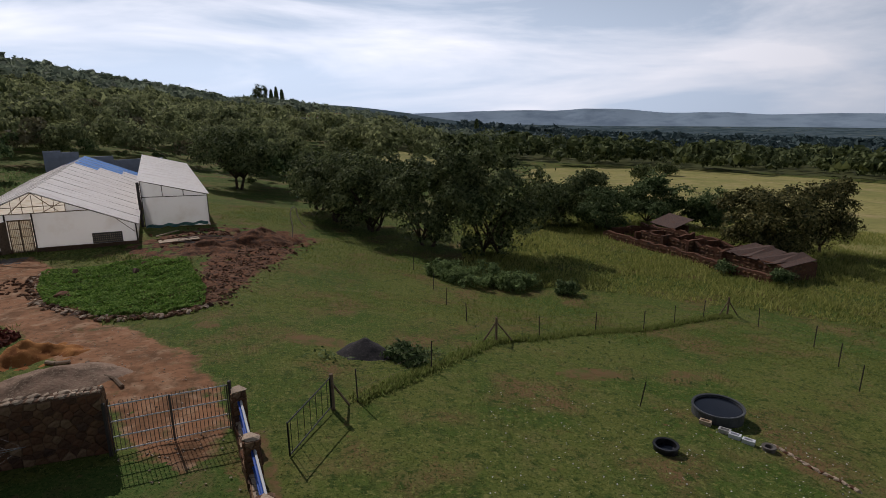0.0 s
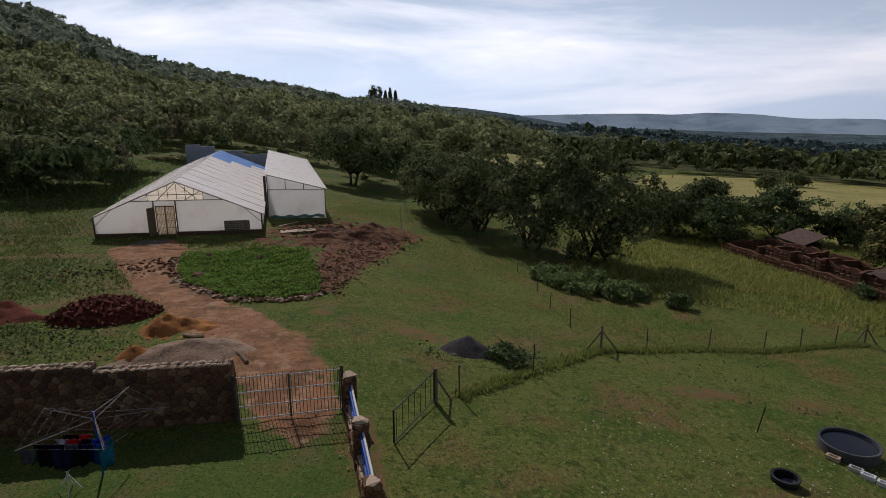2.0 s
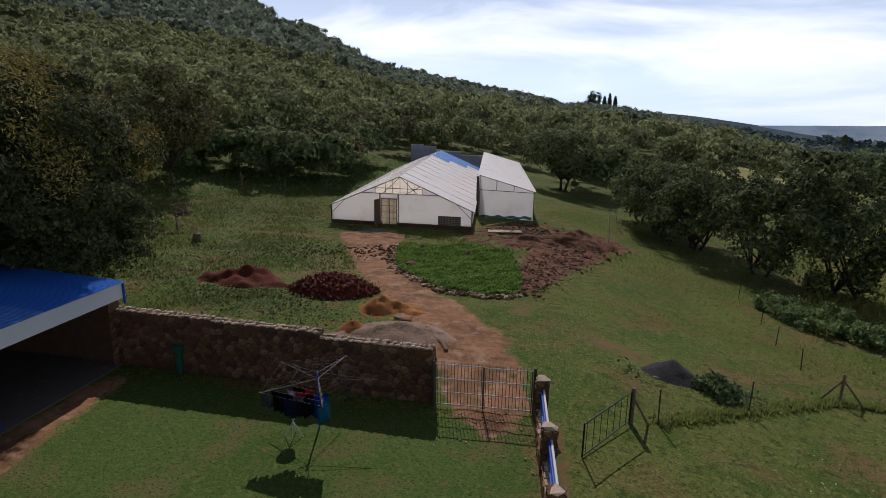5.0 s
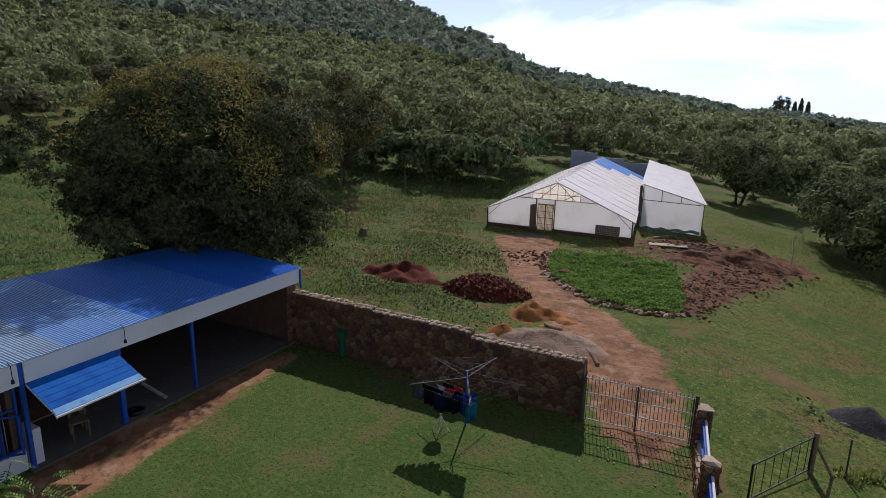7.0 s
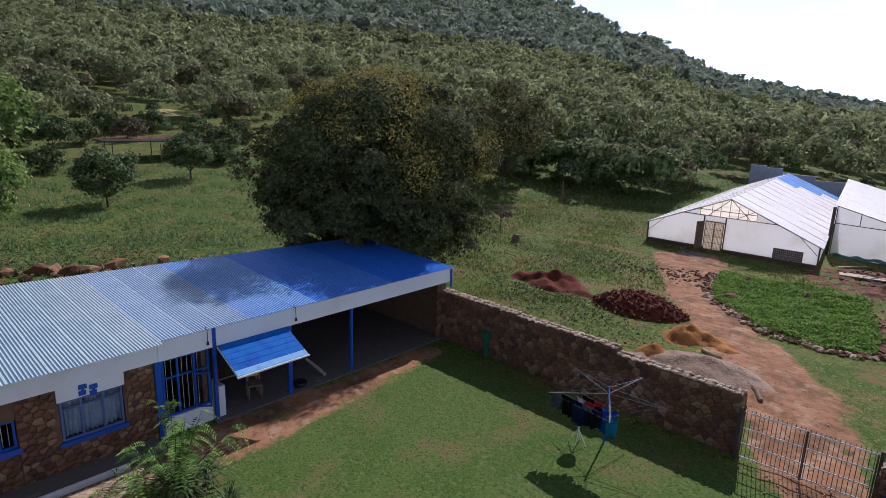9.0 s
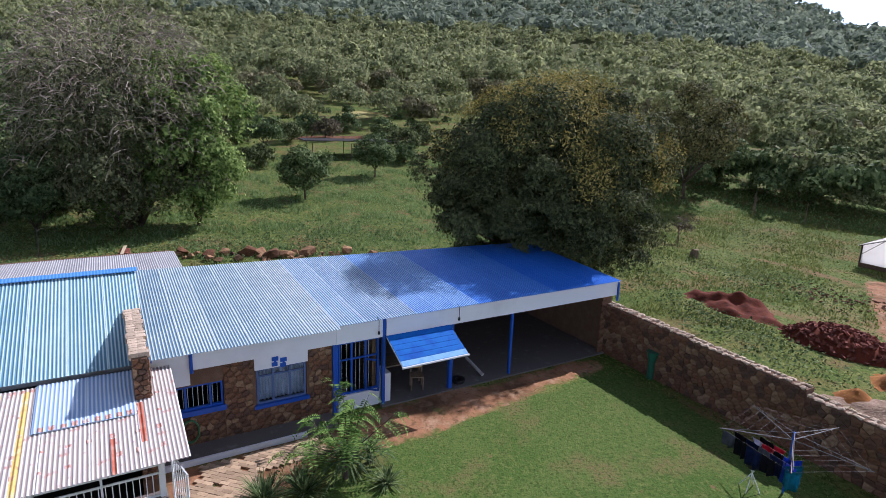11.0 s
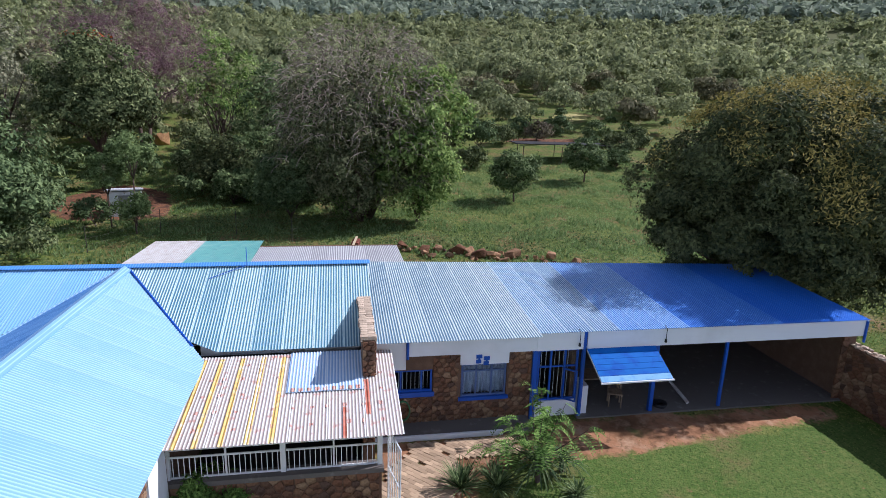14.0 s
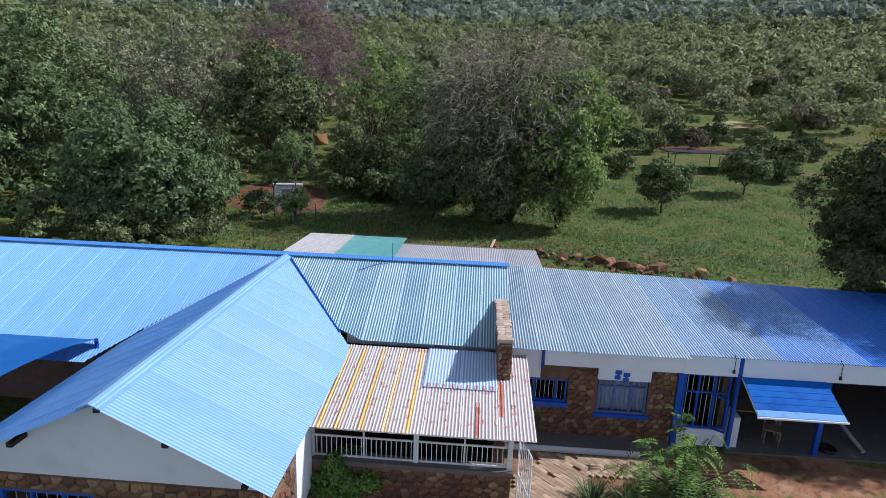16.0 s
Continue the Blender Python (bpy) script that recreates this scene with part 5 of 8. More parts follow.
yw = thing("yard_wall", -49.7, 72.6, 0, 30.3, "pale blue-grey painted wall behind the greenhouse", "wall")
BLUEGREY = mat("blue_grey_paint", (0.34, 0.38, 0.5), 0.8, spots=[((0.28, 0.31, 0.4), 0.8, 0.45, 0.7)])
for x0, x1, z in ((0, 1.9, 3.1), (1.9, 3.8, 2.85), (3.8, 7.6, 2.15), (7.6, 13.5, 1.6)):
    part("wall_panel", boxes((x0, x1 - 0.01, 0, 0.25, -1.0, z)), BLUEGREY, yw)

# ---- planted bed with a stone edge ----
BED = np.array([(-22.6, 31.2), (-20.4, 27.6), (-18.4, 25.2), (-14.9, 23.2), (-12.1, 23.6), (-10.9, 24.9), (-11.9, 27.6), (-14.0, 31.2), (-15.8, 34.3), (-19.4, 33.4)])
BED_EDGE = np.array([(-22.7, 31.0), (-20.6, 27.4), (-18.5, 25.0), (-16.6, 23.9), (-14.7, 22.9), (-13.2, 23.0), (-11.9, 23.4), (-10.8, 24.7)])
bed_edge = thing("bed_edging", 0, 0, 0, 0, "rough brown stones edging the planted bed", "stone edging")
rng = random.Random(77)
t = np.linspace(0, len(BED_EDGE) - 1, 98)
for k, tt_ in enumerate(t):
    for rep in range(3):
        x = float(np.interp(tt_, range(len(BED_EDGE)), BED_EDGE[:, 0])) + rng.uniform(-0.3, 0.3)
        y = float(np.interp(tt_, range(len(BED_EDGE)), BED_EDGE[:, 1])) + rng.uniform(-0.35, 0.35)
        ob = new("stone", rng.choice(_pale if rng.random() < 0.3 else _protos))
        ob.parent = bed_edge
        s_ = rng.uniform(0.12, 0.27)
        ob.matrix_local = pose(x, y, float(ground(x, y)) + 0.06, rng.uniform(-20, 20), rng.uniform(-20, 20), rng.uniform(0, 360)) @ Matrix.Diagonal((s_ * 1.3, s_, s_ * 0.75, 1))
rocks = thing("stone_heap", 0, 0, 0, 0, "spill of loose brown stones beside the planted bed", "stone heap")
earth("stony_soil", ribbon([(-10.8, 25.0, 0.6), (-11.6, 28.0, 1.1), (-12.2, 32.0, 1.6), (-12.8, 36.0, 2.4), (-12.6, 40.0, 2.4)], 13, 0.2), SOIL, 0.05, "strip of stony brown soil", res=0.2, rough=0.05)
for k in range(300):
    tt_ = rng.uniform(0, 1)
    x = float(np.interp(tt_, (0, 0.35, 1), (-11.0, -12.1, -12.6))) + rng.gauss(0, 0.55 + 0.6 * tt_)
    y = 25.0 + 15.0 * tt_ + rng.uniform(-0.5, 0.5)
    ob = new("stone", rng.choice(_protos))
    ob.parent = rocks
    s_ = rng.uniform(0.07, 0.19)
    ob.matrix_local = pose(x, y, float(ground(x, y)) + 0.08, rng.uniform(-30, 30), rng.uniform(-30, 30), rng.uniform(0, 360)) @ Matrix.Diagonal((s_ * 1.3, s_, s_ * 0.8, 1))
def scatter(name, x, y, lo, hi, material, seed, label, category):
    """Many small loose stones or clods lying about, joined."""
    rg = np.random.RandomState(seed)
    vs, fs = [], []
    for px, py in zip(x, y):
        k = rg.randint(8)
        r, a, h = rg.uniform(lo, hi), rg.uniform(0, 6.283), float(ground(px, py))
        c, n = math.cos(a), len(vs)
        d = math.sin(a)
        for v in _protos[k].vertices:
            vs.append((px + (v.co.x * c - v.co.y * d) * r * 1.3, py + (v.co.x * d + v.co.y * c) * r, h + 0.03 + (v.co.z * 0.75 + 0.2) * r))
        fs += [tuple(n + i for i in p.vertices) for p in _protos[k].polygons]
    return tagged(link_mesh(name, vs, fs, material), label, category, kind="stuff")


CLOD = mat("dry_soil_clod", (0.2, 0.1, 0.056), 0.95, spots=[((0.1, 0.055, 0.035), 0.3, 0.45, 0.65)], bump=0.6, random_tint=0.2)
_rs = np.random.RandomState(41)
_t = _rs.uniform(0, 1, 900)
scatter("loose_stones", np.interp(_t, (0, 0.35, 1), (-11.0, -12.1, -12.8)) + _rs.normal(0, 0.5 + 0.9 * _t), 25.0 + 15.0 * _t + _rs.uniform(-0.5, 0.5, 900), 0.05, 0.15, STONE, 42, "small loose pale and brown stones on the soil", "stones")
scatter("soil_clods", -15.4 + _rs.normal(0, 2.1, 700), 41.0 + _rs.normal(0, 1.7, 700), 0.06, 0.24, CLOD, 43, "clods of brown soil beside the greenhouse", "clods")
_t = _rs.uniform(0, 8.5, 420)
scatter("track_stones", np.interp(_t, range(10), (-28, -24.6, -21, -17, -13, -10.6, -8.9, -7.2, -6.4, -5.9)) + _rs.normal(0, 0.8, 420), np.interp(_t, range(10), (34, 31.5, 26.6, 23, 20.2, 18.2, 16.4, 13.9, 12.6, 11.7)) + _rs.normal(0, 0.8, 420), 0.02, 0.06, PALE_STONE, 44, "small stones lying on the dirt track", "stones")
_t = _rs.uniform(0, 1, 260)
scatter("yard_clods", -26.0 + 5.0 * _t + _rs.normal(0, 1.2, 260), 24.0 + 6.0 * _t + _rs.normal(0, 0.8, 260), 0.05, 0.2, CLOD, 45, "clods and stones in the rough grass beside the track", "clods")
for x, y, s_, lab in ((-20.6, 31.0, 0.5, "large brown rock lying in the planted bed"), (-17.2, 31.0, 0.6, "large brown rock lying in the planted bed"), (-18.2, 26.0, 0.8, "flat brown rock at the edge of the bed"), (-17.6, 32.8, 0.35, "dark rock lying in the planted bed")):
    ob = tagged(new("rock", rng.choice(_protos)), lab, "rock")
    ob.matrix_world = pose(x, y, float(ground(x, y)) + 0.18, 8, 5, rng.uniform(0, 360)) @ Matrix.Diagonal((s_ * 1.4, s_, s_ * 0.7, 1))

# timber edging, hose, planks
for name, line, lab in (("timber_edging", [(-12.15, 18.1), (-11.8, 17.5), (-11.2, 17.15), (-10.5, 16.8), (-10.0, 16.3)], "curved line of old half-buried timber"), ("stone_kerb", [(-13.6, 18.15), (-13.2, 18.05), (-12.8, 18.2)], "short row of stones at the sand heap")):
    te = thing(name, 0, 0, 0, 0, lab, "edging")
    for k in range(len(line) - 1):
        bm = bmesh.new()
        (xa, ya), (xb, yb) = line[k], line[k + 1]
        rod(bm, (xa, ya, float(ground(xa, ya)) + 0.06), (xb, yb, float(ground(xb, yb)) + 0.06), 0.07, 7)
        part("timber" if name == "timber_edging" else "stone", bm, WOOD if name == "timber_edging" else PALE_STONE, te)
hose = thing("garden_hose", -16.5, 39.5, -0.85, 0, "coiled pale garden hose on bare soil", "hose")
cu = bpy.data.curves.new("hose", "CURVE")
cu.dimensions, cu.bevel_depth = "3D", 0.02
spn = cu.splines.new("POLY")
pts = [(1.0 * math.cos(a_ * 0.3) * (1 + 0.02 * a_), 0.6 * math.sin(a_ * 0.3) * (1 + 0.02 * a_), 0.12 + 0.002 * a_) for a_ in range(64)] + [(-0.6, 1.5, 0.1), (-1.4, 2.6, 0.1), (-2.4, 3.2, 0.1)]
spn.points.add(len(pts) - 1)
for p_, c_ in zip(spn.points, pts):
    p_.co = (*c_, 1)
cu.materials.append(CONCRETE)
ho = new("hose_coil", cu)
ho.parent = hose
for x, y, rz, ln, lab in ((-18.6, 39.6, 30, 2.6, "pale board lying on the soil"), (-20.3, 41.5, 70, 2.2, "white pipe lying on the soil")):
    pk = thing("plank", x, y, float(ground(x, y)) + 0.1, rz, lab, "plank")
    part("board", boxes((-ln / 2, ln / 2, -0.45 if ln > 2.4 else -0.06, 0.45 if ln > 2.4 else 0.06, 0, 0.05)), mat("pale_board", (0.5, 0.38, 0.26), 0.8, spots=[((0.4, 0.28, 0.18), 0.4, 0.4, 0.7)]), pk)

# ---- rotary clothes line with washing ----
line = thing("rotary_clothes_line", -10.33, 10.13, 0, 0, "steel rotary clothes line hung with dark washing", "clothes line")
HUB = 1.45
LINE_STEEL = mat("dull_line_steel", (0.16, 0.155, 0.15), 0.6, metal=0.3)
bm = bmesh.new()
rod(bm, (0, 0, -0.2), (0, 0, HUB + 0.2), 0.024, 8)
part("pole", bm, DBLUE, line, "blue painted pole")
tips = []
for k in range(5):
    a_ = radians(29 + 72 * k)
    tip = Vector((1.58 * math.cos(a_), 1.58 * math.sin(a_), HUB + 0.02))
    tips.append(tip)
    bm = bmesh.new()
    rod(bm, (0, 0, HUB), tip, 0.009, 6)
    part("arm", bm, LINE_STEEL, line)
    bm = bmesh.new()
    rod(bm, (0, 0, HUB + 0.18), tip * 0.93 + Vector((0.02, 0.02, 0.08 * HUB)), 0.006, 5)
    part("stay", bm, LINE_STEEL, line)
for ring in (0.36, 0.51, 0.66, 0.81, 0.97):
    bm = bmesh.new()
    for k in range(5):
        p_, q_ = tips[k], tips[(k + 1) % 5]
        rod(bm, (p_.x * ring, p_.y * ring, HUB + 0.02), (q_.x * ring, q_.y * ring, HUB + 0.02), 0.0016, 4)
    part("cord", bm, LINE_STEEL, line)
CLOTHS = [mat("cloth_" + n_, c_, 0.95, spots=[(tuple(v * 0.6 for v in c_), 0.2, 0.45, 0.7)]) for n_, c_ in (("black", (0.015, 0.015, 0.02)), ("navy", (0.02, 0.03, 0.09)), ("teal", (0.02, 0.2, 0.3)), ("blue", (0.03, 0.08, 0.4)), ("grey", (0.1, 0.11, 0.13)), ("red", (0.35, 0.03, 0.05)), ("white", (0.4, 0.4, 0.5)))]
rng = random.Random(3)
wash = [(3, 0.97, 0.12, 4, 0.34), (3, 0.81, 0.14, 0, 0.3), (3, 0.97, 0.32, 0, 0.4), (3, 0.81, 0.34, 1, 0.46), (3, 0.97, 0.5, 1, 0.46), (3, 0.81, 0.56, 4, 0.42), (3, 0.66, 0.3, 6, 0.14), (3, 0.66, 0.5, 5, 0.16), (3, 0.66, 0.72, 0, 0.4), (3, 0.97, 0.7, 0, 0.4),
        (3, 0.51, 0.6, 5, 0.14), (3, 0.51, 0.35, 0, 0.3), (3, 0.81, 0.78, 1, 0.44), (3, 0.66, 0.93, 3, 0.4), (3, 0.81, 0.95, 3, 0.46), (4, 0.66, 0.06, 3, 0.3), (4, 0.81, 0.05, 2, 0.5), (4, 0.97, 0.04, 2, 0.44)]
for side, ring, along, ci, ln in wash:
    p_, q_ = tips[side] * ring, tips[(side + 1) % 5] * ring
    c_ = p_.lerp(q_, along)
    d_ = (q_ - p_).normalized()
    w_ = rng.uniform(0.15, 0.22)
    top_z = HUB + 0.02
    nrm = Vector((-d_.y, d_.x, 0))
    bm = bmesh.new()
    grid = []
    for i in range(9):
        t_ = i / 8 * 2 - 1
        col = []
        for j in range(5):
            f_ = j / 4
            o = c_ + d_ * (w_ * t_ * (1 - 0.12 * f_)) + nrm * (0.05 * math.sin(t_ * 5 + ring * 9) * (0.3 + f_))
            col.append(bm.verts.new((o.x, o.y, top_z - ln * f_ - 0.03 * math.cos(t_ * 3) * f_)))
        grid.append(col)
    for i in range(8):
        for j in range(4):
            bm.faces.new((grid[i][j], grid[i + 1][j], grid[i + 1][j + 1], grid[i][j + 1]))
    bmesh.ops.solidify(bm, geom=bm.faces[:], thickness=0.008)
    part("garment", bm, CLOTHS[ci], line, "hanging washing", smooth=True)
bk = thing("laundry_basket", -10.6, 9.45, 0, 0, "black basket on a folding stand with white pegs", "basket")
bm = bmesh.new()
n = 14
lo_, hi_ = [], []
for i in range(n):
    a_ = 2 * math.pi * i / n
    lo_.append(bm.verts.new((0.17 * math.cos(a_), 0.17 * math.sin(a_), 0.62)))
    hi_.append(bm.verts.new((0.24 * math.cos(a_), 0.24 * math.sin(a_), 0.85)))
for i in range(n):
    bm.faces.new((lo_[i], lo_[(i + 1) % n], hi_[(i + 1) % n], hi_[i]))
bm.faces.new(lo_[::-1])
part("basket", bm, BLACK, bk)
for a_ in (0.5, 2.1, 3.7, 5.3):
    bm = bmesh.new()
    rod(bm, (0.1 * math.cos(a_ + 3.1), 0.1 * math.sin(a_ + 3.1), 0.64), (0.25 * math.cos(a_), 0.25 * math.sin(a_), 0), 0.012, 5)
    part("leg", bm, STEEL_W, bk)
part("pegs", boxes((-0.1, 0.02, -0.08, 0.1, 0.82, 0.9), (0.03, 0.13, -0.05, 0.06, 0.84, 0.93)), STEEL_W, bk, "white pegs")

# ---- water tank, tub, blocks and stones on the lower lawn ----
WATER = mat("dark_water", (0.012, 0.016, 0.025), 0.06)


def ring_thing(name, x, y, r, h, wall, label, category, water=0.0, rim=None, material=BLACK):
    ob = thing(name, x, y, float(ground(x, y)), 0, label, category)
    bm = bmesh.new()
    n = 40
    prof = [(r * 0.97, -0.3), (r, h * 0.3), (r, h), (r + 0.03, h + 0.01), (r + 0.02, h + 0.04), (r - wall, h + 0.03), (r - wall - 0.02, 0.02)]
    rings = [[bm.verts.new((p * math.cos(2 * math.pi * i / n), p * math.sin(2 * math.pi * i / n), z)) for i in range(n)] for p, z in prof]
    for a_, b_ in zip(rings, rings[1:]):
        for i in range(n):
            bm.faces.new((a_[i], a_[(i + 1) % n], b_[(i + 1) % n], b_[i]))
    bm.faces.new(rings[-1])
    part("tub", bm, material, ob, smooth=False)
    if water:
        bm = bmesh.new()
        bm.faces.new([bm.verts.new(((r - wall - 0.005) * math.cos(2 * math.pi * i / n), (r - wall - 0.005) * math.sin(2 * math.pi * i / n), water)) for i in range(n)])
        part("water", bm, WATER, ob, "still dark water")
    return ob


GREYTANK = mat("dark_grey_tank", (0.06, 0.065, 0.07), 0.6, spots=[((0.1, 0.1, 0.1), 0.3, 0.5, 0.7)])
ring_thing("water_tank", 8.82, 16.74, 0.78, 0.36, 0.05, "round dark water tank standing in the grass", "tank", 0.31, material=GREYTANK)
ring_thing("feed_tub", 6.14, 14.18, 0.33, 0.17, 0.05, "shallow black rubber feed tub", "tub", 0.05)
ring_thing("small_ring", 9.38, 14.74, 0.17, 0.1, 0.06, "small pale concrete ring in the grass", "ring", material=CONCRETE)
for x, y, col in ((8.13, 16.08, PALE_STONE), (8.5, 15.6, WHITE_SHEET), (8.68, 15.33, WHITE), (8.95, 15.05, WHITE)):
    bl = thing("hollow_block", x, y, float(ground(x, y)), -38, "pale hollow building block lying in a row", "block", "row of hollow blocks")
    part("block", boxes((-0.17, 0.17, -0.09, -0.06, 0, 0.14), (-0.17, 0.17, 0.06, 0.09, 0, 0.14), (-0.17, -0.12, -0.06, 0.06, 0, 0.14), (0.12, 0.17, -0.06, 0.06, 0, 0.14), (-0.12, 0.12, -0.06, 0.06, 0, 0.03)), col, bl)
edge = thing("stone_edging", 0, 0, 0, 0, "line of rust-coloured stones set in the grass", "stone edging")
rng = random.Random(21)
for k in range(26):
    t_ = k / 25
    x, y = 9.6 + 1.1 * t_, 15.1 - 2.2 * t_ + 0.1 * math.sin(9 * t_)
    ob = new("stone", rng.choice(_pale if k % 3 else _protos))
    ob.parent = edge
    ob.matrix_local = pose(x, y, float(ground(x, y)) + 0.02, rng.uniform(-8, 8), 0, -66 + rng.uniform(-14, 14)) @ Matrix.Diagonal((0.22, 0.15, 0.12, 1))

# ---- wire fences ----
def fence(name, pts, h, label, wires=4, material=None, strainers=()):
    f = thing(name, 0, 0, 0, 0, label, "fence")
    rg = random.Random(len(pts))
    tops = []
    for i, (x, y) in enumerate(pts):
        z = float(ground(x, y))
        big = i in strainers
        lean = Vector((rg.uniform(-0.06, 0.06), rg.uniform(-0.06, 0.06), 0)) * (0 if big else 1)
        bm = bmesh.new()
        rod(bm, (x, y, z - 0.3), (x + lean.x, y + lean.y, z + h * (1.05 if big else 1)), 0.05 if big else 0.022, 6)
        part("post", bm, WOOD if big else (material or FRAME), f)
        if big:
            for sx in (-0.7, 0.7):
                bm = bmesh.new()
                rod(bm, (x, y, z + h * 0.85), (x + sx, y + sx * 0.4, z - 0.05), 0.035, 6)
                part("brace", bm, WOOD, f)
        tops.append((Vector((x, y, z)), lean))
    for k in range(wires):
        bm = bmesh.new()
        zz = 0.12 + (h - 0.18) * k / max(1, wires - 1)
        for (p_, l1), (q_, l2) in zip(tops, tops[1:]):
            rod(bm, p_ + Vector((0, 0, zz)) + l1 * (zz / h), q_ + Vector((0, 0, zz)) + l2 * (zz / h), 0.003, 3)
        part("wire", bm, IRON_BAR, f)
    return f


fence("wire_fence", [(-2.6, 15.6), (-0.46, 18.5), (2.2, 22.6), (4.25, 23.9), (7.3, 26.0), (9.97, 26.9), (11.96, 28.0), (13.9, 29.0), (15.6, 29.8), (16.25, 27.8), (17.05, 24.6), (16.4, 22.0), (15.4, 19.4)], 1.05, "thin wire fence on dark posts through the pasture", 4, None, (2, 8))
fence("old_fence", [(-2.0, 37.4), (-0.6, 32.6), (0.15, 29.0), (1.1, 25.6), (2.2, 22.9)], 0.95, "old wire fence on short dark posts", 3)
fence("garden_fence", [(-23.5, -30.0), (-28.0, -25.6), (-33.6, -24.9), (-34.5, -20.0), (-33.6, -15.7), (-42.5, -13.5)], 1.6, "thin wire mesh fence behind the house", 5)
bm = bmesh.new()
x, y = 6.36, 16.99
rod(bm, (x, y, float(ground(x, y)) - 0.2), (x + 0.18, y + 0.05, float(ground(x, y)) + 0.85), 0.02, 5)
sp_ = thing("fence_stake", 0, 0, 0, 0, "single leaning dark fence stake", "stake")
part("stake", bm, FRAME, sp_)
for x, y in ((-48.3, 39.6), (-46.9, 38.6), (-44.0, 41.5), (-36.9, 24.3)):
    st_ = thing("timber_stake", x, y, float(ground(x, y)), 0, "grey timber stake standing in the grass", "stake", "timber stakes")
    bm = bmesh.new()
    rod(bm, (0, 0, -0.2), (0.05, 0, 1.9 if x < -40 else 1.3), 0.05, 6, 0.04)
    part("stake", bm, WOOD, st_)

# ---- ruined pens down the slope ----
ruin = thing("ruined_pens", 0, 0, 0, 0, "row of roofless old brick pens with low broken walls", "ruin")
RB = mat("old_ruin_brick", (0.15, 0.072, 0.045), 0.95, spots=[((0.16, 0.09, 0.06), 0.5, 0.5, 0.7), ((0.07, 0.05, 0.04), 0.6, 0.5, 0.7)], bump=0.8, bump_scale=9)


def low_wall(parent, a_, b_, h, th=0.25, name="wall", seed=0):
    a_, b_ = Vector((*a_, 0)), Vector((*b_, 0))
    d_ = b_ - a_
    w_ = part(name, bmesh.new(), RB, parent)
    rg = random.Random(seed)
    verts, faces = [], []
    n = max(2, int(d_.length / 0.5))
    for i in range(n + 1):
        p_ = a_ + d_ * i / n
        nn = Vector((-d_.y, d_.x, 0)).normalized() * th / 2
        z = float(ground(p_.x, p_.y))
        hh = h * rg.uniform(0.82, 1.05)
        for o, zz in ((nn, -0.4), (nn, hh), (-nn, hh), (-nn, -0.4)):
            verts.append((p_.x + o.x, p_.y + o.y, z + zz))
    for i in range(n):
        k = 4 * i
        for q in range(4):
            faces.append((k + q, k + (q + 1) % 4, k + 4 + (q + 1) % 4, k + 4 + q))
    faces += [(0, 3, 2, 1), (4 * n, 4 * n + 1, 4 * n + 2, 4 * n + 3)]
    me = w_.data
    me.from_pydata(verts, [], faces)
    me.update()
    rg2 = random.Random(seed + 1)
    k = int(d_.length / 0.45)
    nn = Vector((-d_.y, d_.x, 0)).normalized()
    if nn.y > 0:
        nn = -nn
    for i in range(k):
        for row in range(int(h / 0.28)):
            p_ = a_ + d_ * (i + 0.5 + rg2.uniform(-0.2, 0.2)) / k + nn * th / 2
            ob = new("stone", rg2.choice(_protos))
            ob.parent = w_
            ob.matrix_local = pose(p_.x, p_.y, float(ground(p_.x, p_.y)) + 0.14 + row * 0.28, 0, 0, math.degrees(math.atan2(d_.y, d_.x))) @ Matrix.Diagonal((0.36, 0.1, 0.2, 1))


RA, RBp = Vector((15.5, 53.9)), Vector((22.2, 37.2))
rd = (RBp - RA).normalized()
rn = Vector((-rd.y, rd.x))
if rn.x < 0:
    rn = -rn
low_wall(ruin, RA, RBp, 0.75, 0.3, seed=1)
for k, (t_, ln, h) in enumerate(((0.0, 3.6, 0.9), (3.2, 3.4, 1.1), (6.6, 3.6, 1.4), (9.5, 3.6, 1.5), (12.8, 3.4, 1.4))):
    p_ = RA + rd * t_
    low_wall(ruin, p_ + rn * 0.9, p_ + rn * (0.9 + ln), h, 0.25, seed=10 + k)
low_wall(ruin, RA + rn * 4.4, RA + rd * 17 + rn * 4.4, 1.3, 0.3, seed=30)
for k, (t_, ln) in enumerate(((3.4, 2.6), (6.8, 2.4), (9.8, 2.6))):
    p_ = RA + rd * t_ + rn * 1.5
    low_wall(ruin, p_, p_ + rd * ln, 1.3, 0.25, seed=50 + k)
rs = thing("ruin_shed", 0, 0, 0, 0, "low brick shed with a sagging rusty iron roof", "shed")
P0 = RA + rd * 13.0 + rn * 1.4
for k, (a_, b_) in enumerate(((P0, P0 + rd * 4.6), (P0 + rd * 4.6, P0 + rd * 4.6 + rn * 3.4), (P0 + rn * 3.4, P0 + rd * 4.6 + rn * 3.4), (P0, P0 + rn * 3.4))):
    low_wall(rs, a_, b_, 1.2, 0.2, seed=70 + k)
zz = float(ground(*(P0 + rd * 2.3 + rn * 1.7)))
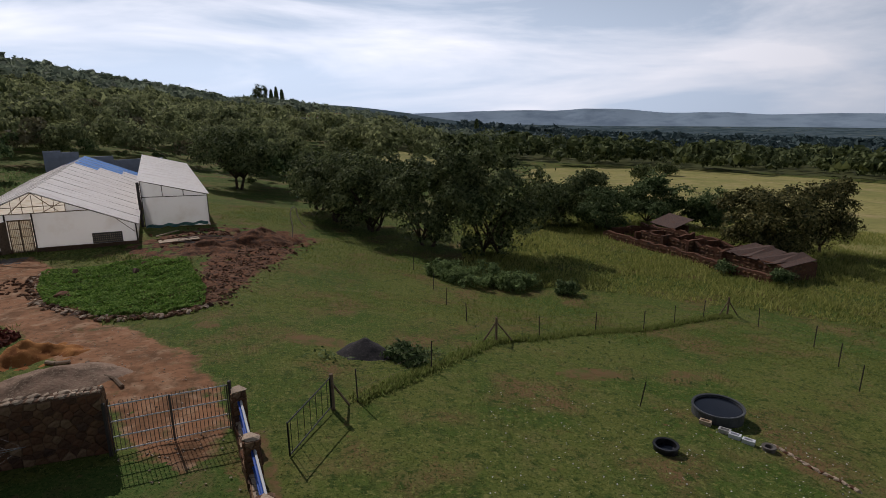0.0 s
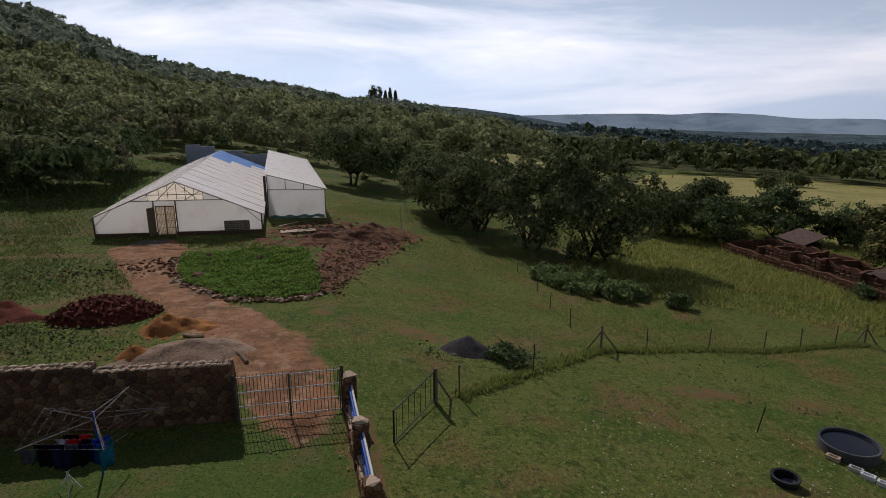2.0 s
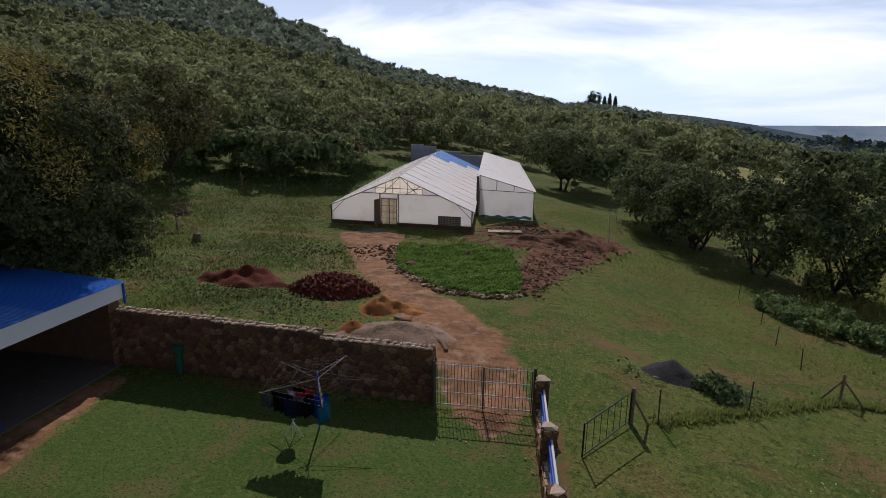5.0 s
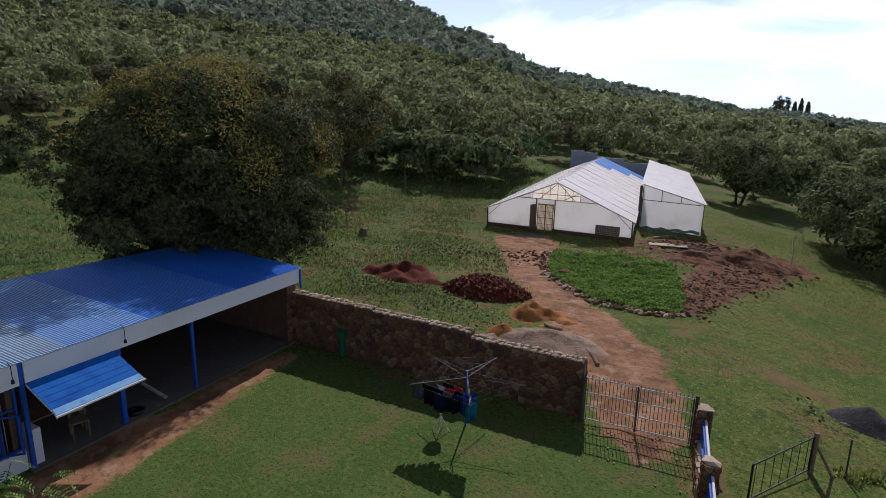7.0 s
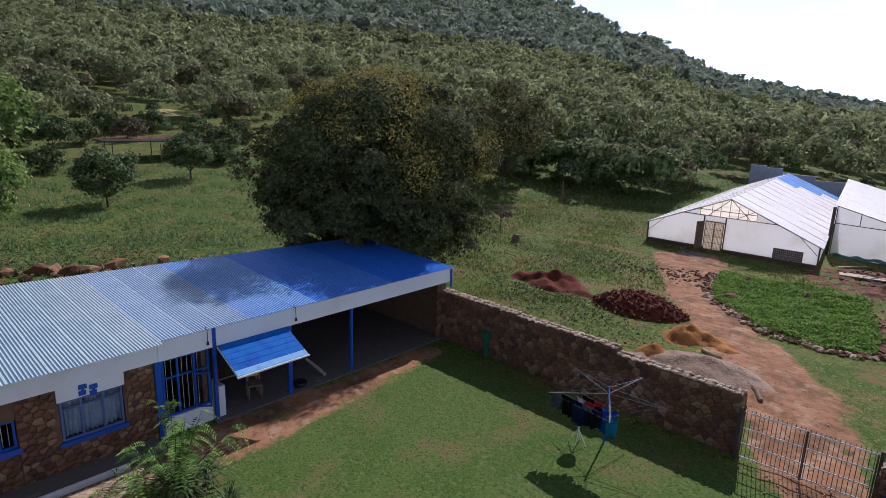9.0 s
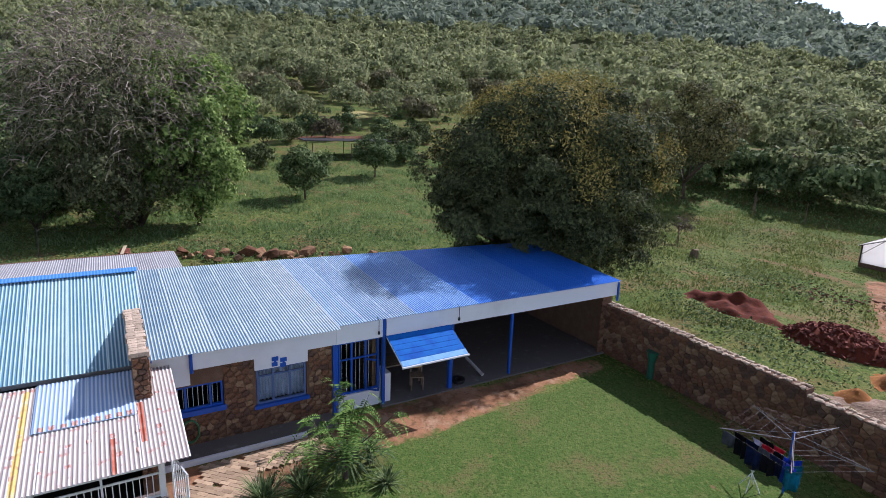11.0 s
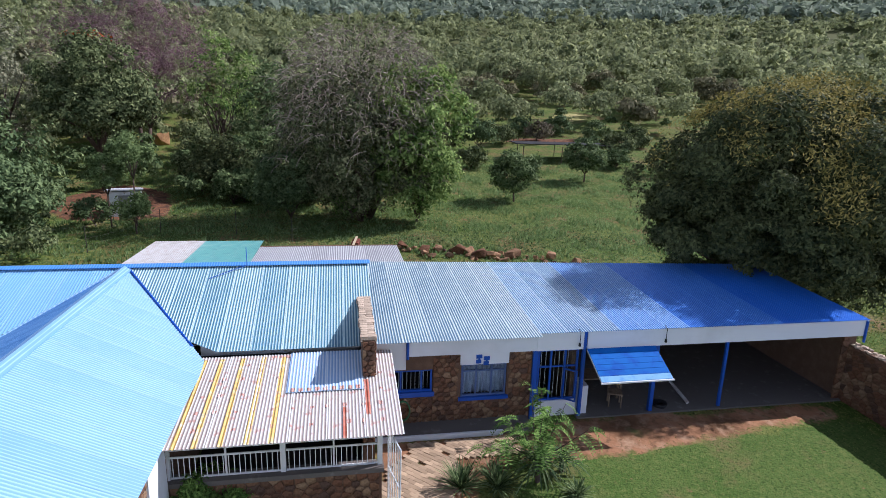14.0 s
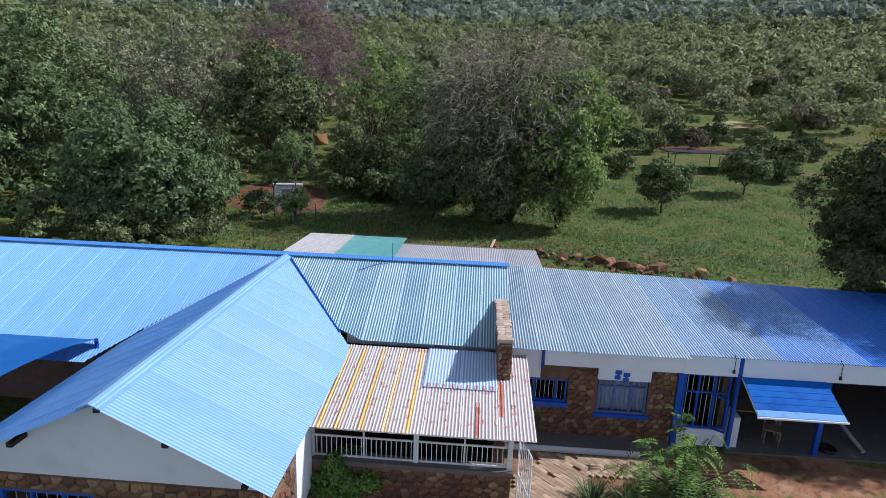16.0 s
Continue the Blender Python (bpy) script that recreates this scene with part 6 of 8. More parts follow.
for k in range(7):
    a_ = P0 - rd * 0.3 + rd * (k * 0.75) - rn * 0.2
    bm = bmesh.new()
    sag, out = 0.1 * math.sin(k * 2.1), 3.4 + 0.35 * math.sin(k * 1.7)
    q = [Vector((*(a_ - rn * 0.2 * math.sin(k * 2.9)), zz + 1.24 + sag)), Vector((*(a_ + rd * 0.74), zz + 1.22 - sag)), Vector((*(a_ + rd * 0.74 + rn * out), zz + 1.42 + sag)), Vector((*(a_ + rn * out), zz + 1.5 - sag))]
    prism(bm, q, (0, 0, 0.03), (0, 0, 0.02 * (k % 2)))
    part("roof_sheet", bm, IRON_RED, rs)
hut = thing("small_hut", 0, 0, 0, 0, "small hut with a tilted rusty iron roof", "hut")
H0 = RA + rd * 0.5 + rn * 5.5
hz = float(ground(*H0))
for sx, sy in ((0, 0), (2.6, 0), (2.6, 1.8), (0, 1.8)):
    p_ = H0 + rd * sx + rn * sy
    bm = bmesh.new()
    rod(bm, (p_.x, p_.y, hz - 0.3), (p_.x, p_.y, hz + 1.3), 0.06, 6)
    part("post", bm, WOOD, hut)
bm = bmesh.new()
prism(bm, [Vector((*(H0 - rd * 0.3 - rn * 0.3), hz + 1.25)), Vector((*(H0 + rd * 2.9 - rn * 0.3), hz + 1.15)), Vector((*(H0 + rd * 2.9 + rn * 2.1), hz + 1.85)), Vector((*(H0 - rd * 0.3 + rn * 2.1), hz + 1.95))], (0, 0, 0.05))
part("roof", bm, IRON_RED, hut, "rusty iron roof")
low_wall(hut, H0 + rn * 1.8, H0 + rd * 2.6 + rn * 1.8, 1.4, 0.2, seed=90)

# ---- behind the house: rocks, brick stack, white box, paving ----
rng = random.Random(8)
ORROCK = mat("orange_broken_rock", (0.36, 0.21, 0.115), 0.95, spots=[((0.16, 0.08, 0.045), 0.3, 0.45, 0.7)], bump=0.6, random_tint=0.3)
_orange = []
for me in _protos[:3]:
    m2 = me.copy()
    m2.materials[0] = ORROCK
    _orange.append(m2)
for k in range(46):
    t_ = k / 45
    x, y = -33.2 + rng.uniform(-0.9, 0.9), -9.0 + 11.0 * t_ + rng.uniform(-0.3, 0.3)
    big = rng.random() < 0.3
    ob = tagged(new("rock", rng.choice(_protos if rng.random() < 0.35 else _orange)), "broken orange-brown rock in the weeds behind the house", "rock", "rocks behind the house")
    s_ = rng.uniform(0.5, 0.9) if big else rng.uniform(0.2, 0.5)
    ob.matrix_world = pose(x, y, float(ground(x, y)) + 0.25 * s_, rng.uniform(-25, 25), rng.uniform(-25, 25), rng.uniform(0, 360)) @ Matrix.Diagonal((s_ * 1.2, s_, s_ * 0.8, 1))
bs = thing("brick_stack", -34.2, -11.8, 0, 12, "stack of red bricks topped by a plank", "brick stack")
for i in range(5):
    for j in range(4):
        for r_ in range(4):
            ob = new("brick", _rb[(i + j + r_) % 4])
            ob.parent = bs
            ob.matrix_local = pose(i * 0.235, j * 0.12, 0.05 + r_ * 0.085, 0, 0, rng.uniform(-3, 3))
part("plank", boxes((-0.3, 2.2, 0.1, 0.25, 0.42, 0.46)), mat("pale_plank", (0.5, 0.4, 0.26), 0.8), bs)
wb = thing("white_hutch", -38.1, -30.8, 0.08, 36, "white painted box hutch with a grey roof", "hutch")
part("hutch_body", boxes((-1.0, 1.0, -1.1, 1.1, 0, 1.85)), WHITE, wb)
bm = boxes((-1.15, 1.15, -1.25, 1.25, 1.85, 1.92))
for v in bm.verts:
    v.co.z += 0.09 * v.co.x
part("hutch_roof", bm, IRON_GREY, wb, "grey sheet-iron roof")
part("hutch_door", boxes((1.0, 1.03, -0.4, 0.35, 0.1, 1.6)), IRON_GREY, wb, "weathered grey door")
# herringbone paving before the patio
paving = tagged(thing("paving", 0, 0, 0, 0), "worn clay brick paving beside the patio", "paving")
paving["kind"] = "structure"
me = bpy.data.meshes.new("paver")
bm = bmesh.new()
box(bm, -0.113, 0.113, -0.056, 0.056, -0.04, 0.03)
bm.to_mesh(me)
bm.free()
me.materials.append(PAVE)
rng = random.Random(2)
earth("paving_bed", np.array([(HM @ Vector(c_)).to_2d() for c_ in ((10.9, 0.75, 0), (15.0, 0.75, 0), (15.0, 6.5, 0), (13.3, 6.6, 0), (12.9, 3.2, 0), (11.4, 1.9, 0))]), TRACK, 0.02, "sandy bed of the paving", res=0.12)
cnt = 0
for i in range(-24, 60):
    for j in range(-30, 40):
        a_, b_ = i * 0.235 + (0.118 if j % 2 else 0), j * 0.12
        s_, q_ = 11.0 + (a_ + b_) * 0.7071, 0.85 + (b_ - a_) * 0.7071 + 2.0
        if s_ < 11.1 or s_ > 14.9 or q_ < 0.9 or q_ > 5.6 or (q_ > 1.7 and s_ < 12.4 + 0.25 * q_) or cnt >= 298 or rng.random() < 0.06:
            continue
        ob = new("paver", me)
        ob.parent = paving
        p_ = HM @ Vector((s_, q_, 0.03))
        ob.matrix_local = pose(p_.x, p_.y, float(ground(p_.x, p_.y)) + 0.035 + rng.uniform(-0.006, 0.006), 0, 0, HRZ - 45 + rng.uniform(-2, 2))
        cnt += 1
# inside the carport
bar = thing("bar_table", *(HM @ Vector((7.9, -1.0, 0.05))), HRZ, "dark table with clutter under the awning", "table")
part("tabletop", boxes((-0.7, 0.7, -0.35, 0.35, 0.72, 0.76)), WOOD, bar)
for sx in (-0.62, 0.62):
    for sy in (-0.28, 0.28):
        part("leg", boxes((sx - 0.03, sx + 0.03, sy - 0.03, sy + 0.03, 0, 0.72)), WOOD, bar)
ch = thing("wooden_chair", *(HM @ Vector((7.55, -0.35, 0.05))), HRZ + 160, "yellow wooden chair inside the carport", "chair")
part("seat", boxes((-0.2, 0.2, -0.2, 0.2, 0.42, 0.46)), WOOD, ch)
part("backrest", boxes((-0.2, 0.2, 0.17, 0.2, 0.6, 0.9)), YELLOW, ch)
for sx in (-0.18, 0.18):
    part("leg", boxes((sx - 0.02, sx + 0.02, -0.2, -0.16, 0, 0.42)), WOOD, ch)
    part("leg", boxes((sx - 0.02, sx + 0.02, 0.16, 0.2, 0, 0.9)), WOOD, ch)
pk = thing("fallen_post", *(HM @ Vector((5.26, -0.5, 0.05))), HRZ + 90, "pale pole lying on the carport floor", "pole")
bm = bmesh.new()
rod(bm, (-0.55, 0, 0.28), (0.42, 0.04, 0.06), 0.055, 7)
part("pole", bm, WHITE_SHEET, pk)
ring_thing("rubber_tyre", *(HM @ Vector((6.15, -0.12, 0)))[:2], 0.2, 0.12, 0.1, "small black tyre on the carport floor", "tyre")
fr = thing("white_fridge", *(HM @ Vector((8.75, -0.25, 0.05))), HRZ, "small white cabinet behind the door post", "cabinet")
part("cabinet_body", boxes((-0.12, 0.2, -0.3, 0.28, 0, 0.9)), WHITE, fr)
gh_ = thing("hose_reel", *(HM @ Vector((14.15, 0.06, 0.55))), HRZ, "green garden hose coiled on the wall", "hose")
cu = bpy.data.curves.new("wall_hose", "CURVE")
cu.dimensions, cu.bevel_depth = "3D", 0.018
spn = cu.splines.new("POLY")
pts = [(0.2 * math.cos(a_ * 0.4), 0.03 + 0.0006 * a_, 0.3 * math.sin(a_ * 0.4)) for a_ in range(80)]
spn.points.add(len(pts) - 1)
for p_, c_ in zip(spn.points, pts):
    p_.co = (*c_, 1)
cu.materials.append(mat("green_hose", (0.04, 0.16, 0.06), 0.5))
new("hose_coil", cu).parent = gh_

# stones on the house walls
stone_face(wall_f, 10.44, 13.3, 0.0, 2.2, 0.0, ((11.1, 12.55, 0.7, 2.25),), 0.2, 1)
stone_face(wall_f, 13.3, 14.95, 0.0, 1.8, 0.0, ((13.25, 14.55, 0.9, 1.8),), 0.2, 2)
stone_face(fin, 15.0, 15.3, 0.4, 3.3, 1.5, (), 0.17, 3, 0.08)
stone_face(fin, -1.5, 1.5, 2.3, 3.3, 15.0, (), 0.19, 4, 0.06, "y")
stone_face(fin, -1.5, 1.5, 3.26, 3.42, 15.08, (), 0.15, 5, 0.2, "y", PALE_STONE)
stone_face(fin, -1.5, 1.5, 3.26, 3.42, 15.24, (), 0.15, 6, 0.2, "y", PALE_STONE)
stone_face(wall_p, 15.0, 19.4, 0.0, 0.92, 3.25, (), 0.23, 7)
stone_face(wall_g, 19.45, 24.75, 0.0, 2.28, 6.1, ((20.15, 21.95, 0.85, 2.0), (22.45, 24.35, 0.85, 2.0)), 0.24, 8)
stone_face(wall_g, 3.3, 6.1, 0.0, 2.3, 19.45, ((3.3, 4.45, 0.3, 2.5),), 0.22, 9, 0.08, "y")
stone_face(house, 0.0, 0.25, 0.0, 2.2, 0.1, (), 0.25, 10)

# odd things about the yard
gs = thing("green_water_stand", -16.4, 10.2, 0, 0, "dark green plastic water stand against the stone wall", "water stand")
GREENP = mat("dark_green_plastic", (0.015, 0.11, 0.06), 0.5, spots=[((0.03, 0.07, 0.04), 0.2, 0.5, 0.7)])
for nm, z0, z1, r0, r1 in (("column", -0.05, 0.72, 0.11, 0.12), ("basin", 0.72, 0.95, 0.15, 0.2), ("rim", 0.95, 0.98, 0.215, 0.215)):
    bm = bmesh.new()
    rod(bm, (0, 0, z0), (0, 0, z1), r0, 14, r1)
    part(nm, bm, GREENP, gs)
stump = thing("tree_stump", -32.9, 22.95, float(ground(-32.9, 22.95)), 0, "short dark stump of a felled tree in the grass", "tree stump")
bm = bmesh.new()
rod(bm, (0, 0, -0.1), (0.05, 0.02, 0.55), 0.3, 11, 0.24)
for v in bm.verts:
    v.co.x += 0.04 * math.sin(7 * v.co.y + 3 * v.co.z)
    v.co.z += 0.05 * math.sin(9 * v.co.x)
part("stump_wood", bm, WOOD, stump)
bp = thing("bent_pipe", -11.73, 42.9, float(ground(-11.73, 42.9)), 25, "pale bent plastic pipe standing at the edge of the grove", "pipe")
cu = bpy.data.curves.new("pipe", "CURVE")
cu.dimensions, cu.bevel_depth = "3D", 0.035
spn = cu.splines.new("POLY")
pts = [(0.0, 0, -0.1), (0.25, 0, 0.35), (0.3, 0, 1.2), (0.2, 0, 2.0), (0.3, 0, 2.45), (0.5, 0, 2.6), (0.7, 0.05, 2.45), (0.75, 0.1, 1.9), (1.0, 0.15, 1.3), (1.35, 0.2, 0.9)]
spn.points.add(len(pts) - 1)
for p_, c_ in zip(spn.points, pts):
    p_.co = (*c_, 1)
cu.materials.append(mat("pale_pipe", (0.42, 0.37, 0.31), 0.7))
new("pipe_run", cu).parent = bp

# ---- foliage ----
def quick_mesh(name, verts, nper, material, parent=None):
    """A mesh of loose polygons with nper corners each, straight from an array."""
    verts = np.ascontiguousarray(verts.reshape(-1, 3), dtype=np.float32)
    n = len(verts) // nper
    me = bpy.data.meshes.new(name)
    me.vertices.add(n * nper)
    me.vertices.foreach_set("co", verts.ravel())
    me.loops.add(n * nper)
    me.loops.foreach_set("vertex_index", np.arange(n * nper, dtype=np.int32))
    me.polygons.add(n)
    me.polygons.foreach_set("loop_start", np.arange(0, n * nper, nper, dtype=np.int32))
    me.update(calc_edges=True)
    me.materials.append(material)
    ob = new(name, me)
    if parent is not None:
        ob.parent = parent
    return ob


def unit(v):
    return v / (np.linalg.norm(v, axis=-1, keepdims=True) + 1e-9)


def leaf_quads(pos, nrm, size, rg, slim=0.6, jitter=0.5, droop=0.0):
    """Pointed leaf sprays at pos that face about nrm."""
    n = unit(nrm + rg.normal(0, jitter, pos.shape))
    a = rg.normal(0, 1, pos.shape)
    a[:, 2] -= droop
    t = unit(a - n * (a * n).sum(1, keepdims=True))
    b = np.cross(n, t)
    s = (size * rg.uniform(0.6, 1.35, len(pos)))[:, None]
    return np.stack([pos - t * s, pos + b * s * slim, pos + t * s, pos - b * s * slim], 1)


def crown(rg, cx, cy, cz, rx, ry, rz, lumps, per, size, flat=0.95, fill=0.15, lump=0.27, droop=0.0, slim=0.6):
    """Leaf sprays on an uneven group of lumps inside an ellipsoid."""
    d = unit(rg.normal(0, 1, (lumps, 3)))
    d[:, 2] = np.where(d[:, 2] < -flat, -d[:, 2], d[:, 2])
    r = rg.uniform(0.4, 0.95, lumps) ** 0.8
    th, ph = np.arctan2(d[:, 1], d[:, 0]), rg.uniform(0, 6.28, 3)
    r = r * (1 + 0.16 * np.sin(2 * th + ph[0]) + 0.12 * np.sin(3 * th + ph[1] + 2 * d[:, 2]) + 0.1 * np.sin(5 * d[:, 2] + ph[2]))
    r = np.minimum(r, 0.88)
    c = d * r[:, None]
    lr = lump * rg.uniform(0.5, 1.35, lumps)
    twigs = max(6, per // 13)
    k = np.repeat(np.arange(lumps), twigs)
    e = unit(rg.normal(0, 1, (lumps * twigs, 3)))
    e[:, 2] = np.where((e[:, 2] < -0.3) & (rg.uniform(0, 1, len(e)) < 0.6), -e[:, 2], e[:, 2])
    rad = lr[k] * rg.uniform(0.45, 1.1, len(k)) ** 0.5
    p = c[k] + e * rad[:, None]
    p[:, 2] -= droop * np.maximum(0, np.hypot(p[:, 0], p[:, 1]) - 0.4)
    sc = np.array([rx, ry, rz])
    nrm = unit(e * 0.8 + unit(p) * 0.6 + np.array([0, 0, 0.25]))
    # leaves gather at the ends of twigs
    t = np.repeat(np.arange(len(p)), max(1, round(per / twigs)))
    spread = size * rg.uniform(0.7, 1.9, len(p))[t]
    q = p[t] * sc + np.array([cx, cy, cz]) + rg.normal(0, 1, (len(t), 3)) * spread[:, None] * np.array([1, 1, 0.7])
    return leaf_quads(q, nrm[t], size, rg, slim * 1.5, 0.45, droop)[:, :3]


BARK = mat("grey_brown_bark", (0.11, 0.08, 0.06), 0.95, spots=[((0.06, 0.045, 0.035), 0.15, 0.45, 0.7)], bump=0.8, bump_scale=20)
LEAF_DARK = leaf_mat("dark_olive_leaf", (0.042, 0.062, 0.023), (0.245, 0.28, 0.118))
LEAF_BIG = leaf_mat("olive_leaf_with_yellow_tips", (0.036, 0.048, 0.018), (0.25, 0.225, 0.085))
LEAF_GREEN = leaf_mat("fresh_green_leaf", (0.05, 0.115, 0.02), (0.22, 0.34, 0.08))
LEAF_FRESH = leaf_mat("light_green_leaf", (0.075, 0.14, 0.03), (0.36, 0.46, 0.14), 0.3)
LEAF_BED = leaf_mat("bright_bed_leaf", (0.1, 0.2, 0.03), (0.3, 0.44, 0.1), 0.35)
LEAF_GREY = leaf_mat("grey_green_leaf", (0.052, 0.085, 0.034), (0.18, 0.24, 0.1))
LEAF_MID = leaf_mat("mid_green_leaf", (0.046, 0.08, 0.028), (0.22, 0.28, 0.115))
LEAF_DRY = leaf_mat("dry_brown_foliage", (0.1, 0.085, 0.055), (0.2, 0.17, 0.11))
LEAF_TWIG = leaf_mat("grey_dead_twigs", (0.17, 0.135, 0.105), (0.4, 0.33, 0.26), 0.05)
LEAF_WEEP = leaf_mat("thin_olive_foliage", (0.055, 0.07, 0.03), (0.24, 0.245, 0.12))
LEAF_PURPLE = leaf_mat("bare_purple_twigs", (0.15, 0.085, 0.09), (0.28, 0.18, 0.18))
LEAF_PALE = leaf_mat("pale_grey_olive_leaf", (0.12, 0.125, 0.075), (0.36, 0.35, 0.22))
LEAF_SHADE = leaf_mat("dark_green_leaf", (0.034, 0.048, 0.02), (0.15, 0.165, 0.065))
LEAF_WEED = leaf_mat("broad_weed_leaf", (0.105, 0.155, 0.055), (0.3, 0.39, 0.16), 0.5)
LEAF_RED = leaf_mat("red_flower", (0.35, 0.06, 0.02), (0.45, 0.12, 0.03))
LEAF_THORN = leaf_mat("grey_brown_thorn_leaf", (0.11, 0.105, 0.055), (0.29, 0.26, 0.14))
BUSH = leaf_mat("hillside_bush", (0.13, 0.155, 0.074), (0.4, 0.425, 0.205), 0.5)
# hillside_bush in a darker tone, for the nearest trees
NEARBUSH = leaf_mat("near_hillside_bush", (0.09, 0.115, 0.05), (0.33, 0.36, 0.165), 0.45)
# valley woods: the blue of far haze is mixed into the leaf
FARVALLEY = leaf_mat("hazy_valley_leaf", (0.05, 0.085, 0.09), (0.12, 0.165, 0.16))
# bluer leaf than hillside_bush, with the haze of distance put in
FARBUSH = leaf_mat("hazy_hillside_bush", (0.125, 0.16, 0.115), (0.34, 0.39, 0.27), 0.4)
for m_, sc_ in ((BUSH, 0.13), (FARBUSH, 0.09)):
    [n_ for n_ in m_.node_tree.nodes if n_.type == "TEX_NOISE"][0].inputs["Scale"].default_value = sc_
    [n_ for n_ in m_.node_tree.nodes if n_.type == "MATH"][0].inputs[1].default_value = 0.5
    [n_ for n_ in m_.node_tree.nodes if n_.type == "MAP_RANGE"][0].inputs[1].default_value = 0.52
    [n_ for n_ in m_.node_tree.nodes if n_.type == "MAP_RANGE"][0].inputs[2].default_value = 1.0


def tree(name, x, y, h, w, leaf, label, lumps=26, per=160, size=0.2, bare=0.22, seed=1, trunk=0.14, stems=1, extra=None, droop=0.0, slim=0.6, base=None, lump=0.27):
    """A tree: tapered trunk, limbs and a crown of many leaf sprays."""
    rg = np.random.RandomState(seed)
    z0 = float(ground(x, y))
    tr = thing(name, x, y, z0, 0, label, "tree" if h > 2.2 else "bush")
    cb = h * bare
    rz = (h - cb) / 2
    bm = bmesh.new()
    fork = Vector((rg.uniform(-0.1, 0.1), rg.uniform(-0.1, 0.1), cb * 0.8 + 0.15))
    for s in range(stems):
        off = Vector((0.3 * math.cos(s * 2.4), 0.3 * math.sin(s * 2.4), 0)) * (stems > 1)
        rod(bm, off + Vector((0, 0, -0.3)), fork + off * 2.2, trunk, 8, trunk * 0.75)
        for k in range(6):
            a = k * 1.05 + s + rg.uniform(-0.3, 0.3)
            tip = Vector((w * 0.3 * math.cos(a), w * 0.3 * math.sin(a), cb + rz * rg.uniform(0.5, 1.25)))
            mid = fork.lerp(tip, 0.5) + Vector((0, 0, 0.12 * h * 0.5)) + off
            rod(bm, fork + off * 2.2, mid, trunk * 0.55, 6, trunk * 0.38)
            rod(bm, mid, tip, trunk * 0.38, 5, trunk * 0.12)
    part("trunk", bm, BARK, tr, smooth=True)
    if per > 100 and name != "shade_tree":
        lumps, per, size = int(lumps * 1.35), int(per * 1.3), size * 0.87
    q = crown(rg, 0, 0, cb + rz, w / 2, w / 2, rz, lumps, per, size, droop=droop, slim=slim, lump=lump)
    quick_mesh("crown", q, 3, leaf, tr)
    if extra:
        for mat_, fn in extra:
            q = fn(rg, w, h, cb, rz)
            quick_mesh("twig_layer", q, q.shape[1], mat_, tr)
    return tr


def hanging_boughs(rg, w, h, cb, rz):
    return crown(rg, 0.0, 0.0, cb + rz * 0.62, w * 0.46, w * 0.46, rz * 0.6, 30, 560, 0.14, lump=0.27)


def low_boughs(rg, w, h, cb, rz):
    return crown(rg, 0.2, 0.0, cb + rz * 0.72, w * 0.43, w * 0.43, rz * 0.66, 44, 900, 0.1, lump=0.22)


def dead_twigs(rg, w, h, cb, rz):
    """Long drooping bare twigs over the crown, each of three bent pieces."""
    n = 2000
    a, r = rg.uniform(0, 6.28, n), np.sqrt(rg.uniform(0.05, 1, n)) * w * 0.47
    top = cb + 2 * rz * (0.52 + 0.5 * np.sqrt(np.maximum(0, 1 - (r / (w * 0.5)) ** 2)))
    p = np.column_stack([r * np.cos(a), r * np.sin(a), top - rg.uniform(-0.1, 0.75, n) * rz])
    d = unit(np.column_stack([np.cos(a), np.sin(a), np.zeros(n)]) * rg.uniform(0.2, 1, n)[:, None] + rg.normal(0, 0.35, (n, 3)) + np.array([0, 0, 0.3]))
    out = []
    for step in range(4):
        ln = rg.uniform(0.25, 0.55, n)[:, None]
        q = p + d * ln
        side = unit(np.cross(d, rg.normal(0, 1, (n, 3)))) * (0.029 - 0.005 * step)
        out.append(np.stack([p - side, p + side, q + side * 0.8, q - side * 0.8], 1))
        p, d = q, unit(d + np.array([0, 0, -0.5]) + rg.normal(0, 0.25, (n, 3)))
    return np.concatenate(out)


def red_tips(rg, w, h, cb, rz):
    n = 80
    a, r = rg.uniform(0, 6.28, n), np.sqrt(rg.uniform(0, 1, n)) * w * 0.22
    return leaf_quads(np.column_stack([r * np.cos(a), r * np.sin(a), np.full(n, cb + 2 * rz * 0.99)]) + rg.normal(0, 0.12, (n, 3)), np.tile([0, 0, 1.0], (n, 1)), 0.13, rg)


def yellow_tips(rg, w, h, cb, rz):
    n = 40000
    e = unit(rg.normal(0, 1, (n, 3)))
    e[:, 2] = np.abs(e[:, 2])
    clump = np.sin(7 * e[:, 0] + 1) * np.cos(6 * e[:, 1]) + 0.6 * np.sin(13 * e[:, 0] + 9 * e[:, 2]) * np.sin(11 * e[:, 1] + 2)
    # sunlight put in as gold: denser on top and the +y side
    e = e[clump * 0.7 + 1.5 * e[:, 2] + 0.55 * e[:, 1] + rg.normal(0, 0.25, n) > 0.95]
    n = len(e)
    bulge = 0.93 + 0.09 * np.sin(6 * e[:, 0] + 2) * np.sin(5 * e[:, 1]) + 0.05 * np.sin(15 * e[:, 0]) * np.sin(14 * e[:, 1] + 9 * e[:, 2])
    return leaf_quads(e * bulge[:, None] * np.array([w * 0.5, w * 0.5, rz]) + np.array([0, 0, cb + rz]) + rg.normal(0, 0.16, (n, 3)), unit(e + rg.normal(0, 0.35, e.shape)), 0.085, rg)[:, :3]


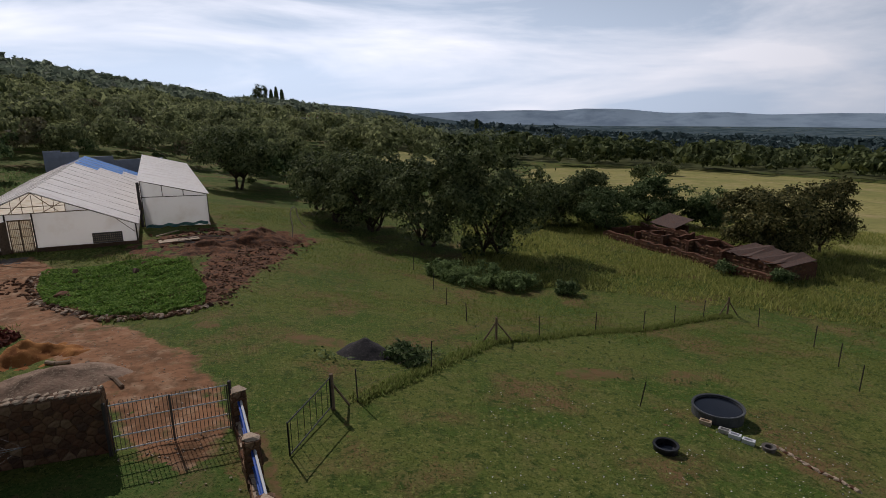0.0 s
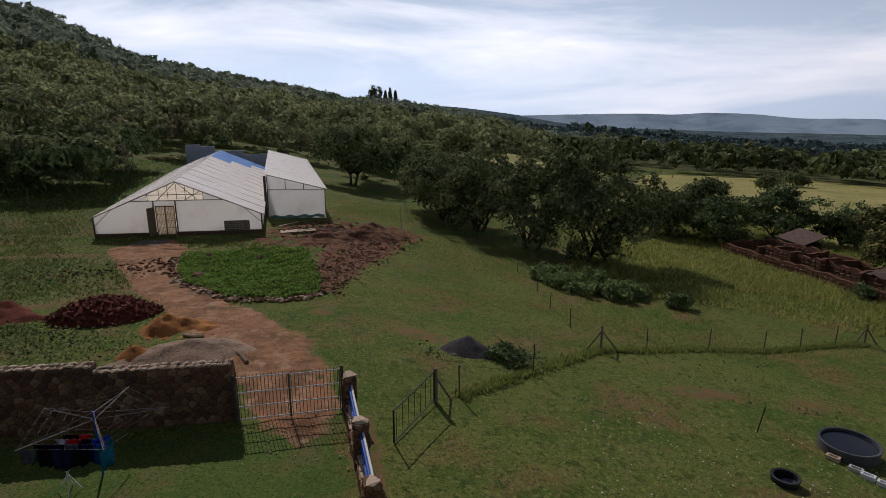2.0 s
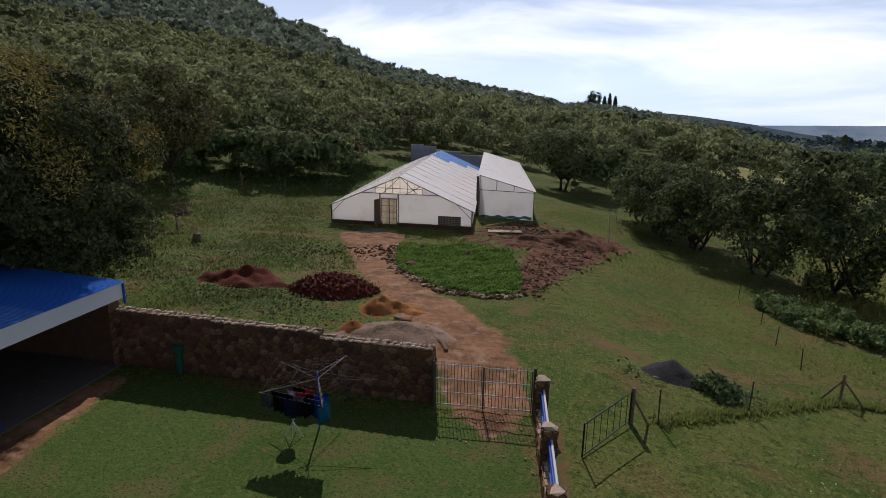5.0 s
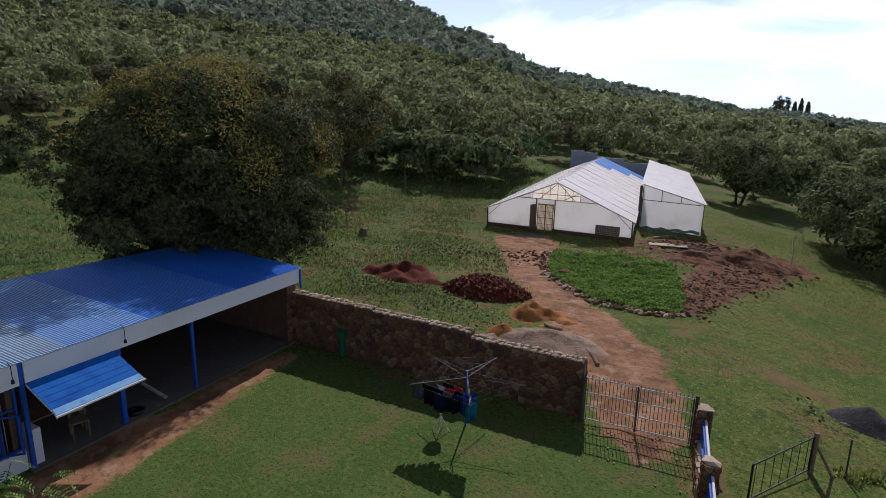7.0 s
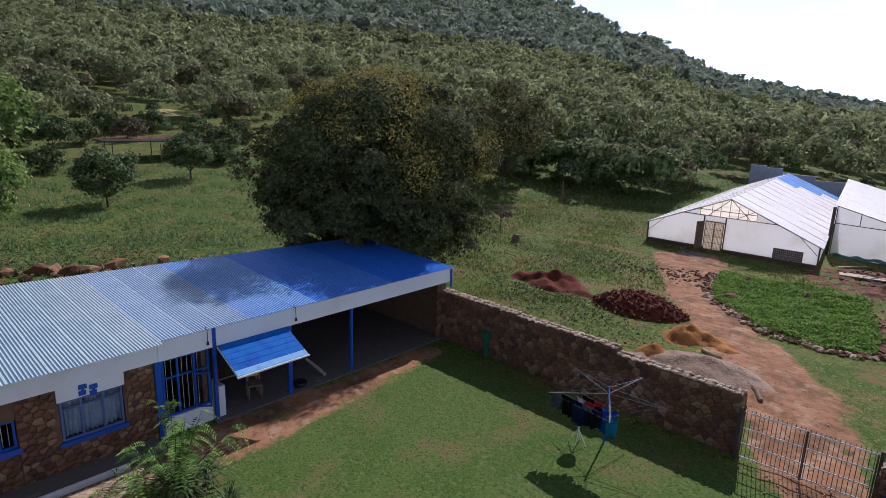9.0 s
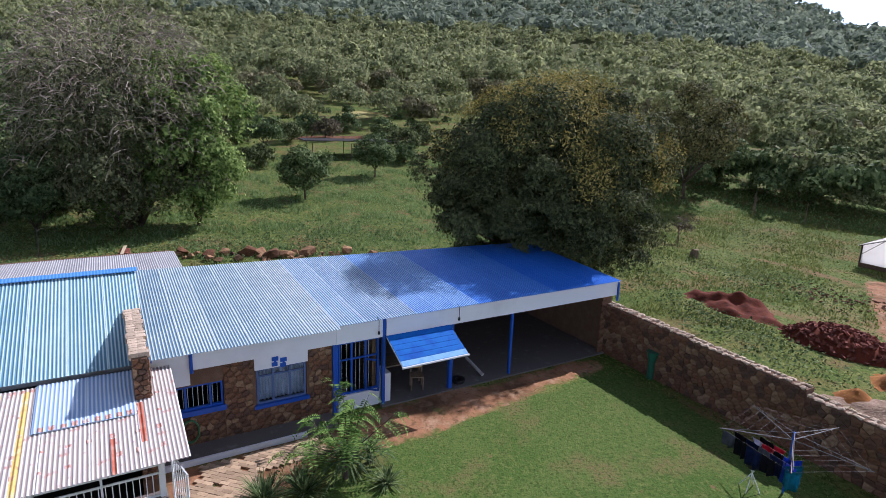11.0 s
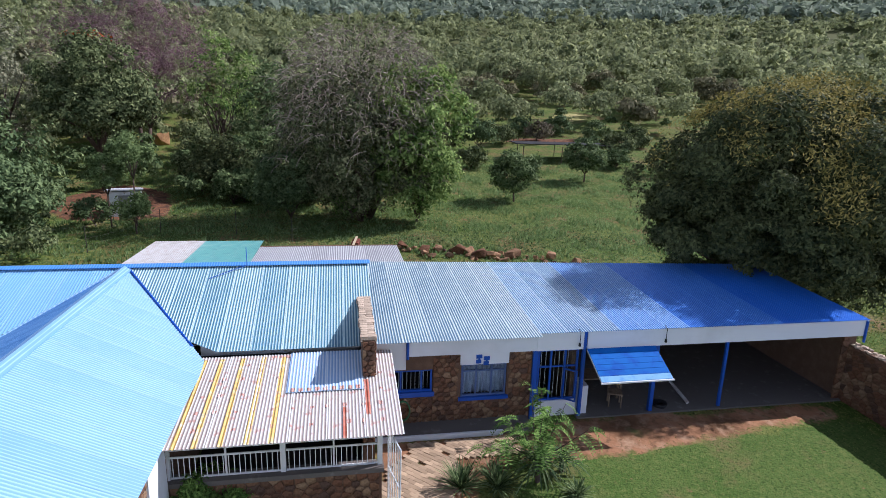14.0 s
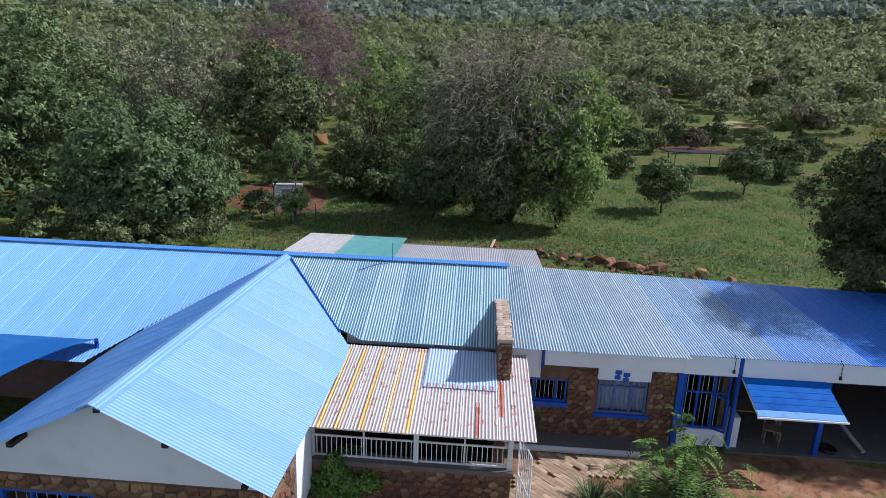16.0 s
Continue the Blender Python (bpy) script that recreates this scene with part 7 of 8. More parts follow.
def roof_boughs(rg, w, h, cb, rz):
    """Boughs that hang out over the carport's roof."""
    return np.concatenate([crown(rg, bx, by, bz, 2.9, 2.9, 1.25, 20, 650, 0.085, lump=0.24) for bx, by, bz in ((3.4, 0.8, 4.7), (1.9, -3.5, 4.6), (2.5, -1.2, 5.1))])


# golden tips whose colour also paints the crown's sunlit parts
LEAF_YEL = leaf_mat("sunlit_golden_tips", (0.165, 0.15, 0.038), (0.47, 0.385, 0.115))

# the big tree over the carport and the trees of the yard
tree("shade_tree", -25.6, 9.45, 10.4, 11.6, LEAF_SHADE, "huge dense dark tree with golden tips over the carport roof", 60, 1650, 0.088, 0.0, 2, 0.3, 2, [(LEAF_YEL, yellow_tips), (LEAF_SHADE, low_boughs), (LEAF_SHADE, roof_boughs)], lump=0.19)
tree("wild_olive", -10.1, 54.3, 6.6, 9.0, LEAF_DARK, "dark spreading tree on several stems below the greenhouse", 30, 230, 0.19, 0.06, 3, 0.16, 3)
tree("wild_olive", -6.4, 51.0, 7.2, 9.5, LEAF_DARK, "dark spreading tree on several stems in the grove", 30, 240, 0.19, 0.05, 4, 0.16, 3)
tree("wild_olive", -1.3, 46.2, 8.2, 8.6, LEAF_DARK, "tall dark tree of the grove with low branches", 30, 260, 0.19, 0.02, 5, 0.16, 2)
tree("wild_olive", 3.7, 45.0, 9.0, 9.2, LEAF_DARK, "tallest dark tree at the end of the grove", 34, 280, 0.19, 0.0, 6, 0.18, 2)
tree("wild_olive", -13.0, 60.0, 6.0, 8.0, LEAF_DARK, "dark tree behind the grove", 24, 170, 0.24, 0.2, 7, 0.15, 2)
tree("wild_olive", -25.5, 71.9, 7.4, 11.0, LEAF_DARK, "wide dark tree behind the white shed", 28, 200, 0.26, 0.2, 8, 0.2, 2)
tree("field_tree", 11.4, 60.0, 4.6, 6.6, LEAF_DARK, "dark low-branched tree at the end of the grove", 26, 190, 0.2, 0.02, 9, 0.12, 2)
tree("field_tree", 15.6, 63.0, 5.8, 7.6, LEAF_DARK, "tall dark tree beside the ruined pens", 28, 200, 0.2, 0.02, 63, 0.14, 2)
tree("field_tree", 16.2, 57.4, 4.4, 5.6, LEAF_MID, "round green tree beside the small hut", 24, 180, 0.18, 0.02, 10, 0.12, 2)
tree("field_tree", 23.2, 62.4, 5.2, 8.6, LEAF_MID, "broad green tree behind the small hut", 30, 200, 0.2, 0.02, 11, 0.14, 2)
tree("field_tree", 28.6, 60.0, 4.0, 6.0, LEAF_MID, "low green tree above the field", 22, 160, 0.2, 0.02, 64, 0.12, 2)
tree("field_tree", 27.2, 46.4, 6.6, 8.4, LEAF_BIG, "broad olive-brown tree behind the ruined shed", 38, 260, 0.17, 0.0, 12, 0.16, 2)
tree("field_tree", 32.4, 48.0, 6.4, 5.6, LEAF_BIG, "olive-brown tree leaning over the field", 26, 210, 0.17, 0.1, 65, 0.14)
tree("field_tree", 53.0, 136.0, 2.8, 5.6, LEAF_DARK, "single low tree standing in the field", 14, 90, 0.3, 0.1, 13)
tree("field_tree", 41.0, 118.0, 3.6, 6.0, LEAF_DARK, "dark tree at the top of the field", 14, 90, 0.3, 0.1, 14)
tree("orchard_tree", -53.0, -2.5, 4.5, 5.2, LEAF_MID, "small round orchard tree on a bare trunk", 24, 190, 0.17, 0.24, 15, 0.1)
tree("orchard_tree", -64.6, 4.6, 4.2, 4.6, LEAF_MID, "small round orchard tree in the garden", 20, 150, 0.18, 0.2, 16, 0.1)
tree("orchard_tree", -81.4, -8.8, 4.2, 5.2, LEAF_GREY, "pale orchard tree at the back of the garden", 18, 120, 0.22, 0.15, 17, 0.1)
tree("orchard_tree", -78.0, 9.5, 3.6, 4.4, LEAF_DARK, "low orchard tree by the pergola", 16, 110, 0.22, 0.15, 18, 0.1)
tree("orchard_tree", -70.0, 14.0, 3.2, 3.8, LEAF_GREY, "thin orchard tree in the garden", 14, 80, 0.2, 0.25, 19, 0.08)
tree("orchard_tree", -92.0, -1.0, 3.0, 5.0, LEAF_DRY, "brown thin-leaved tree by the pergola", 14, 70, 0.25, 0.15, 20, 0.1)
tree("thorn_tree", -53.9, 35.7, 11.6, 10.4, LEAF_BIG, "upright dark thorn tree with a bare trunk", 34, 300, 0.18, 0.16, 21, 0.2)
tree("thorn_tree", -37.2, 24.6, 2.0, 2.4, LEAF_DRY, "thin half-bare sapling in the grass", 8, 30, 0.12, 0.5, 22, 0.04)
tree("weeping_tree", -41.8, -13.6, 13.6, 12.5, LEAF_WEEP, "large tree with dead hanging twigs and green side branches", 44, 260, 0.17, 0.0, 23, 0.3, 2, [(LEAF_TWIG, dead_twigs), (LEAF_WEEP, hanging_boughs)], droop=0.2)
tree("weeping_tree", -42.4, -9.4, 12.2, 7.4, LEAF_FRESH, "bright green tree beside the half-dead one", 22, 330, 0.2, 0.0, 24, 0.2, 1, [(LEAF_FRESH, hanging_boughs)])
tree("grey_shrub", -40.8, -18.9, 5.3, 5.6, LEAF_GREY, "grey-green shrub against the garden fence", 24, 240, 0.15, 0.0, 25, 0.1)
tree("green_shrub", -41.8, -14.4, 3.2, 3.4, LEAF_GREEN, "fresh green shrub at the garden fence", 16, 150, 0.14, 0.05, 26, 0.08)
tree("grey_tree", -26.4, -32.9, 8.4, 10.8, LEAF_GREY, "broad rounded grey-green tree behind the house", 46, 420, 0.17, 0.0, 27, 0.2, 2, [(LEAF_GREY, hanging_boughs)])
tree("flame_tree", -44.6, -37.8, 13.0, 10.0, LEAF_DARK, "dark green tree topped with red flowers", 40, 320, 0.19, 0.3, 28, 0.25, 1, [(LEAF_RED, red_tips), (LEAF_DARK, hanging_boughs)])
tree("tall_tree", -32.4, -50.6, 15.6, 14.0, LEAF_MID, "tall spreading green tree at the end of the house", 40, 330, 0.2, 0.0, 61, 0.3, 1, [(LEAF_MID, hanging_boughs)])
tree("tall_tree", -26.0, -50.0, 13.0, 11.0, LEAF_MID, "tall green tree at the edge of the wood", 34, 280, 0.22, 0.0, 29, 0.25)
tree("tall_tree", -43.4, -54.0, 14.4, 11.0, LEAF_PALE, "pale grey-olive tree in the wood", 30, 240, 0.18, 0.0, 30, 0.25, 1, [(LEAF_PALE, hanging_boughs)])
tree("bare_tree", -61.0, -45.6, 20.0, 17.0, LEAF_PURPLE, "leafless purple-brown tree behind the others", 50, 420, 0.26, 0.2, 31, 0.25, 2, slim=0.13)
tree("silver_tree", -43.8, -46.6, 15.0, 9.0, LEAF_PALE, "thin silvery-grey tree in the wood", 24, 170, 0.18, 0.1, 32, 0.2, 2)
tree("green_tree", -60.6, -35.6, 14.2, 8.4, LEAF_FRESH, "open green tree on several pale stems", 18, 150, 0.2, 0.2, 62, 0.16, 3)
tree("green_tree", -58.0, -27.0, 11.0, 10.0, LEAF_MID, "green tree beyond the garden fence", 28, 220, 0.24, 0.0, 33, 0.2)
tree("green_tree", -56.0, -18.0, 9.0, 9.0, LEAF_MID, "green tree behind the weeping one", 26, 200, 0.24, 0.0, 34, 0.2)
tree("ball_shrub", -34.0, -28.8, 4.9, 2.4, LEAF_WEED, "clipped round shrub on a bare stem", 12, 170, 0.12, 0.53, 35, 0.06)
tree("ball_shrub", -34.9, -27.6, 6.3, 2.8, LEAF_WEED, "tallest clipped round shrub on a bare stem", 14, 170, 0.12, 0.62, 38, 0.06)
tree("ball_shrub", -33.0, -26.2, 3.0, 2.3, LEAF_WEED, "low clipped round shrub", 12, 170, 0.12, 0.26, 36, 0.06)
tree("low_shrub", -34.0, -30.0, 2.1, 3.0, LEAF_GREY, "low straggling shrub by the garden fence", 10, 110, 0.15, 0.05, 37, 0.05)
# scrub in mostly dark leaf, standing in for the trees' missing shade
for k, (az_, d_, h_, w_) in enumerate(((122.2, 57.0, 5.6, 4.6), (120.6, 55.0, 5.2, 6.2), (118.4, 56.0, 6.2, 6.6), (115.8, 53.0, 5.0, 5.8), (113.6, 50.0, 3.8, 4.6), (119.6, 51.5, 2.6, 3.6))):
    x, y = -d_ * math.sin(radians(az_)), d_ * math.cos(radians(az_))
    tree("scrub", x, y, h_, w_, (LEAF_DARK, LEAF_SHADE, LEAF_MID)[k % 3], "dense scrub behind the garden fence, its dark leaf standing for shade", 22, 170, 0.17, 0.02, 140 + k, 0.07, 2)["group"] = "shaded scrub"
tree("patio_bush", -9.6, -7.2, 1.15, 1.7, LEAF_GREEN, "bright green rounded bush by the patio wall", 20, 230, 0.06, 0.02, 38, 0.03)
tree("patio_bush", -9.3, -4.2, 0.5, 0.7, LEAF_GREEN, "small bright green plant on the paving", 8, 90, 0.05, 0.02, 39, 0.02)
for k, (x, y, h, w) in enumerate(((-0.4, 36.6, 1.1, 2.0), (0.8, 35.4, 1.0, 2.2), (2.0, 34.8, 1.0, 2.4), (3.2, 34.6, 1.0, 2.4), (4.4, 34.8, 1.0, 2.4), (5.4, 35.8, 0.9, 2.0), (3.4, 36.4, 1.1, 2.4), (1.6, 36.8, 1.2, 2.2), (7.6, 33.9, 0.8, 1.3), (23.0, 37.4, 1.0, 1.6), (20.6, 40.3, 0.8, 1.5), (-1.65, 19.5, 0.4, 0.9), (-1.2, 19.0, 0.32, 0.8))):
    tree("weed_clump", x, y, h, w, LEAF_WEED if k < 8 else LEAF_MID, "pale grey-green leafy weeds growing in a clump" if k < 8 else "dark leafy weeds growing in a clump", 14, 90, 0.1, 0.02, 40 + k, 0.02)["group"] = "weed clumps"


for k, (x, y, h, w) in enumerate(((-69.0, -8.5, 2.6, 3.6), (-73.5, 9.0, 2.2, 3.4), (-84.0, 6.5, 2.4, 4.2), (-88.0, -6.0, 2.8, 4.4), (-95.0, 8.0, 3.0, 5.0), (-97.0, -4.0, 3.2, 5.0), (-90.0, 13.5, 2.8, 4.6), (-62.0, 17.0, 2.2, 3.2), (-99.0, 2.5, 3.4, 5.6), (-86.0, -13.0, 3.2, 4.8))):
    tree("garden_bush", x, y, h, w, (LEAF_DARK, LEAF_MID, LEAF_GREY)[k % 3], "rounded dark shrub in the garden behind the house", 16, 120, 0.2, 0.03, 80 + k, 0.06)["group"] = "garden shrubs"

# pergola and earth bank in the far garden
pg = thing("pergola", -78.0, 2.0, 0, 12, "low dark shade-net pergola on thin posts", "pergola")
for px_, py_ in ((-5, -2.2), (0, -2.2), (5, -2.2), (-5, 2.2), (0, 2.2), (5, 2.2)):
    w_ = pose(-78.0, 2.0, 0, 0, 0, 12 + 90) @ Vector((px_, py_, 0))
    z_ = float(ground(w_.x, w_.y))
    bm = bmesh.new()
    rod(bm, (w_.x + 78.0, w_.y - 2.0, z_ - 0.2), (w_.x + 78.0, w_.y - 2.0, z_ + 2.0), 0.06, 6)
    p_ = part("post", bm, WOOD, pg)
    p_.matrix_local = pose(0, 0, 0, 0, 0, -12)
bm = bmesh.new()
zz_ = float(ground(-78, 2)) + 2.05
box(bm, -2.6, 2.6, -6, 6, zz_, zz_ + 0.08)
part("shade_net", bm, DARK, pg, "dark shade net")
earth("shaded_soil", blob(-41.0, -34.0, 6.0, 5.0, 40, 31, 0.25), SOIL, 0.05, "bare reddish soil under the trees behind the fence", res=0.6)
earth("earth_bank", blob(-93.0, 3.0, 3.0, 9.0, 10, 15, 0.2), SOIL, 0.05, "bank of bare reddish earth in the garden", res=0.8)
BAREGREEN = mat("pale_meadow", (0.38, 0.34, 0.12), 0.95, spots=[((0.24, 0.25, 0.075), 12.0, 0.42, 0.66), ((0.46, 0.36, 0.17), 5.0, 0.5, 0.7), ((0.26, 0.24, 0.08), 1.0, 0.5, 0.65)], bump=0.5, bump_scale=2, spec=0.1, thins=TURF)
earth("hay_field", np.array([(24, 62), (33, 52), (45, 42), (62, 40), (90, 60), (110, 105), (95, 140), (72, 162), (45, 160), (22, 148), (16, 120), (24, 95), (34, 80)]), BAREGREEN, 0.06, "pale golden hay field on the slope", "field", 2.0, keep=False)
earth("clearing", blob(-8.5, 150.0, 8.0, 28.0, 5, 16, 0.2), BAREGREEN, 0.08, "pale grassy strip between the trees", "field", 2.0, keep=False)
earth("clearing", blob(-120.0, 5.0, 5.0, 4.0, 0, 17, 0.2), BAREGREEN, 0.1, "pale grassy clearing on the hill foot", "field", 1.5, keep=False)

# ---- the wooded slopes ----
def wood(name, n, az0, az1, d0, d1, rlo, rhi, per, leaf, seed, keepout=None, label="", lumps=1, spray=2.3):
    """Many bushes or, with lumps, trees of several leaf masses each."""
    rg = np.random.RandomState(seed)
    az = np.radians(rg.uniform(az0, az1, n))
    d = d0 * (d1 / d0) ** rg.uniform(0, 1, n) if d1 / d0 > 3 else rg.uniform(d0, d1, n)
    x, y = -d * np.sin(az), d * np.cos(az)
    if keepout is not None:
        ok = ~keepout(x, y, d, np.degrees(az))
        x, y, d = x[ok], y[ok], d[ok]
    r = rg.uniform(rlo, rhi, len(x)) * rg.uniform(0.7, 1.3, len(x))
    z = ground(x, y) + r * 0.75
    if lumps > 1:
        j = np.repeat(np.arange(len(x)), lumps)
        o = unit(rg.normal(0, 1, (len(j), 3)))
        o[:, 2] = np.abs(o[:, 2]) * 0.9 - 0.15
        o *= (r[j] * rg.uniform(0.35, 0.85, len(j)))[:, None]
        tall = rg.uniform(0.9, 1.5, len(x))[j]
        x, y, z = x[j] + o[:, 0], y[j] + o[:, 1], z[j] * 1.0 + o[:, 2] * tall + r[j] * (tall - 0.9) * 0.7
        r = r[j] * rg.uniform(0.34, 0.6, len(j))
    k = np.repeat(np.arange(len(x)), per)
    e = unit(rg.normal(0, 1, (len(k), 3)))
    e[:, 2] = np.where(e[:, 2] < -0.25, -e[:, 2], e[:, 2])
    lump = 1 + 0.2 * np.sin(e[:, 0] * 5 + k) * np.cos(e[:, 1] * 4 + 2 * k)
    rr = r[k] * lump * rg.uniform(0.82, 1.07, len(k))
    p = np.column_stack([x[k] + e[:, 0] * rr, y[k] + e[:, 1] * rr, z[k] + e[:, 2] * rr * 0.85])
    n_ = unit(e + rg.normal(0, 0.38, e.shape))
    t = unit(np.cross(n_, rg.normal(0, 1, e.shape)))
    b = np.cross(n_, t)
    s = (r[k] * spray / math.sqrt(per) * rg.uniform(0.7, 1.35, len(k)))[:, None]
    q = np.stack([p + t * s * 1.15, p + (b * 0.8 - t * 0.5) * s, p - (b * 0.8 + t * 0.5) * s], 1)
    return tagged(quick_mesh(name, q, 3, leaf), label, "bushes", kind="stuff")


def no_trees(x, y, d, az):
    garden = (y > -16 - 0.1 * (-x - 40)) & (y < 24 + 0.1 * (-x - 40)) & (x > -100)
    yard = (az > -60) & (az < 62) & (d < np.where(az > 20, 66, 74))
    strip_ = (np.abs(x + 8.5) < 9) & (y > 110) & (y < 180)
    hay = (az < -7) & (d < 172 + 14 * np.sin(az * 0.55) + 8 * np.sin(az * 1.7))
    farm = (np.abs(az - 11.5) < 2.6) & (d > 215) & (d < 352)
    lane = (np.hypot(x + 120, y - 5) < 6)
    left = (x > -36) & (y > -45) & (y < 60)
    u_, v_ = (x + 31.9) * 0.9 + (y - 34.8) * 0.44, -(x + 31.9) * 0.44 + (y - 34.8) * 0.9
    glass = (u_ > -4) & (u_ < 22) & (v_ > -2) & (v_ < 48)
    gap = (np.abs(az - 125.4) < 2.0) & (d < 98)
    return gap | farm | glass | garden | yard | strip_ | hay | lane | left


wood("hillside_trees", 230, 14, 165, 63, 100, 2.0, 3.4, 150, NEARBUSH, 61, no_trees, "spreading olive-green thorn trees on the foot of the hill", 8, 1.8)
wood("hillside_trees", 450, 0, 165, 96, 172, 2.7, 4.2, 88, BUSH, 79, no_trees, "olive-green thorn trees higher on the foot of the hill", 9, 1.6)
wood("hillside_trees", 120, 16, 80, 64, 86, 1.8, 2.8, 150, LEAF_MID, 80, no_trees, "dense green trees along the edge of the pasture", 7)
wood("hillside_trees", 220, 20, 165, 70, 170, 2.0, 3.4, 80, LEAF_THORN, 71, no_trees, "brownish thin-leaved thorn trees on the foot of the hill", 8, 1.9)
wood("hillside_bush", 420, 0, 165, 62, 120, 0.9, 1.7, 95, LEAF_MID, 72, no_trees, "dark green shrubs between the thorn trees", 3)
wood("hillside_bush", 4000, 0, 165, 160, 360, 2.4, 3.9, 18, BUSH, 62, no_trees, "dense olive-green thorn bushes up the hillside", 4, 1.75)
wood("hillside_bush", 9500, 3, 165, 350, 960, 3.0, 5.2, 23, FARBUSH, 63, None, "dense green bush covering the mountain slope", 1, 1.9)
wood("understorey", 420, 102, 160, 44, 72, 0.8, 1.7, 110, LEAF_MID, 66, lambda x, y, d, az: (y > -18) | (np.abs(az - 125.4) < 1.0) | (d < 58) & (az > 125.5) & (az < 134) | (d < 49) & (az < 133), "dark shrubs under the trees behind the house", 2)
# dark olive leaf here carries the shade under the trees
wood("understorey", 90, 135, 156, 35, 47, 0.5, 1.1, 170, LEAF_DARK, 78, lambda x, y, d, az: x > -20, "low shrubs behind the house in leaf dark as tree shade", 2)
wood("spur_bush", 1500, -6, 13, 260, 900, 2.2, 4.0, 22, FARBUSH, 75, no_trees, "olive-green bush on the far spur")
wood("skyline_bush", 420, 5.5, 30, 560, 625, 1.9, 3.6, 18, LEAF_DARK, 76, None, "dark trees along the crest of the spur", 3)
wood("valley_wood", 2600, -50, -2, 1150, 2700, 6.0, 12.0, 14, FARVALLEY, 77, None, "valley floor woods, blue-green from painted haze")
wood("valley_trees", 1500, -48, 5, 165, 380, 2.0, 3.6, 16, LEAF_DARK, 65, no_trees, "dark thorn trees on the slope to the valley", 4)
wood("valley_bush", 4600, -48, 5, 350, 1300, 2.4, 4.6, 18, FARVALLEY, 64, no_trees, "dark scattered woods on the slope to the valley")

# ---- grass and ground plants ----
PASTURE = leaf_mat("rough_pasture_blade", (0.09, 0.13, 0.034), (0.21, 0.23, 0.07), 0.5, 0.8)
LAWN = leaf_mat("lawn_blade", (0.15, 0.2, 0.048), (0.3, 0.32, 0.1), 0.6, 0.8)
MEADOW = leaf_mat("meadow_blade", (0.23, 0.26, 0.065), (0.44, 0.43, 0.14), 0.55, 0.8)
for m_ in (LAWN, MEADOW):
    [n_ for n_ in m_.node_tree.nodes if n_.type == "TEX_NOISE"][0].inputs["Scale"].default_value = 0.25


def blocked(x, y):
    """Where no grass grows: house, floors, bare earth, greenhouse."""
    c, s = math.cos(radians(-HRZ)), math.sin(radians(-HRZ))
    u, v = (x - HX) * c - (y - HY) * s, (x - HX) * s + (y - HY) * c
    out = (u > -0.3) & (u < 36) & (v > -6.6) & (v < 0.3)
    out |= (u > 12.9) & (u < 36) & (v > -13) & (v < 3.4)
    out |= (u > 19) & (u < 25) & (v > -1) & (v < 6.4)
    c, s = math.cos(radians(-GRZ)), math.sin(radians(-GRZ))
    u, v = (x + 31.9) * c - (y - 34.8) * s, (x + 31.9) * s + (y - 34.8) * c
    out |= (u > -0.2 - 0.12 * v) & (u < 17 - 0.1 * v) & (v > -0.2) & (v < 37)
    for poly in BARE:
        lo, hi = poly.min(0), poly.max(0)
        m_ = (x > lo[0]) & (x < hi[0]) & (y > lo[1]) & (y < hi[1])
        if m_.any():
            idx = np.nonzero(m_)[0]
            out[idx] |= inside(poly, x[idx], y[idx])
    return out


def tufts(name, x, y, h, w, material, seed, label, blades=3, category="grass"):
    rg = np.random.RandomState(seed)
    ok = ~blocked(x + rg.normal(0, 0.26, len(x)), y + rg.normal(0, 0.26, len(x)))
    x, y, h = x[ok], y[ok], np.broadcast_to(h, ok.shape)[ok]
    k = np.repeat(np.arange(len(x)), blades)
    a = rg.uniform(0, 6.283, len(k))
    hh = h[k] * rg.uniform(0.6, 1.3, len(k))
    ww = w * rg.uniform(0.7, 1.3, len(k))
    bx, by = x[k] + rg.normal(0, w * 0.8, len(k)), y[k] + rg.normal(0, w * 0.8, len(k))
    bz = ground(bx, by) - 0.01
    lean = rg.uniform(0.1, 0.9, len(k)) * hh
    b = rg.uniform(0, 6.283, len(k))
    p0 = np.column_stack([bx - ww * np.cos(a), by - ww * np.sin(a), bz])
    p1 = np.column_stack([bx + ww * np.cos(a), by + ww * np.sin(a), bz])
    p2 = np.column_stack([bx + lean * np.cos(b), by + lean * np.sin(b), bz + hh])
    return tagged(quick_mesh(name, np.stack([p0, p1, p2], 1), 3, material), label, category, kind="stuff")


rg = np.random.RandomState(5)


def polar(n, az0, az1, d0, d1):
    az, d = np.radians(rg.uniform(az0, az1, n)), np.sqrt(rg.uniform(d0 ** 2, d1 ** 2, n))
    return -d * np.sin(az), d * np.cos(az)


x, y = polar(100000, -45, 112, 8, 30)
tufts("lawn_grass", x, y, 0.045, 0.014, LAWN, 1, "short green lawn grass", 2)
x, y = polar(90000, -45, 75, 26, 62)
left_ = x < -0.45 * y
tufts("meadow_grass", x[~left_], y[~left_], 0.06 + 0.05 * (np.sin(x[~left_] * 0.3) * np.cos(y[~left_] * 0.23) > 0.2), 0.028, LAWN, 2, "rough pasture grass with seed heads", 2)
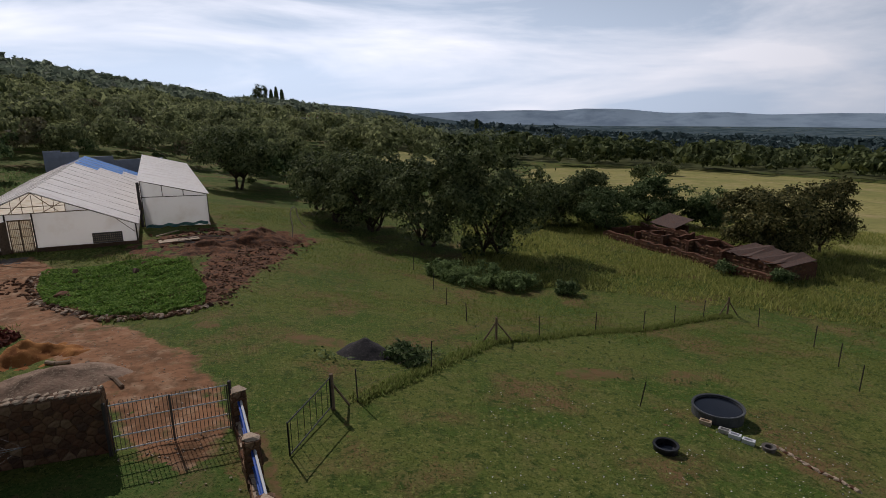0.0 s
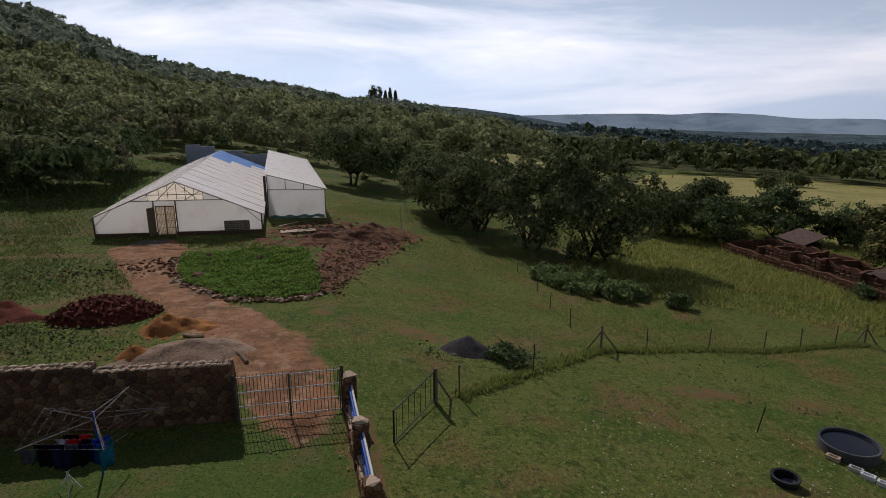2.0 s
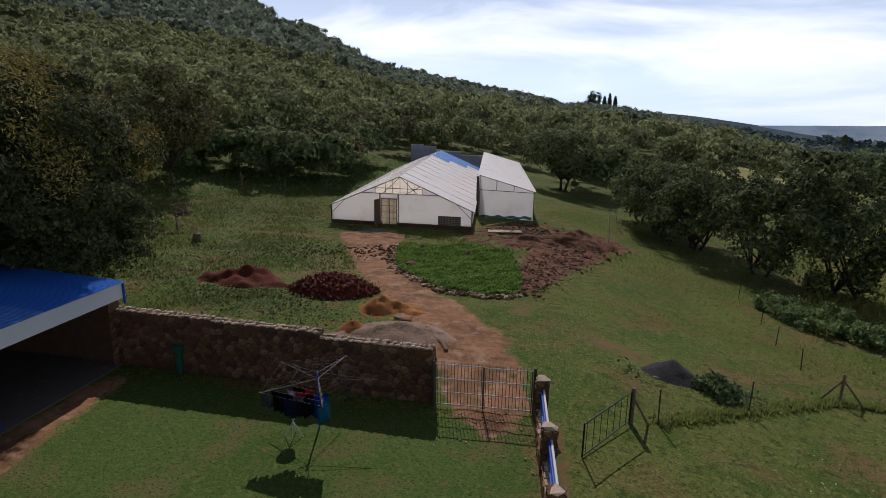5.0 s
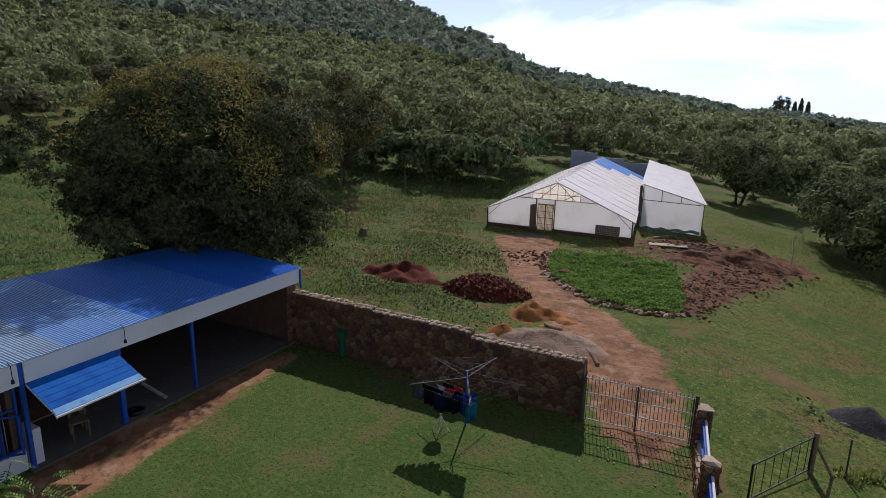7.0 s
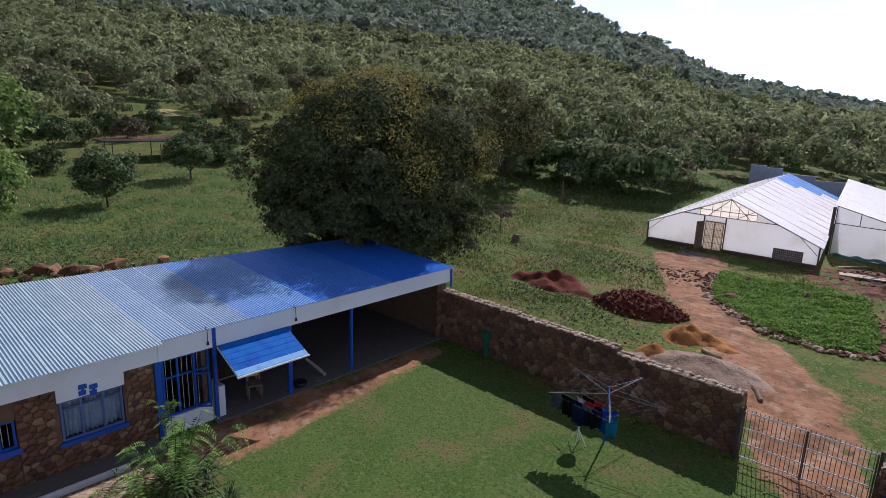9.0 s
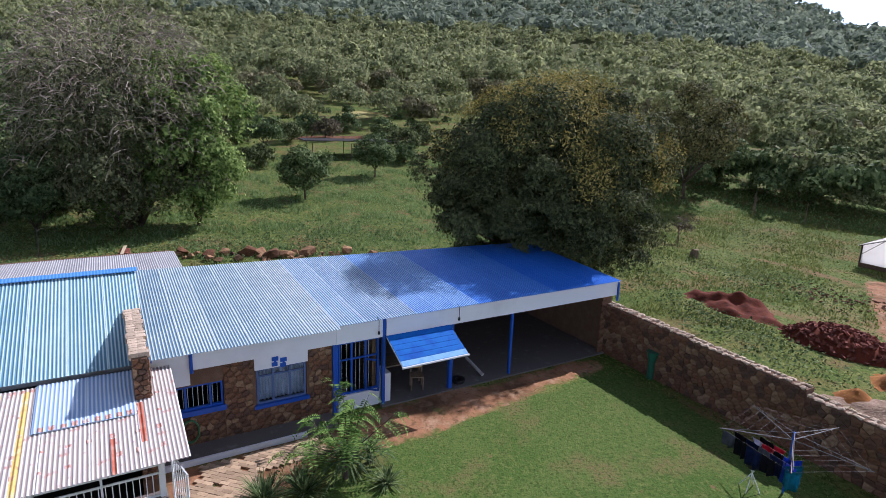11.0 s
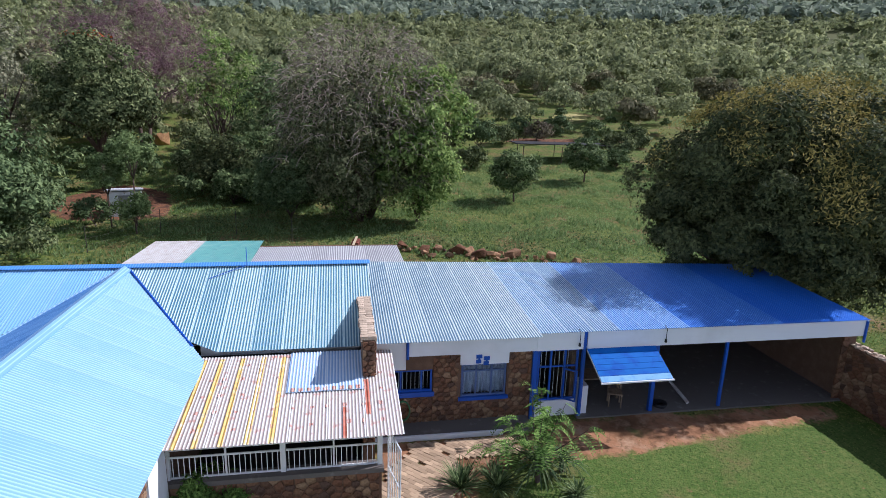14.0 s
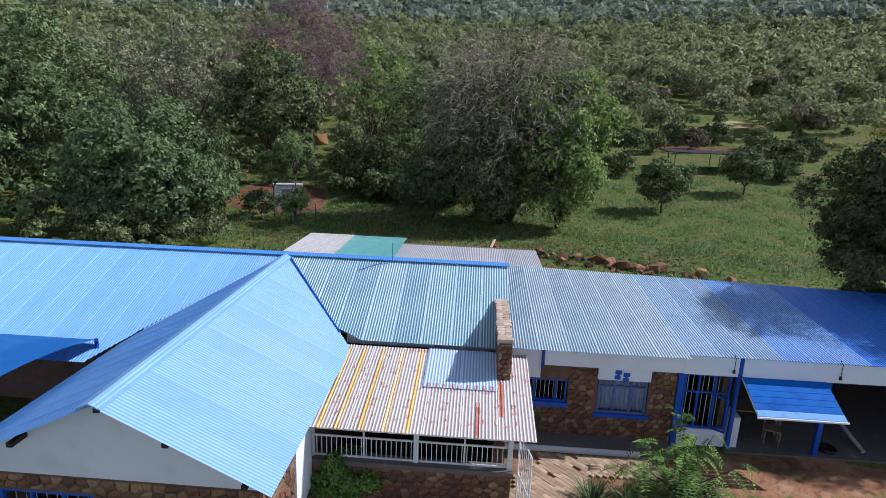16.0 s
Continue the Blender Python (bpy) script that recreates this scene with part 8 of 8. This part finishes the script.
tufts("meadow_grass", x[left_], y[left_], 0.07 + 0.12 * (np.sin(x[left_] * 0.7 + np.sin(y[left_])) * np.cos(y[left_] * 0.6) > 0.0), 0.032, PASTURE, 8, "dark rough pasture grass beside the greenhouse", 2)
GARDEN = leaf_mat("garden_blade", (0.11, 0.18, 0.06), (0.26, 0.35, 0.14), 0.55, 0.8)
x, y = polar(62000, 75, 140, 26, 78)
tufts("meadow_grass", x, y, 0.1 + 0.16 * (np.sin(x * 0.9 + 2 * np.sin(y * 0.5)) * np.cos(y * 0.8) > 0.1), 0.05, GARDEN, 3, "rough weedy grass behind the house", 2)
x, y = polar(13000, 34, 78, 60, 92)
tufts("meadow_grass", x, y, 0.2, 0.09, GARDEN, 7, "rough grass below the hillside bush", 2)
x, y = polar(44000, -46, -2, 36, 75)
tufts("tall_grass", x, y, 0.22 + 0.16 * (np.sin(x * 0.5 + np.sin(y * 0.4)) * np.cos(y * 0.45) > 0), 0.035, MEADOW, 4, "tall yellow-green pasture grass", 2)
# longer grass along the fence
line_ = np.array([(-2.6, 15.6), (-0.46, 18.5), (2.2, 22.6), (4.25, 23.9), (7.3, 26.0), (9.97, 26.9), (13.9, 29.0), (15.6, 29.8)])
t_ = rg.uniform(0, len(line_) - 1, 3500)
x = np.interp(t_, range(len(line_)), line_[:, 0]) + rg.normal(0, 0.16, 3500)
y = np.interp(t_, range(len(line_)), line_[:, 1]) + rg.normal(0, 0.16, 3500)
tufts("fence_grass", x, y, 0.17, 0.03, LAWN, 6, "long dark grass left standing along the fence")
# small white flowers in the lower lawn
n = 420
p = np.column_stack([rg.uniform(1, 12, n), rg.uniform(9, 17, n), np.zeros(n)])
p[:, 2] = ground(p[:, 0], p[:, 1]) + 0.05
PETAL = mat("white_petal", (0.6, 0.6, 0.55), 0.8)
tagged(quick_mesh("lawn_flowers", leaf_quads(p, np.tile([0, 0, 1.0], (n, 1)), 0.022, rg, 0.9, 0.3), 4, PETAL), "tiny white flowers in the grass", "flowers", kind="stuff")
# ground cover in the bed
n = 46000
x, y = rg.uniform(BED[:, 0].min(), BED[:, 0].max(), n), rg.uniform(BED[:, 1].min(), BED[:, 1].max(), n)
ok = inside(BED, x, y)
x, y = x[ok], y[ok]
hgt = 0.13 + 0.09 * np.sin(x * 2.9 + np.sin(y * 2)) * np.cos(y * 2.3) + 0.05 * np.sin(x * 7.3) * np.sin(y * 6.1) + rg.uniform(0, 0.1, len(x))
p = np.column_stack([x, y, ground(x, y) + np.maximum(0.03, hgt)])
tagged(quick_mesh("ground_cover", leaf_quads(p, np.tile([0, 0, 1.0], (len(p), 1)), 0.065, rg, 0.7, 0.7), 4, LEAF_BED), "dense bright green leafy plants in the bed", "plants", kind="stuff")
# weeds on rough ground
for (cx, cy, sx, sy, n, leaf) in ((-21, 16.5, 5.5, 2.0, 2600, LEAF_MID), (-28, 24, 6, 4, 2600, LEAF_MID), (-36, -6, 3.5, 9, 3600, LEAF_MID), (-38, -22, 4, 6, 2200, LEAF_MID), (6, 21, 4, 4, 120, LEAF_MID), (-1.2, 19.8, 0.9, 0.7, 420, LEAF_MID), (-3.6, 19.0, 0.9, 0.5, 160, LEAF_MID), (-32, 16, 5, 5, 2600, LEAF_MID), (-40, 34, 7, 6, 3000, LEAF_MID), (-46, 24, 6, 6, 2000, LEAF_DARK), (-50, 0, 9, 9, 2600, GARDEN), (-40, 2, 4, 7, 2200, LEAF_GREY)):
    x, y = cx + rg.normal(0, sx * 0.6, n), cy + rg.normal(0, sy * 0.6, n)
    ok = ~blocked(x, y)
    x, y = x[ok], y[ok]
    p = np.column_stack([x, y, ground(x, y) + rg.uniform(0.02, 0.22, len(x))])
    tagged(quick_mesh("weeds", leaf_quads(p, np.tile([0, 0, 1.0], (len(p), 1)), 0.065, rg, 0.6, 0.7), 4, leaf), "low broad-leaved weeds in rough grass", "weeds", kind="stuff")


# strap-leaved plants and a feathery shrub at the house front
def strap_plant(name, x, y, n, length, label, leaf, seed, arch=1.0, stem=0.0):
    rg = np.random.RandomState(seed)
    pl = thing(name, x, y, float(ground(x, y)), 0, label, "plant")
    if stem:
        bm = bmesh.new()
        rod(bm, (0, 0, -0.1), (0.03, 0, stem), 0.07, 7, 0.05)
        part("stem", bm, BARK, pl)
    quads = []
    for i in range(n):
        a, el = rg.uniform(0, 6.283), rg.uniform(0.35, 1.35)
        ln = length * rg.uniform(0.7, 1.15)
        d = np.array([math.cos(a), math.sin(a)])
        prev = None
        for s in range(7):
            t = s / 6
            r = ln * t * math.cos(el)
            z = stem + ln * t * math.sin(el) - arch * ln * 0.55 * t * t
            w = 0.022 * (1 - t) ** 0.7 + 0.003
            sd = np.array([-d[1], d[0]]) * w
            cur = (np.array([d[0] * r - sd[0], d[1] * r - sd[1], z]), np.array([d[0] * r + sd[0], d[1] * r + sd[1], z]))
            if prev is not None:
                quads.append([prev[0], prev[1], cur[1], cur[0]])
            prev = cur
    quick_mesh("leaves", np.array(quads), 4, leaf, pl)
    return pl


STRAP = leaf_mat("strap_leaf", (0.035, 0.07, 0.025), (0.16, 0.2, 0.09))
strap_plant("strap_plant", -12.35, -0.05, 110, 1.0, "arching strap-leaved plant before the house", STRAP, 1, 1.1, 0.45)
strap_plant("strap_plant", -12.9, 0.55, 80, 0.8, "arching strap-leaved plant before the house", STRAP, 5, 1.1, 0.3)
strap_plant("strap_plant", -11.7, -1.85, 120, 0.85, "upright clump of dark green blades", LEAF_MID, 2, 0.35)
strap_plant("strap_plant", -11.9, -1.0, 120, 0.85, "upright clump of dark green blades", LEAF_MID, 3, 0.35)
strap_plant("strap_plant", -12.0, 0.9, 80, 0.6, "low clump of dark green blades", LEAF_MID, 4, 0.6)
shrub = thing("feathery_shrub", -13.0, -0.1, 0, 0, "thin feathery shrub with fern-like pale green leaves", "shrub")
rgs = np.random.RandomState(9)
bm = bmesh.new()
qs = []
for i in range(16):
    a, el, ln = rgs.uniform(0, 6.283), rgs.uniform(0.25, 1.25), rgs.uniform(0.9, 2.0)
    d = np.array([math.cos(a) * math.cos(el), math.sin(a) * math.cos(el) * 1.3, math.sin(el)])
    b0, tip = np.array([0.03 * i - 0.2, 0, 0.15]), np.array([0, 0, 0.35]) + d * ln
    rod(bm, b0, tip, 0.018, 5, 0.006)
    for f in range(9):
        t = 0.35 + 0.65 * f / 8
        base_ = b0 + (tip - b0) * t
        fd = unit(np.array([d[0], d[1], 0.1]) + rgs.normal(0, 0.55, 3))
        side = unit(np.cross(fd, [0, 0, 1.0]))
        for k in range(9):
            c = base_ + fd * 0.045 * (k + 1) - np.array([0, 0, 0.0035 * k * k])
            for sg in (-1, 1):
                o = side * sg
                qs.append([c, c + o * 0.05 + fd * 0.03, c + o * 0.13 + fd * 0.035, c + o * 0.055 - fd * 0.005])
part("stem", bm, BARK, shrub)
quick_mesh("leaf_sprays", np.array(qs), 4, LEAF_GREEN, shrub)
# ochre boulder under the trees
OCHRE = stone_mat("ochre_boulder", [(0.5, 0.29, 0.14), (0.46, 0.26, 0.13)], 0.9, 5)
bl = new("boulder", _protos[2].copy())
bl.data.materials[0] = OCHRE
tagged(bl, "large ochre boulder on the slope under the trees", "boulder").matrix_world = pose(-69.3, -49.2, float(ground(-69.3, -49.2)) + 0.9, 8, 4, 40) @ Matrix.Diagonal((2.8, 2.6, 2.9, 1))
CLIFF = stone_mat("pale_cliff_rock", [(0.36, 0.33, 0.3), (0.42, 0.38, 0.34), (0.28, 0.26, 0.24)], 1.0, 0.4)
rng = random.Random(19)
for az_, el_, n_ in ((96.5, 9.6, 4), (104.0, 9.5, 5), (113.5, 9.7, 3), (117.5, 9.5, 6), (121.0, 9.4, 5), (101.0, 9.2, 2)):
    for k in range(n_):
        a_, e_ = az_ + rng.uniform(-1.3, 1.3), el_ + rng.uniform(-0.25, 0.25)
        d_ = next(d for d in range(300, 1000, 4) if float(ground(-d * math.sin(radians(a_)), d * math.cos(radians(a_)))) > 8.9 + d * math.tan(radians(e_)) or d > 990)
        x, y = -d_ * math.sin(radians(a_)), d_ * math.cos(radians(a_))
        ob = new("cliff", _protos[k % 8].copy())
        ob.data.materials[0] = CLIFF
        tagged(ob, "pale rock outcrop high on the wooded hill", "rock", "rock outcrops on the hill")
        ob.matrix_world = pose(x, y, float(ground(x, y)) + 3.0, rng.uniform(-8, 8), rng.uniform(-8, 8), a_ + rng.uniform(-20, 20)) @ Matrix.Diagonal((rng.uniform(9, 20), 8, rng.uniform(8, 13), 1))
# palm in the wood
palm = strap_plant("palm_tree", -60.8, -66.9, 90, 2.6, "tall fan palm with a shaggy trunk", LEAF_GREY, 12, 1.0, 19.0)

# ---- distance: farmhouse on the spur, cypresses, town in the valley ----
fh = thing("far_farmhouse", -69.5, 340.0, float(ground(-69.5, 340.0)) + 0.9, 8, "long low farmhouse with a red roof on the spur", "house")
part("wall", boxes((-11, 11, -3, 3, -3.0, 2.2)), WHITE, fh)
bm = bmesh.new()
prism(bm, [(-11.6, -3.6, 2.1), (-11.6, 3.6, 2.1), (-11.6, 0, 4.0)], (23.2, 0, 0))
part("roof", bm, mat("red_roof", (0.3, 0.1, 0.07), 0.9), fh, "red tiled roof")
for s_ in (-8, -4, 0, 4, 8):
    part("window", boxes((s_ - 0.7, s_ + 0.7, -3.04, -2.98, 0.3, 1.6)), DARK, fh)


def spire(x, y, h, w, seed, leaf, label):
    z = float(ground(x, y))
    rg = np.random.RandomState(seed)
    sp = thing("cypress", x, y, z, 0, label, "tree", "cypresses on the spur")
    bm = bmesh.new()
    rod(bm, (0, 0, -1), (0, 0, h * 0.7), 0.25, 6, 0.1)
    part("trunk", bm, BARK, sp)
    n = 900
    t = rg.uniform(0, 1, n)
    a = rg.uniform(0, 6.283, n)
    r = w / 2 * np.sin(np.pi * np.clip(t * 0.9 + 0.1, 0, 1)) ** 0.6 * rg.uniform(0.6, 1, n)
    p = np.column_stack([r * np.cos(a), r * np.sin(a), 0.05 * h + h * 0.95 * t])
    quick_mesh("crown", leaf_quads(p, np.column_stack([np.cos(a), np.sin(a), 0.3 + 0 * a]), 0.9, rg, 0.6), 4, leaf, sp)


for az_, d_, h_, w_ in ((15.9, 600, 17, 4.5), (15.45, 600, 20, 4.0), (14.95, 600, 18, 4.0), (-3.4, 620, 19, 5.0), (-17.0, 560, 14, 5.0)):
    spire(-d_ * math.sin(radians(az_)), d_ * math.cos(radians(az_)), h_, w_, int(az_ * 10) % 97, LEAF_DARK, "dark upright cypress on the skyline")
for az_, d_, h_, w_ in ((16.9, 610, 21, 15), (23.0, 610, 9, 14)):
    tree("skyline_tree", -d_ * math.sin(radians(az_)), d_ * math.cos(radians(az_)), h_, w_, LEAF_DARK, "dark tree standing on the skyline", 22, 150, 0.55, 0.2, int(az_), 0.5)["group"] = "skyline trees"
rng = random.Random(14)
TOWN = mat("far_house_walls", (0.5, 0.5, 0.5), 0.9)
town = tagged(thing("valley_town", 0, 0, 0, 0), "scattered pale houses of a far valley town", "houses", kind="stuff")
bm = bmesh.new()
for k in range(260):
    az_, d_ = radians(rng.uniform(-42, -8)), rng.uniform(800, 2500)
    x, y = -d_ * math.sin(az_), d_ * math.cos(az_)
    z = float(ground(x, y))
    w_, dd = rng.uniform(3, 9), rng.uniform(3, 6)
    box(bm, x - w_, x + w_, y - dd, y + dd, z - 2, z + rng.uniform(3, 6))
part("houses", bm, TOWN, town)["kind"] = "stuff"
# far mountains, beyond the valley; their haze is painted into the blue base colour
HAZEBLUE = mat("haze_blue_range", (0.33, 0.42, 0.51), 1.0, spots=[((0.22, 0.29, 0.37), 260.0, 0.45, 0.65)], spec=0.0)
n = 140
azs = np.linspace(-75, 14, n)
hz = np.interp(azs, (-75, -37, -33.5, -30.5, -28.6, -26.5, -24.2, -20.9, -17.3, -13.4, -10.8, -9.4, -5.8, 0.5, 4.4, 14), (-1.0, -1.24, -1.22, -1.32, -1.35, -1.16, -1.13, -1.2, -0.82, -0.73, -0.97, -0.84, -0.86, -1.0, -1.1, -1.4))
hz = np.convolve(np.pad(hz, 2, "edge"), (0.1, 0.2, 0.4, 0.2, 0.1), "valid") + 0.008 * np.sin(azs * 3.1) + 0.006 * np.sin(azs * 7.3)
rows = []
for r_, f_ in ((4300, 1.0), (4150, 0.62), (4000, 0.3), (3850, 0.0)):
    top = 8.5 + 4300 * np.tan(np.radians(hz))
    lowz = 8.5 + 3850 * math.tan(radians(-2.6))
    rows.append(np.column_stack([-r_ * np.sin(np.radians(azs)), r_ * np.cos(np.radians(azs)), lowz + (top - lowz) * f_ * (1 + (0.1 if f_ < 1 else 0) * np.sin(azs * 2 + r_))]))
v = np.vstack(rows)
f = [(k * n + i, k * n + i + 1, (k + 1) * n + i + 1, (k + 1) * n + i) for k in range(3) for i in range(n - 1)]
tagged(link_mesh("backdrop", v, f, HAZEBLUE, smooth=True), "mountain range across the valley, painted haze blue", "mountains", kind="structure")
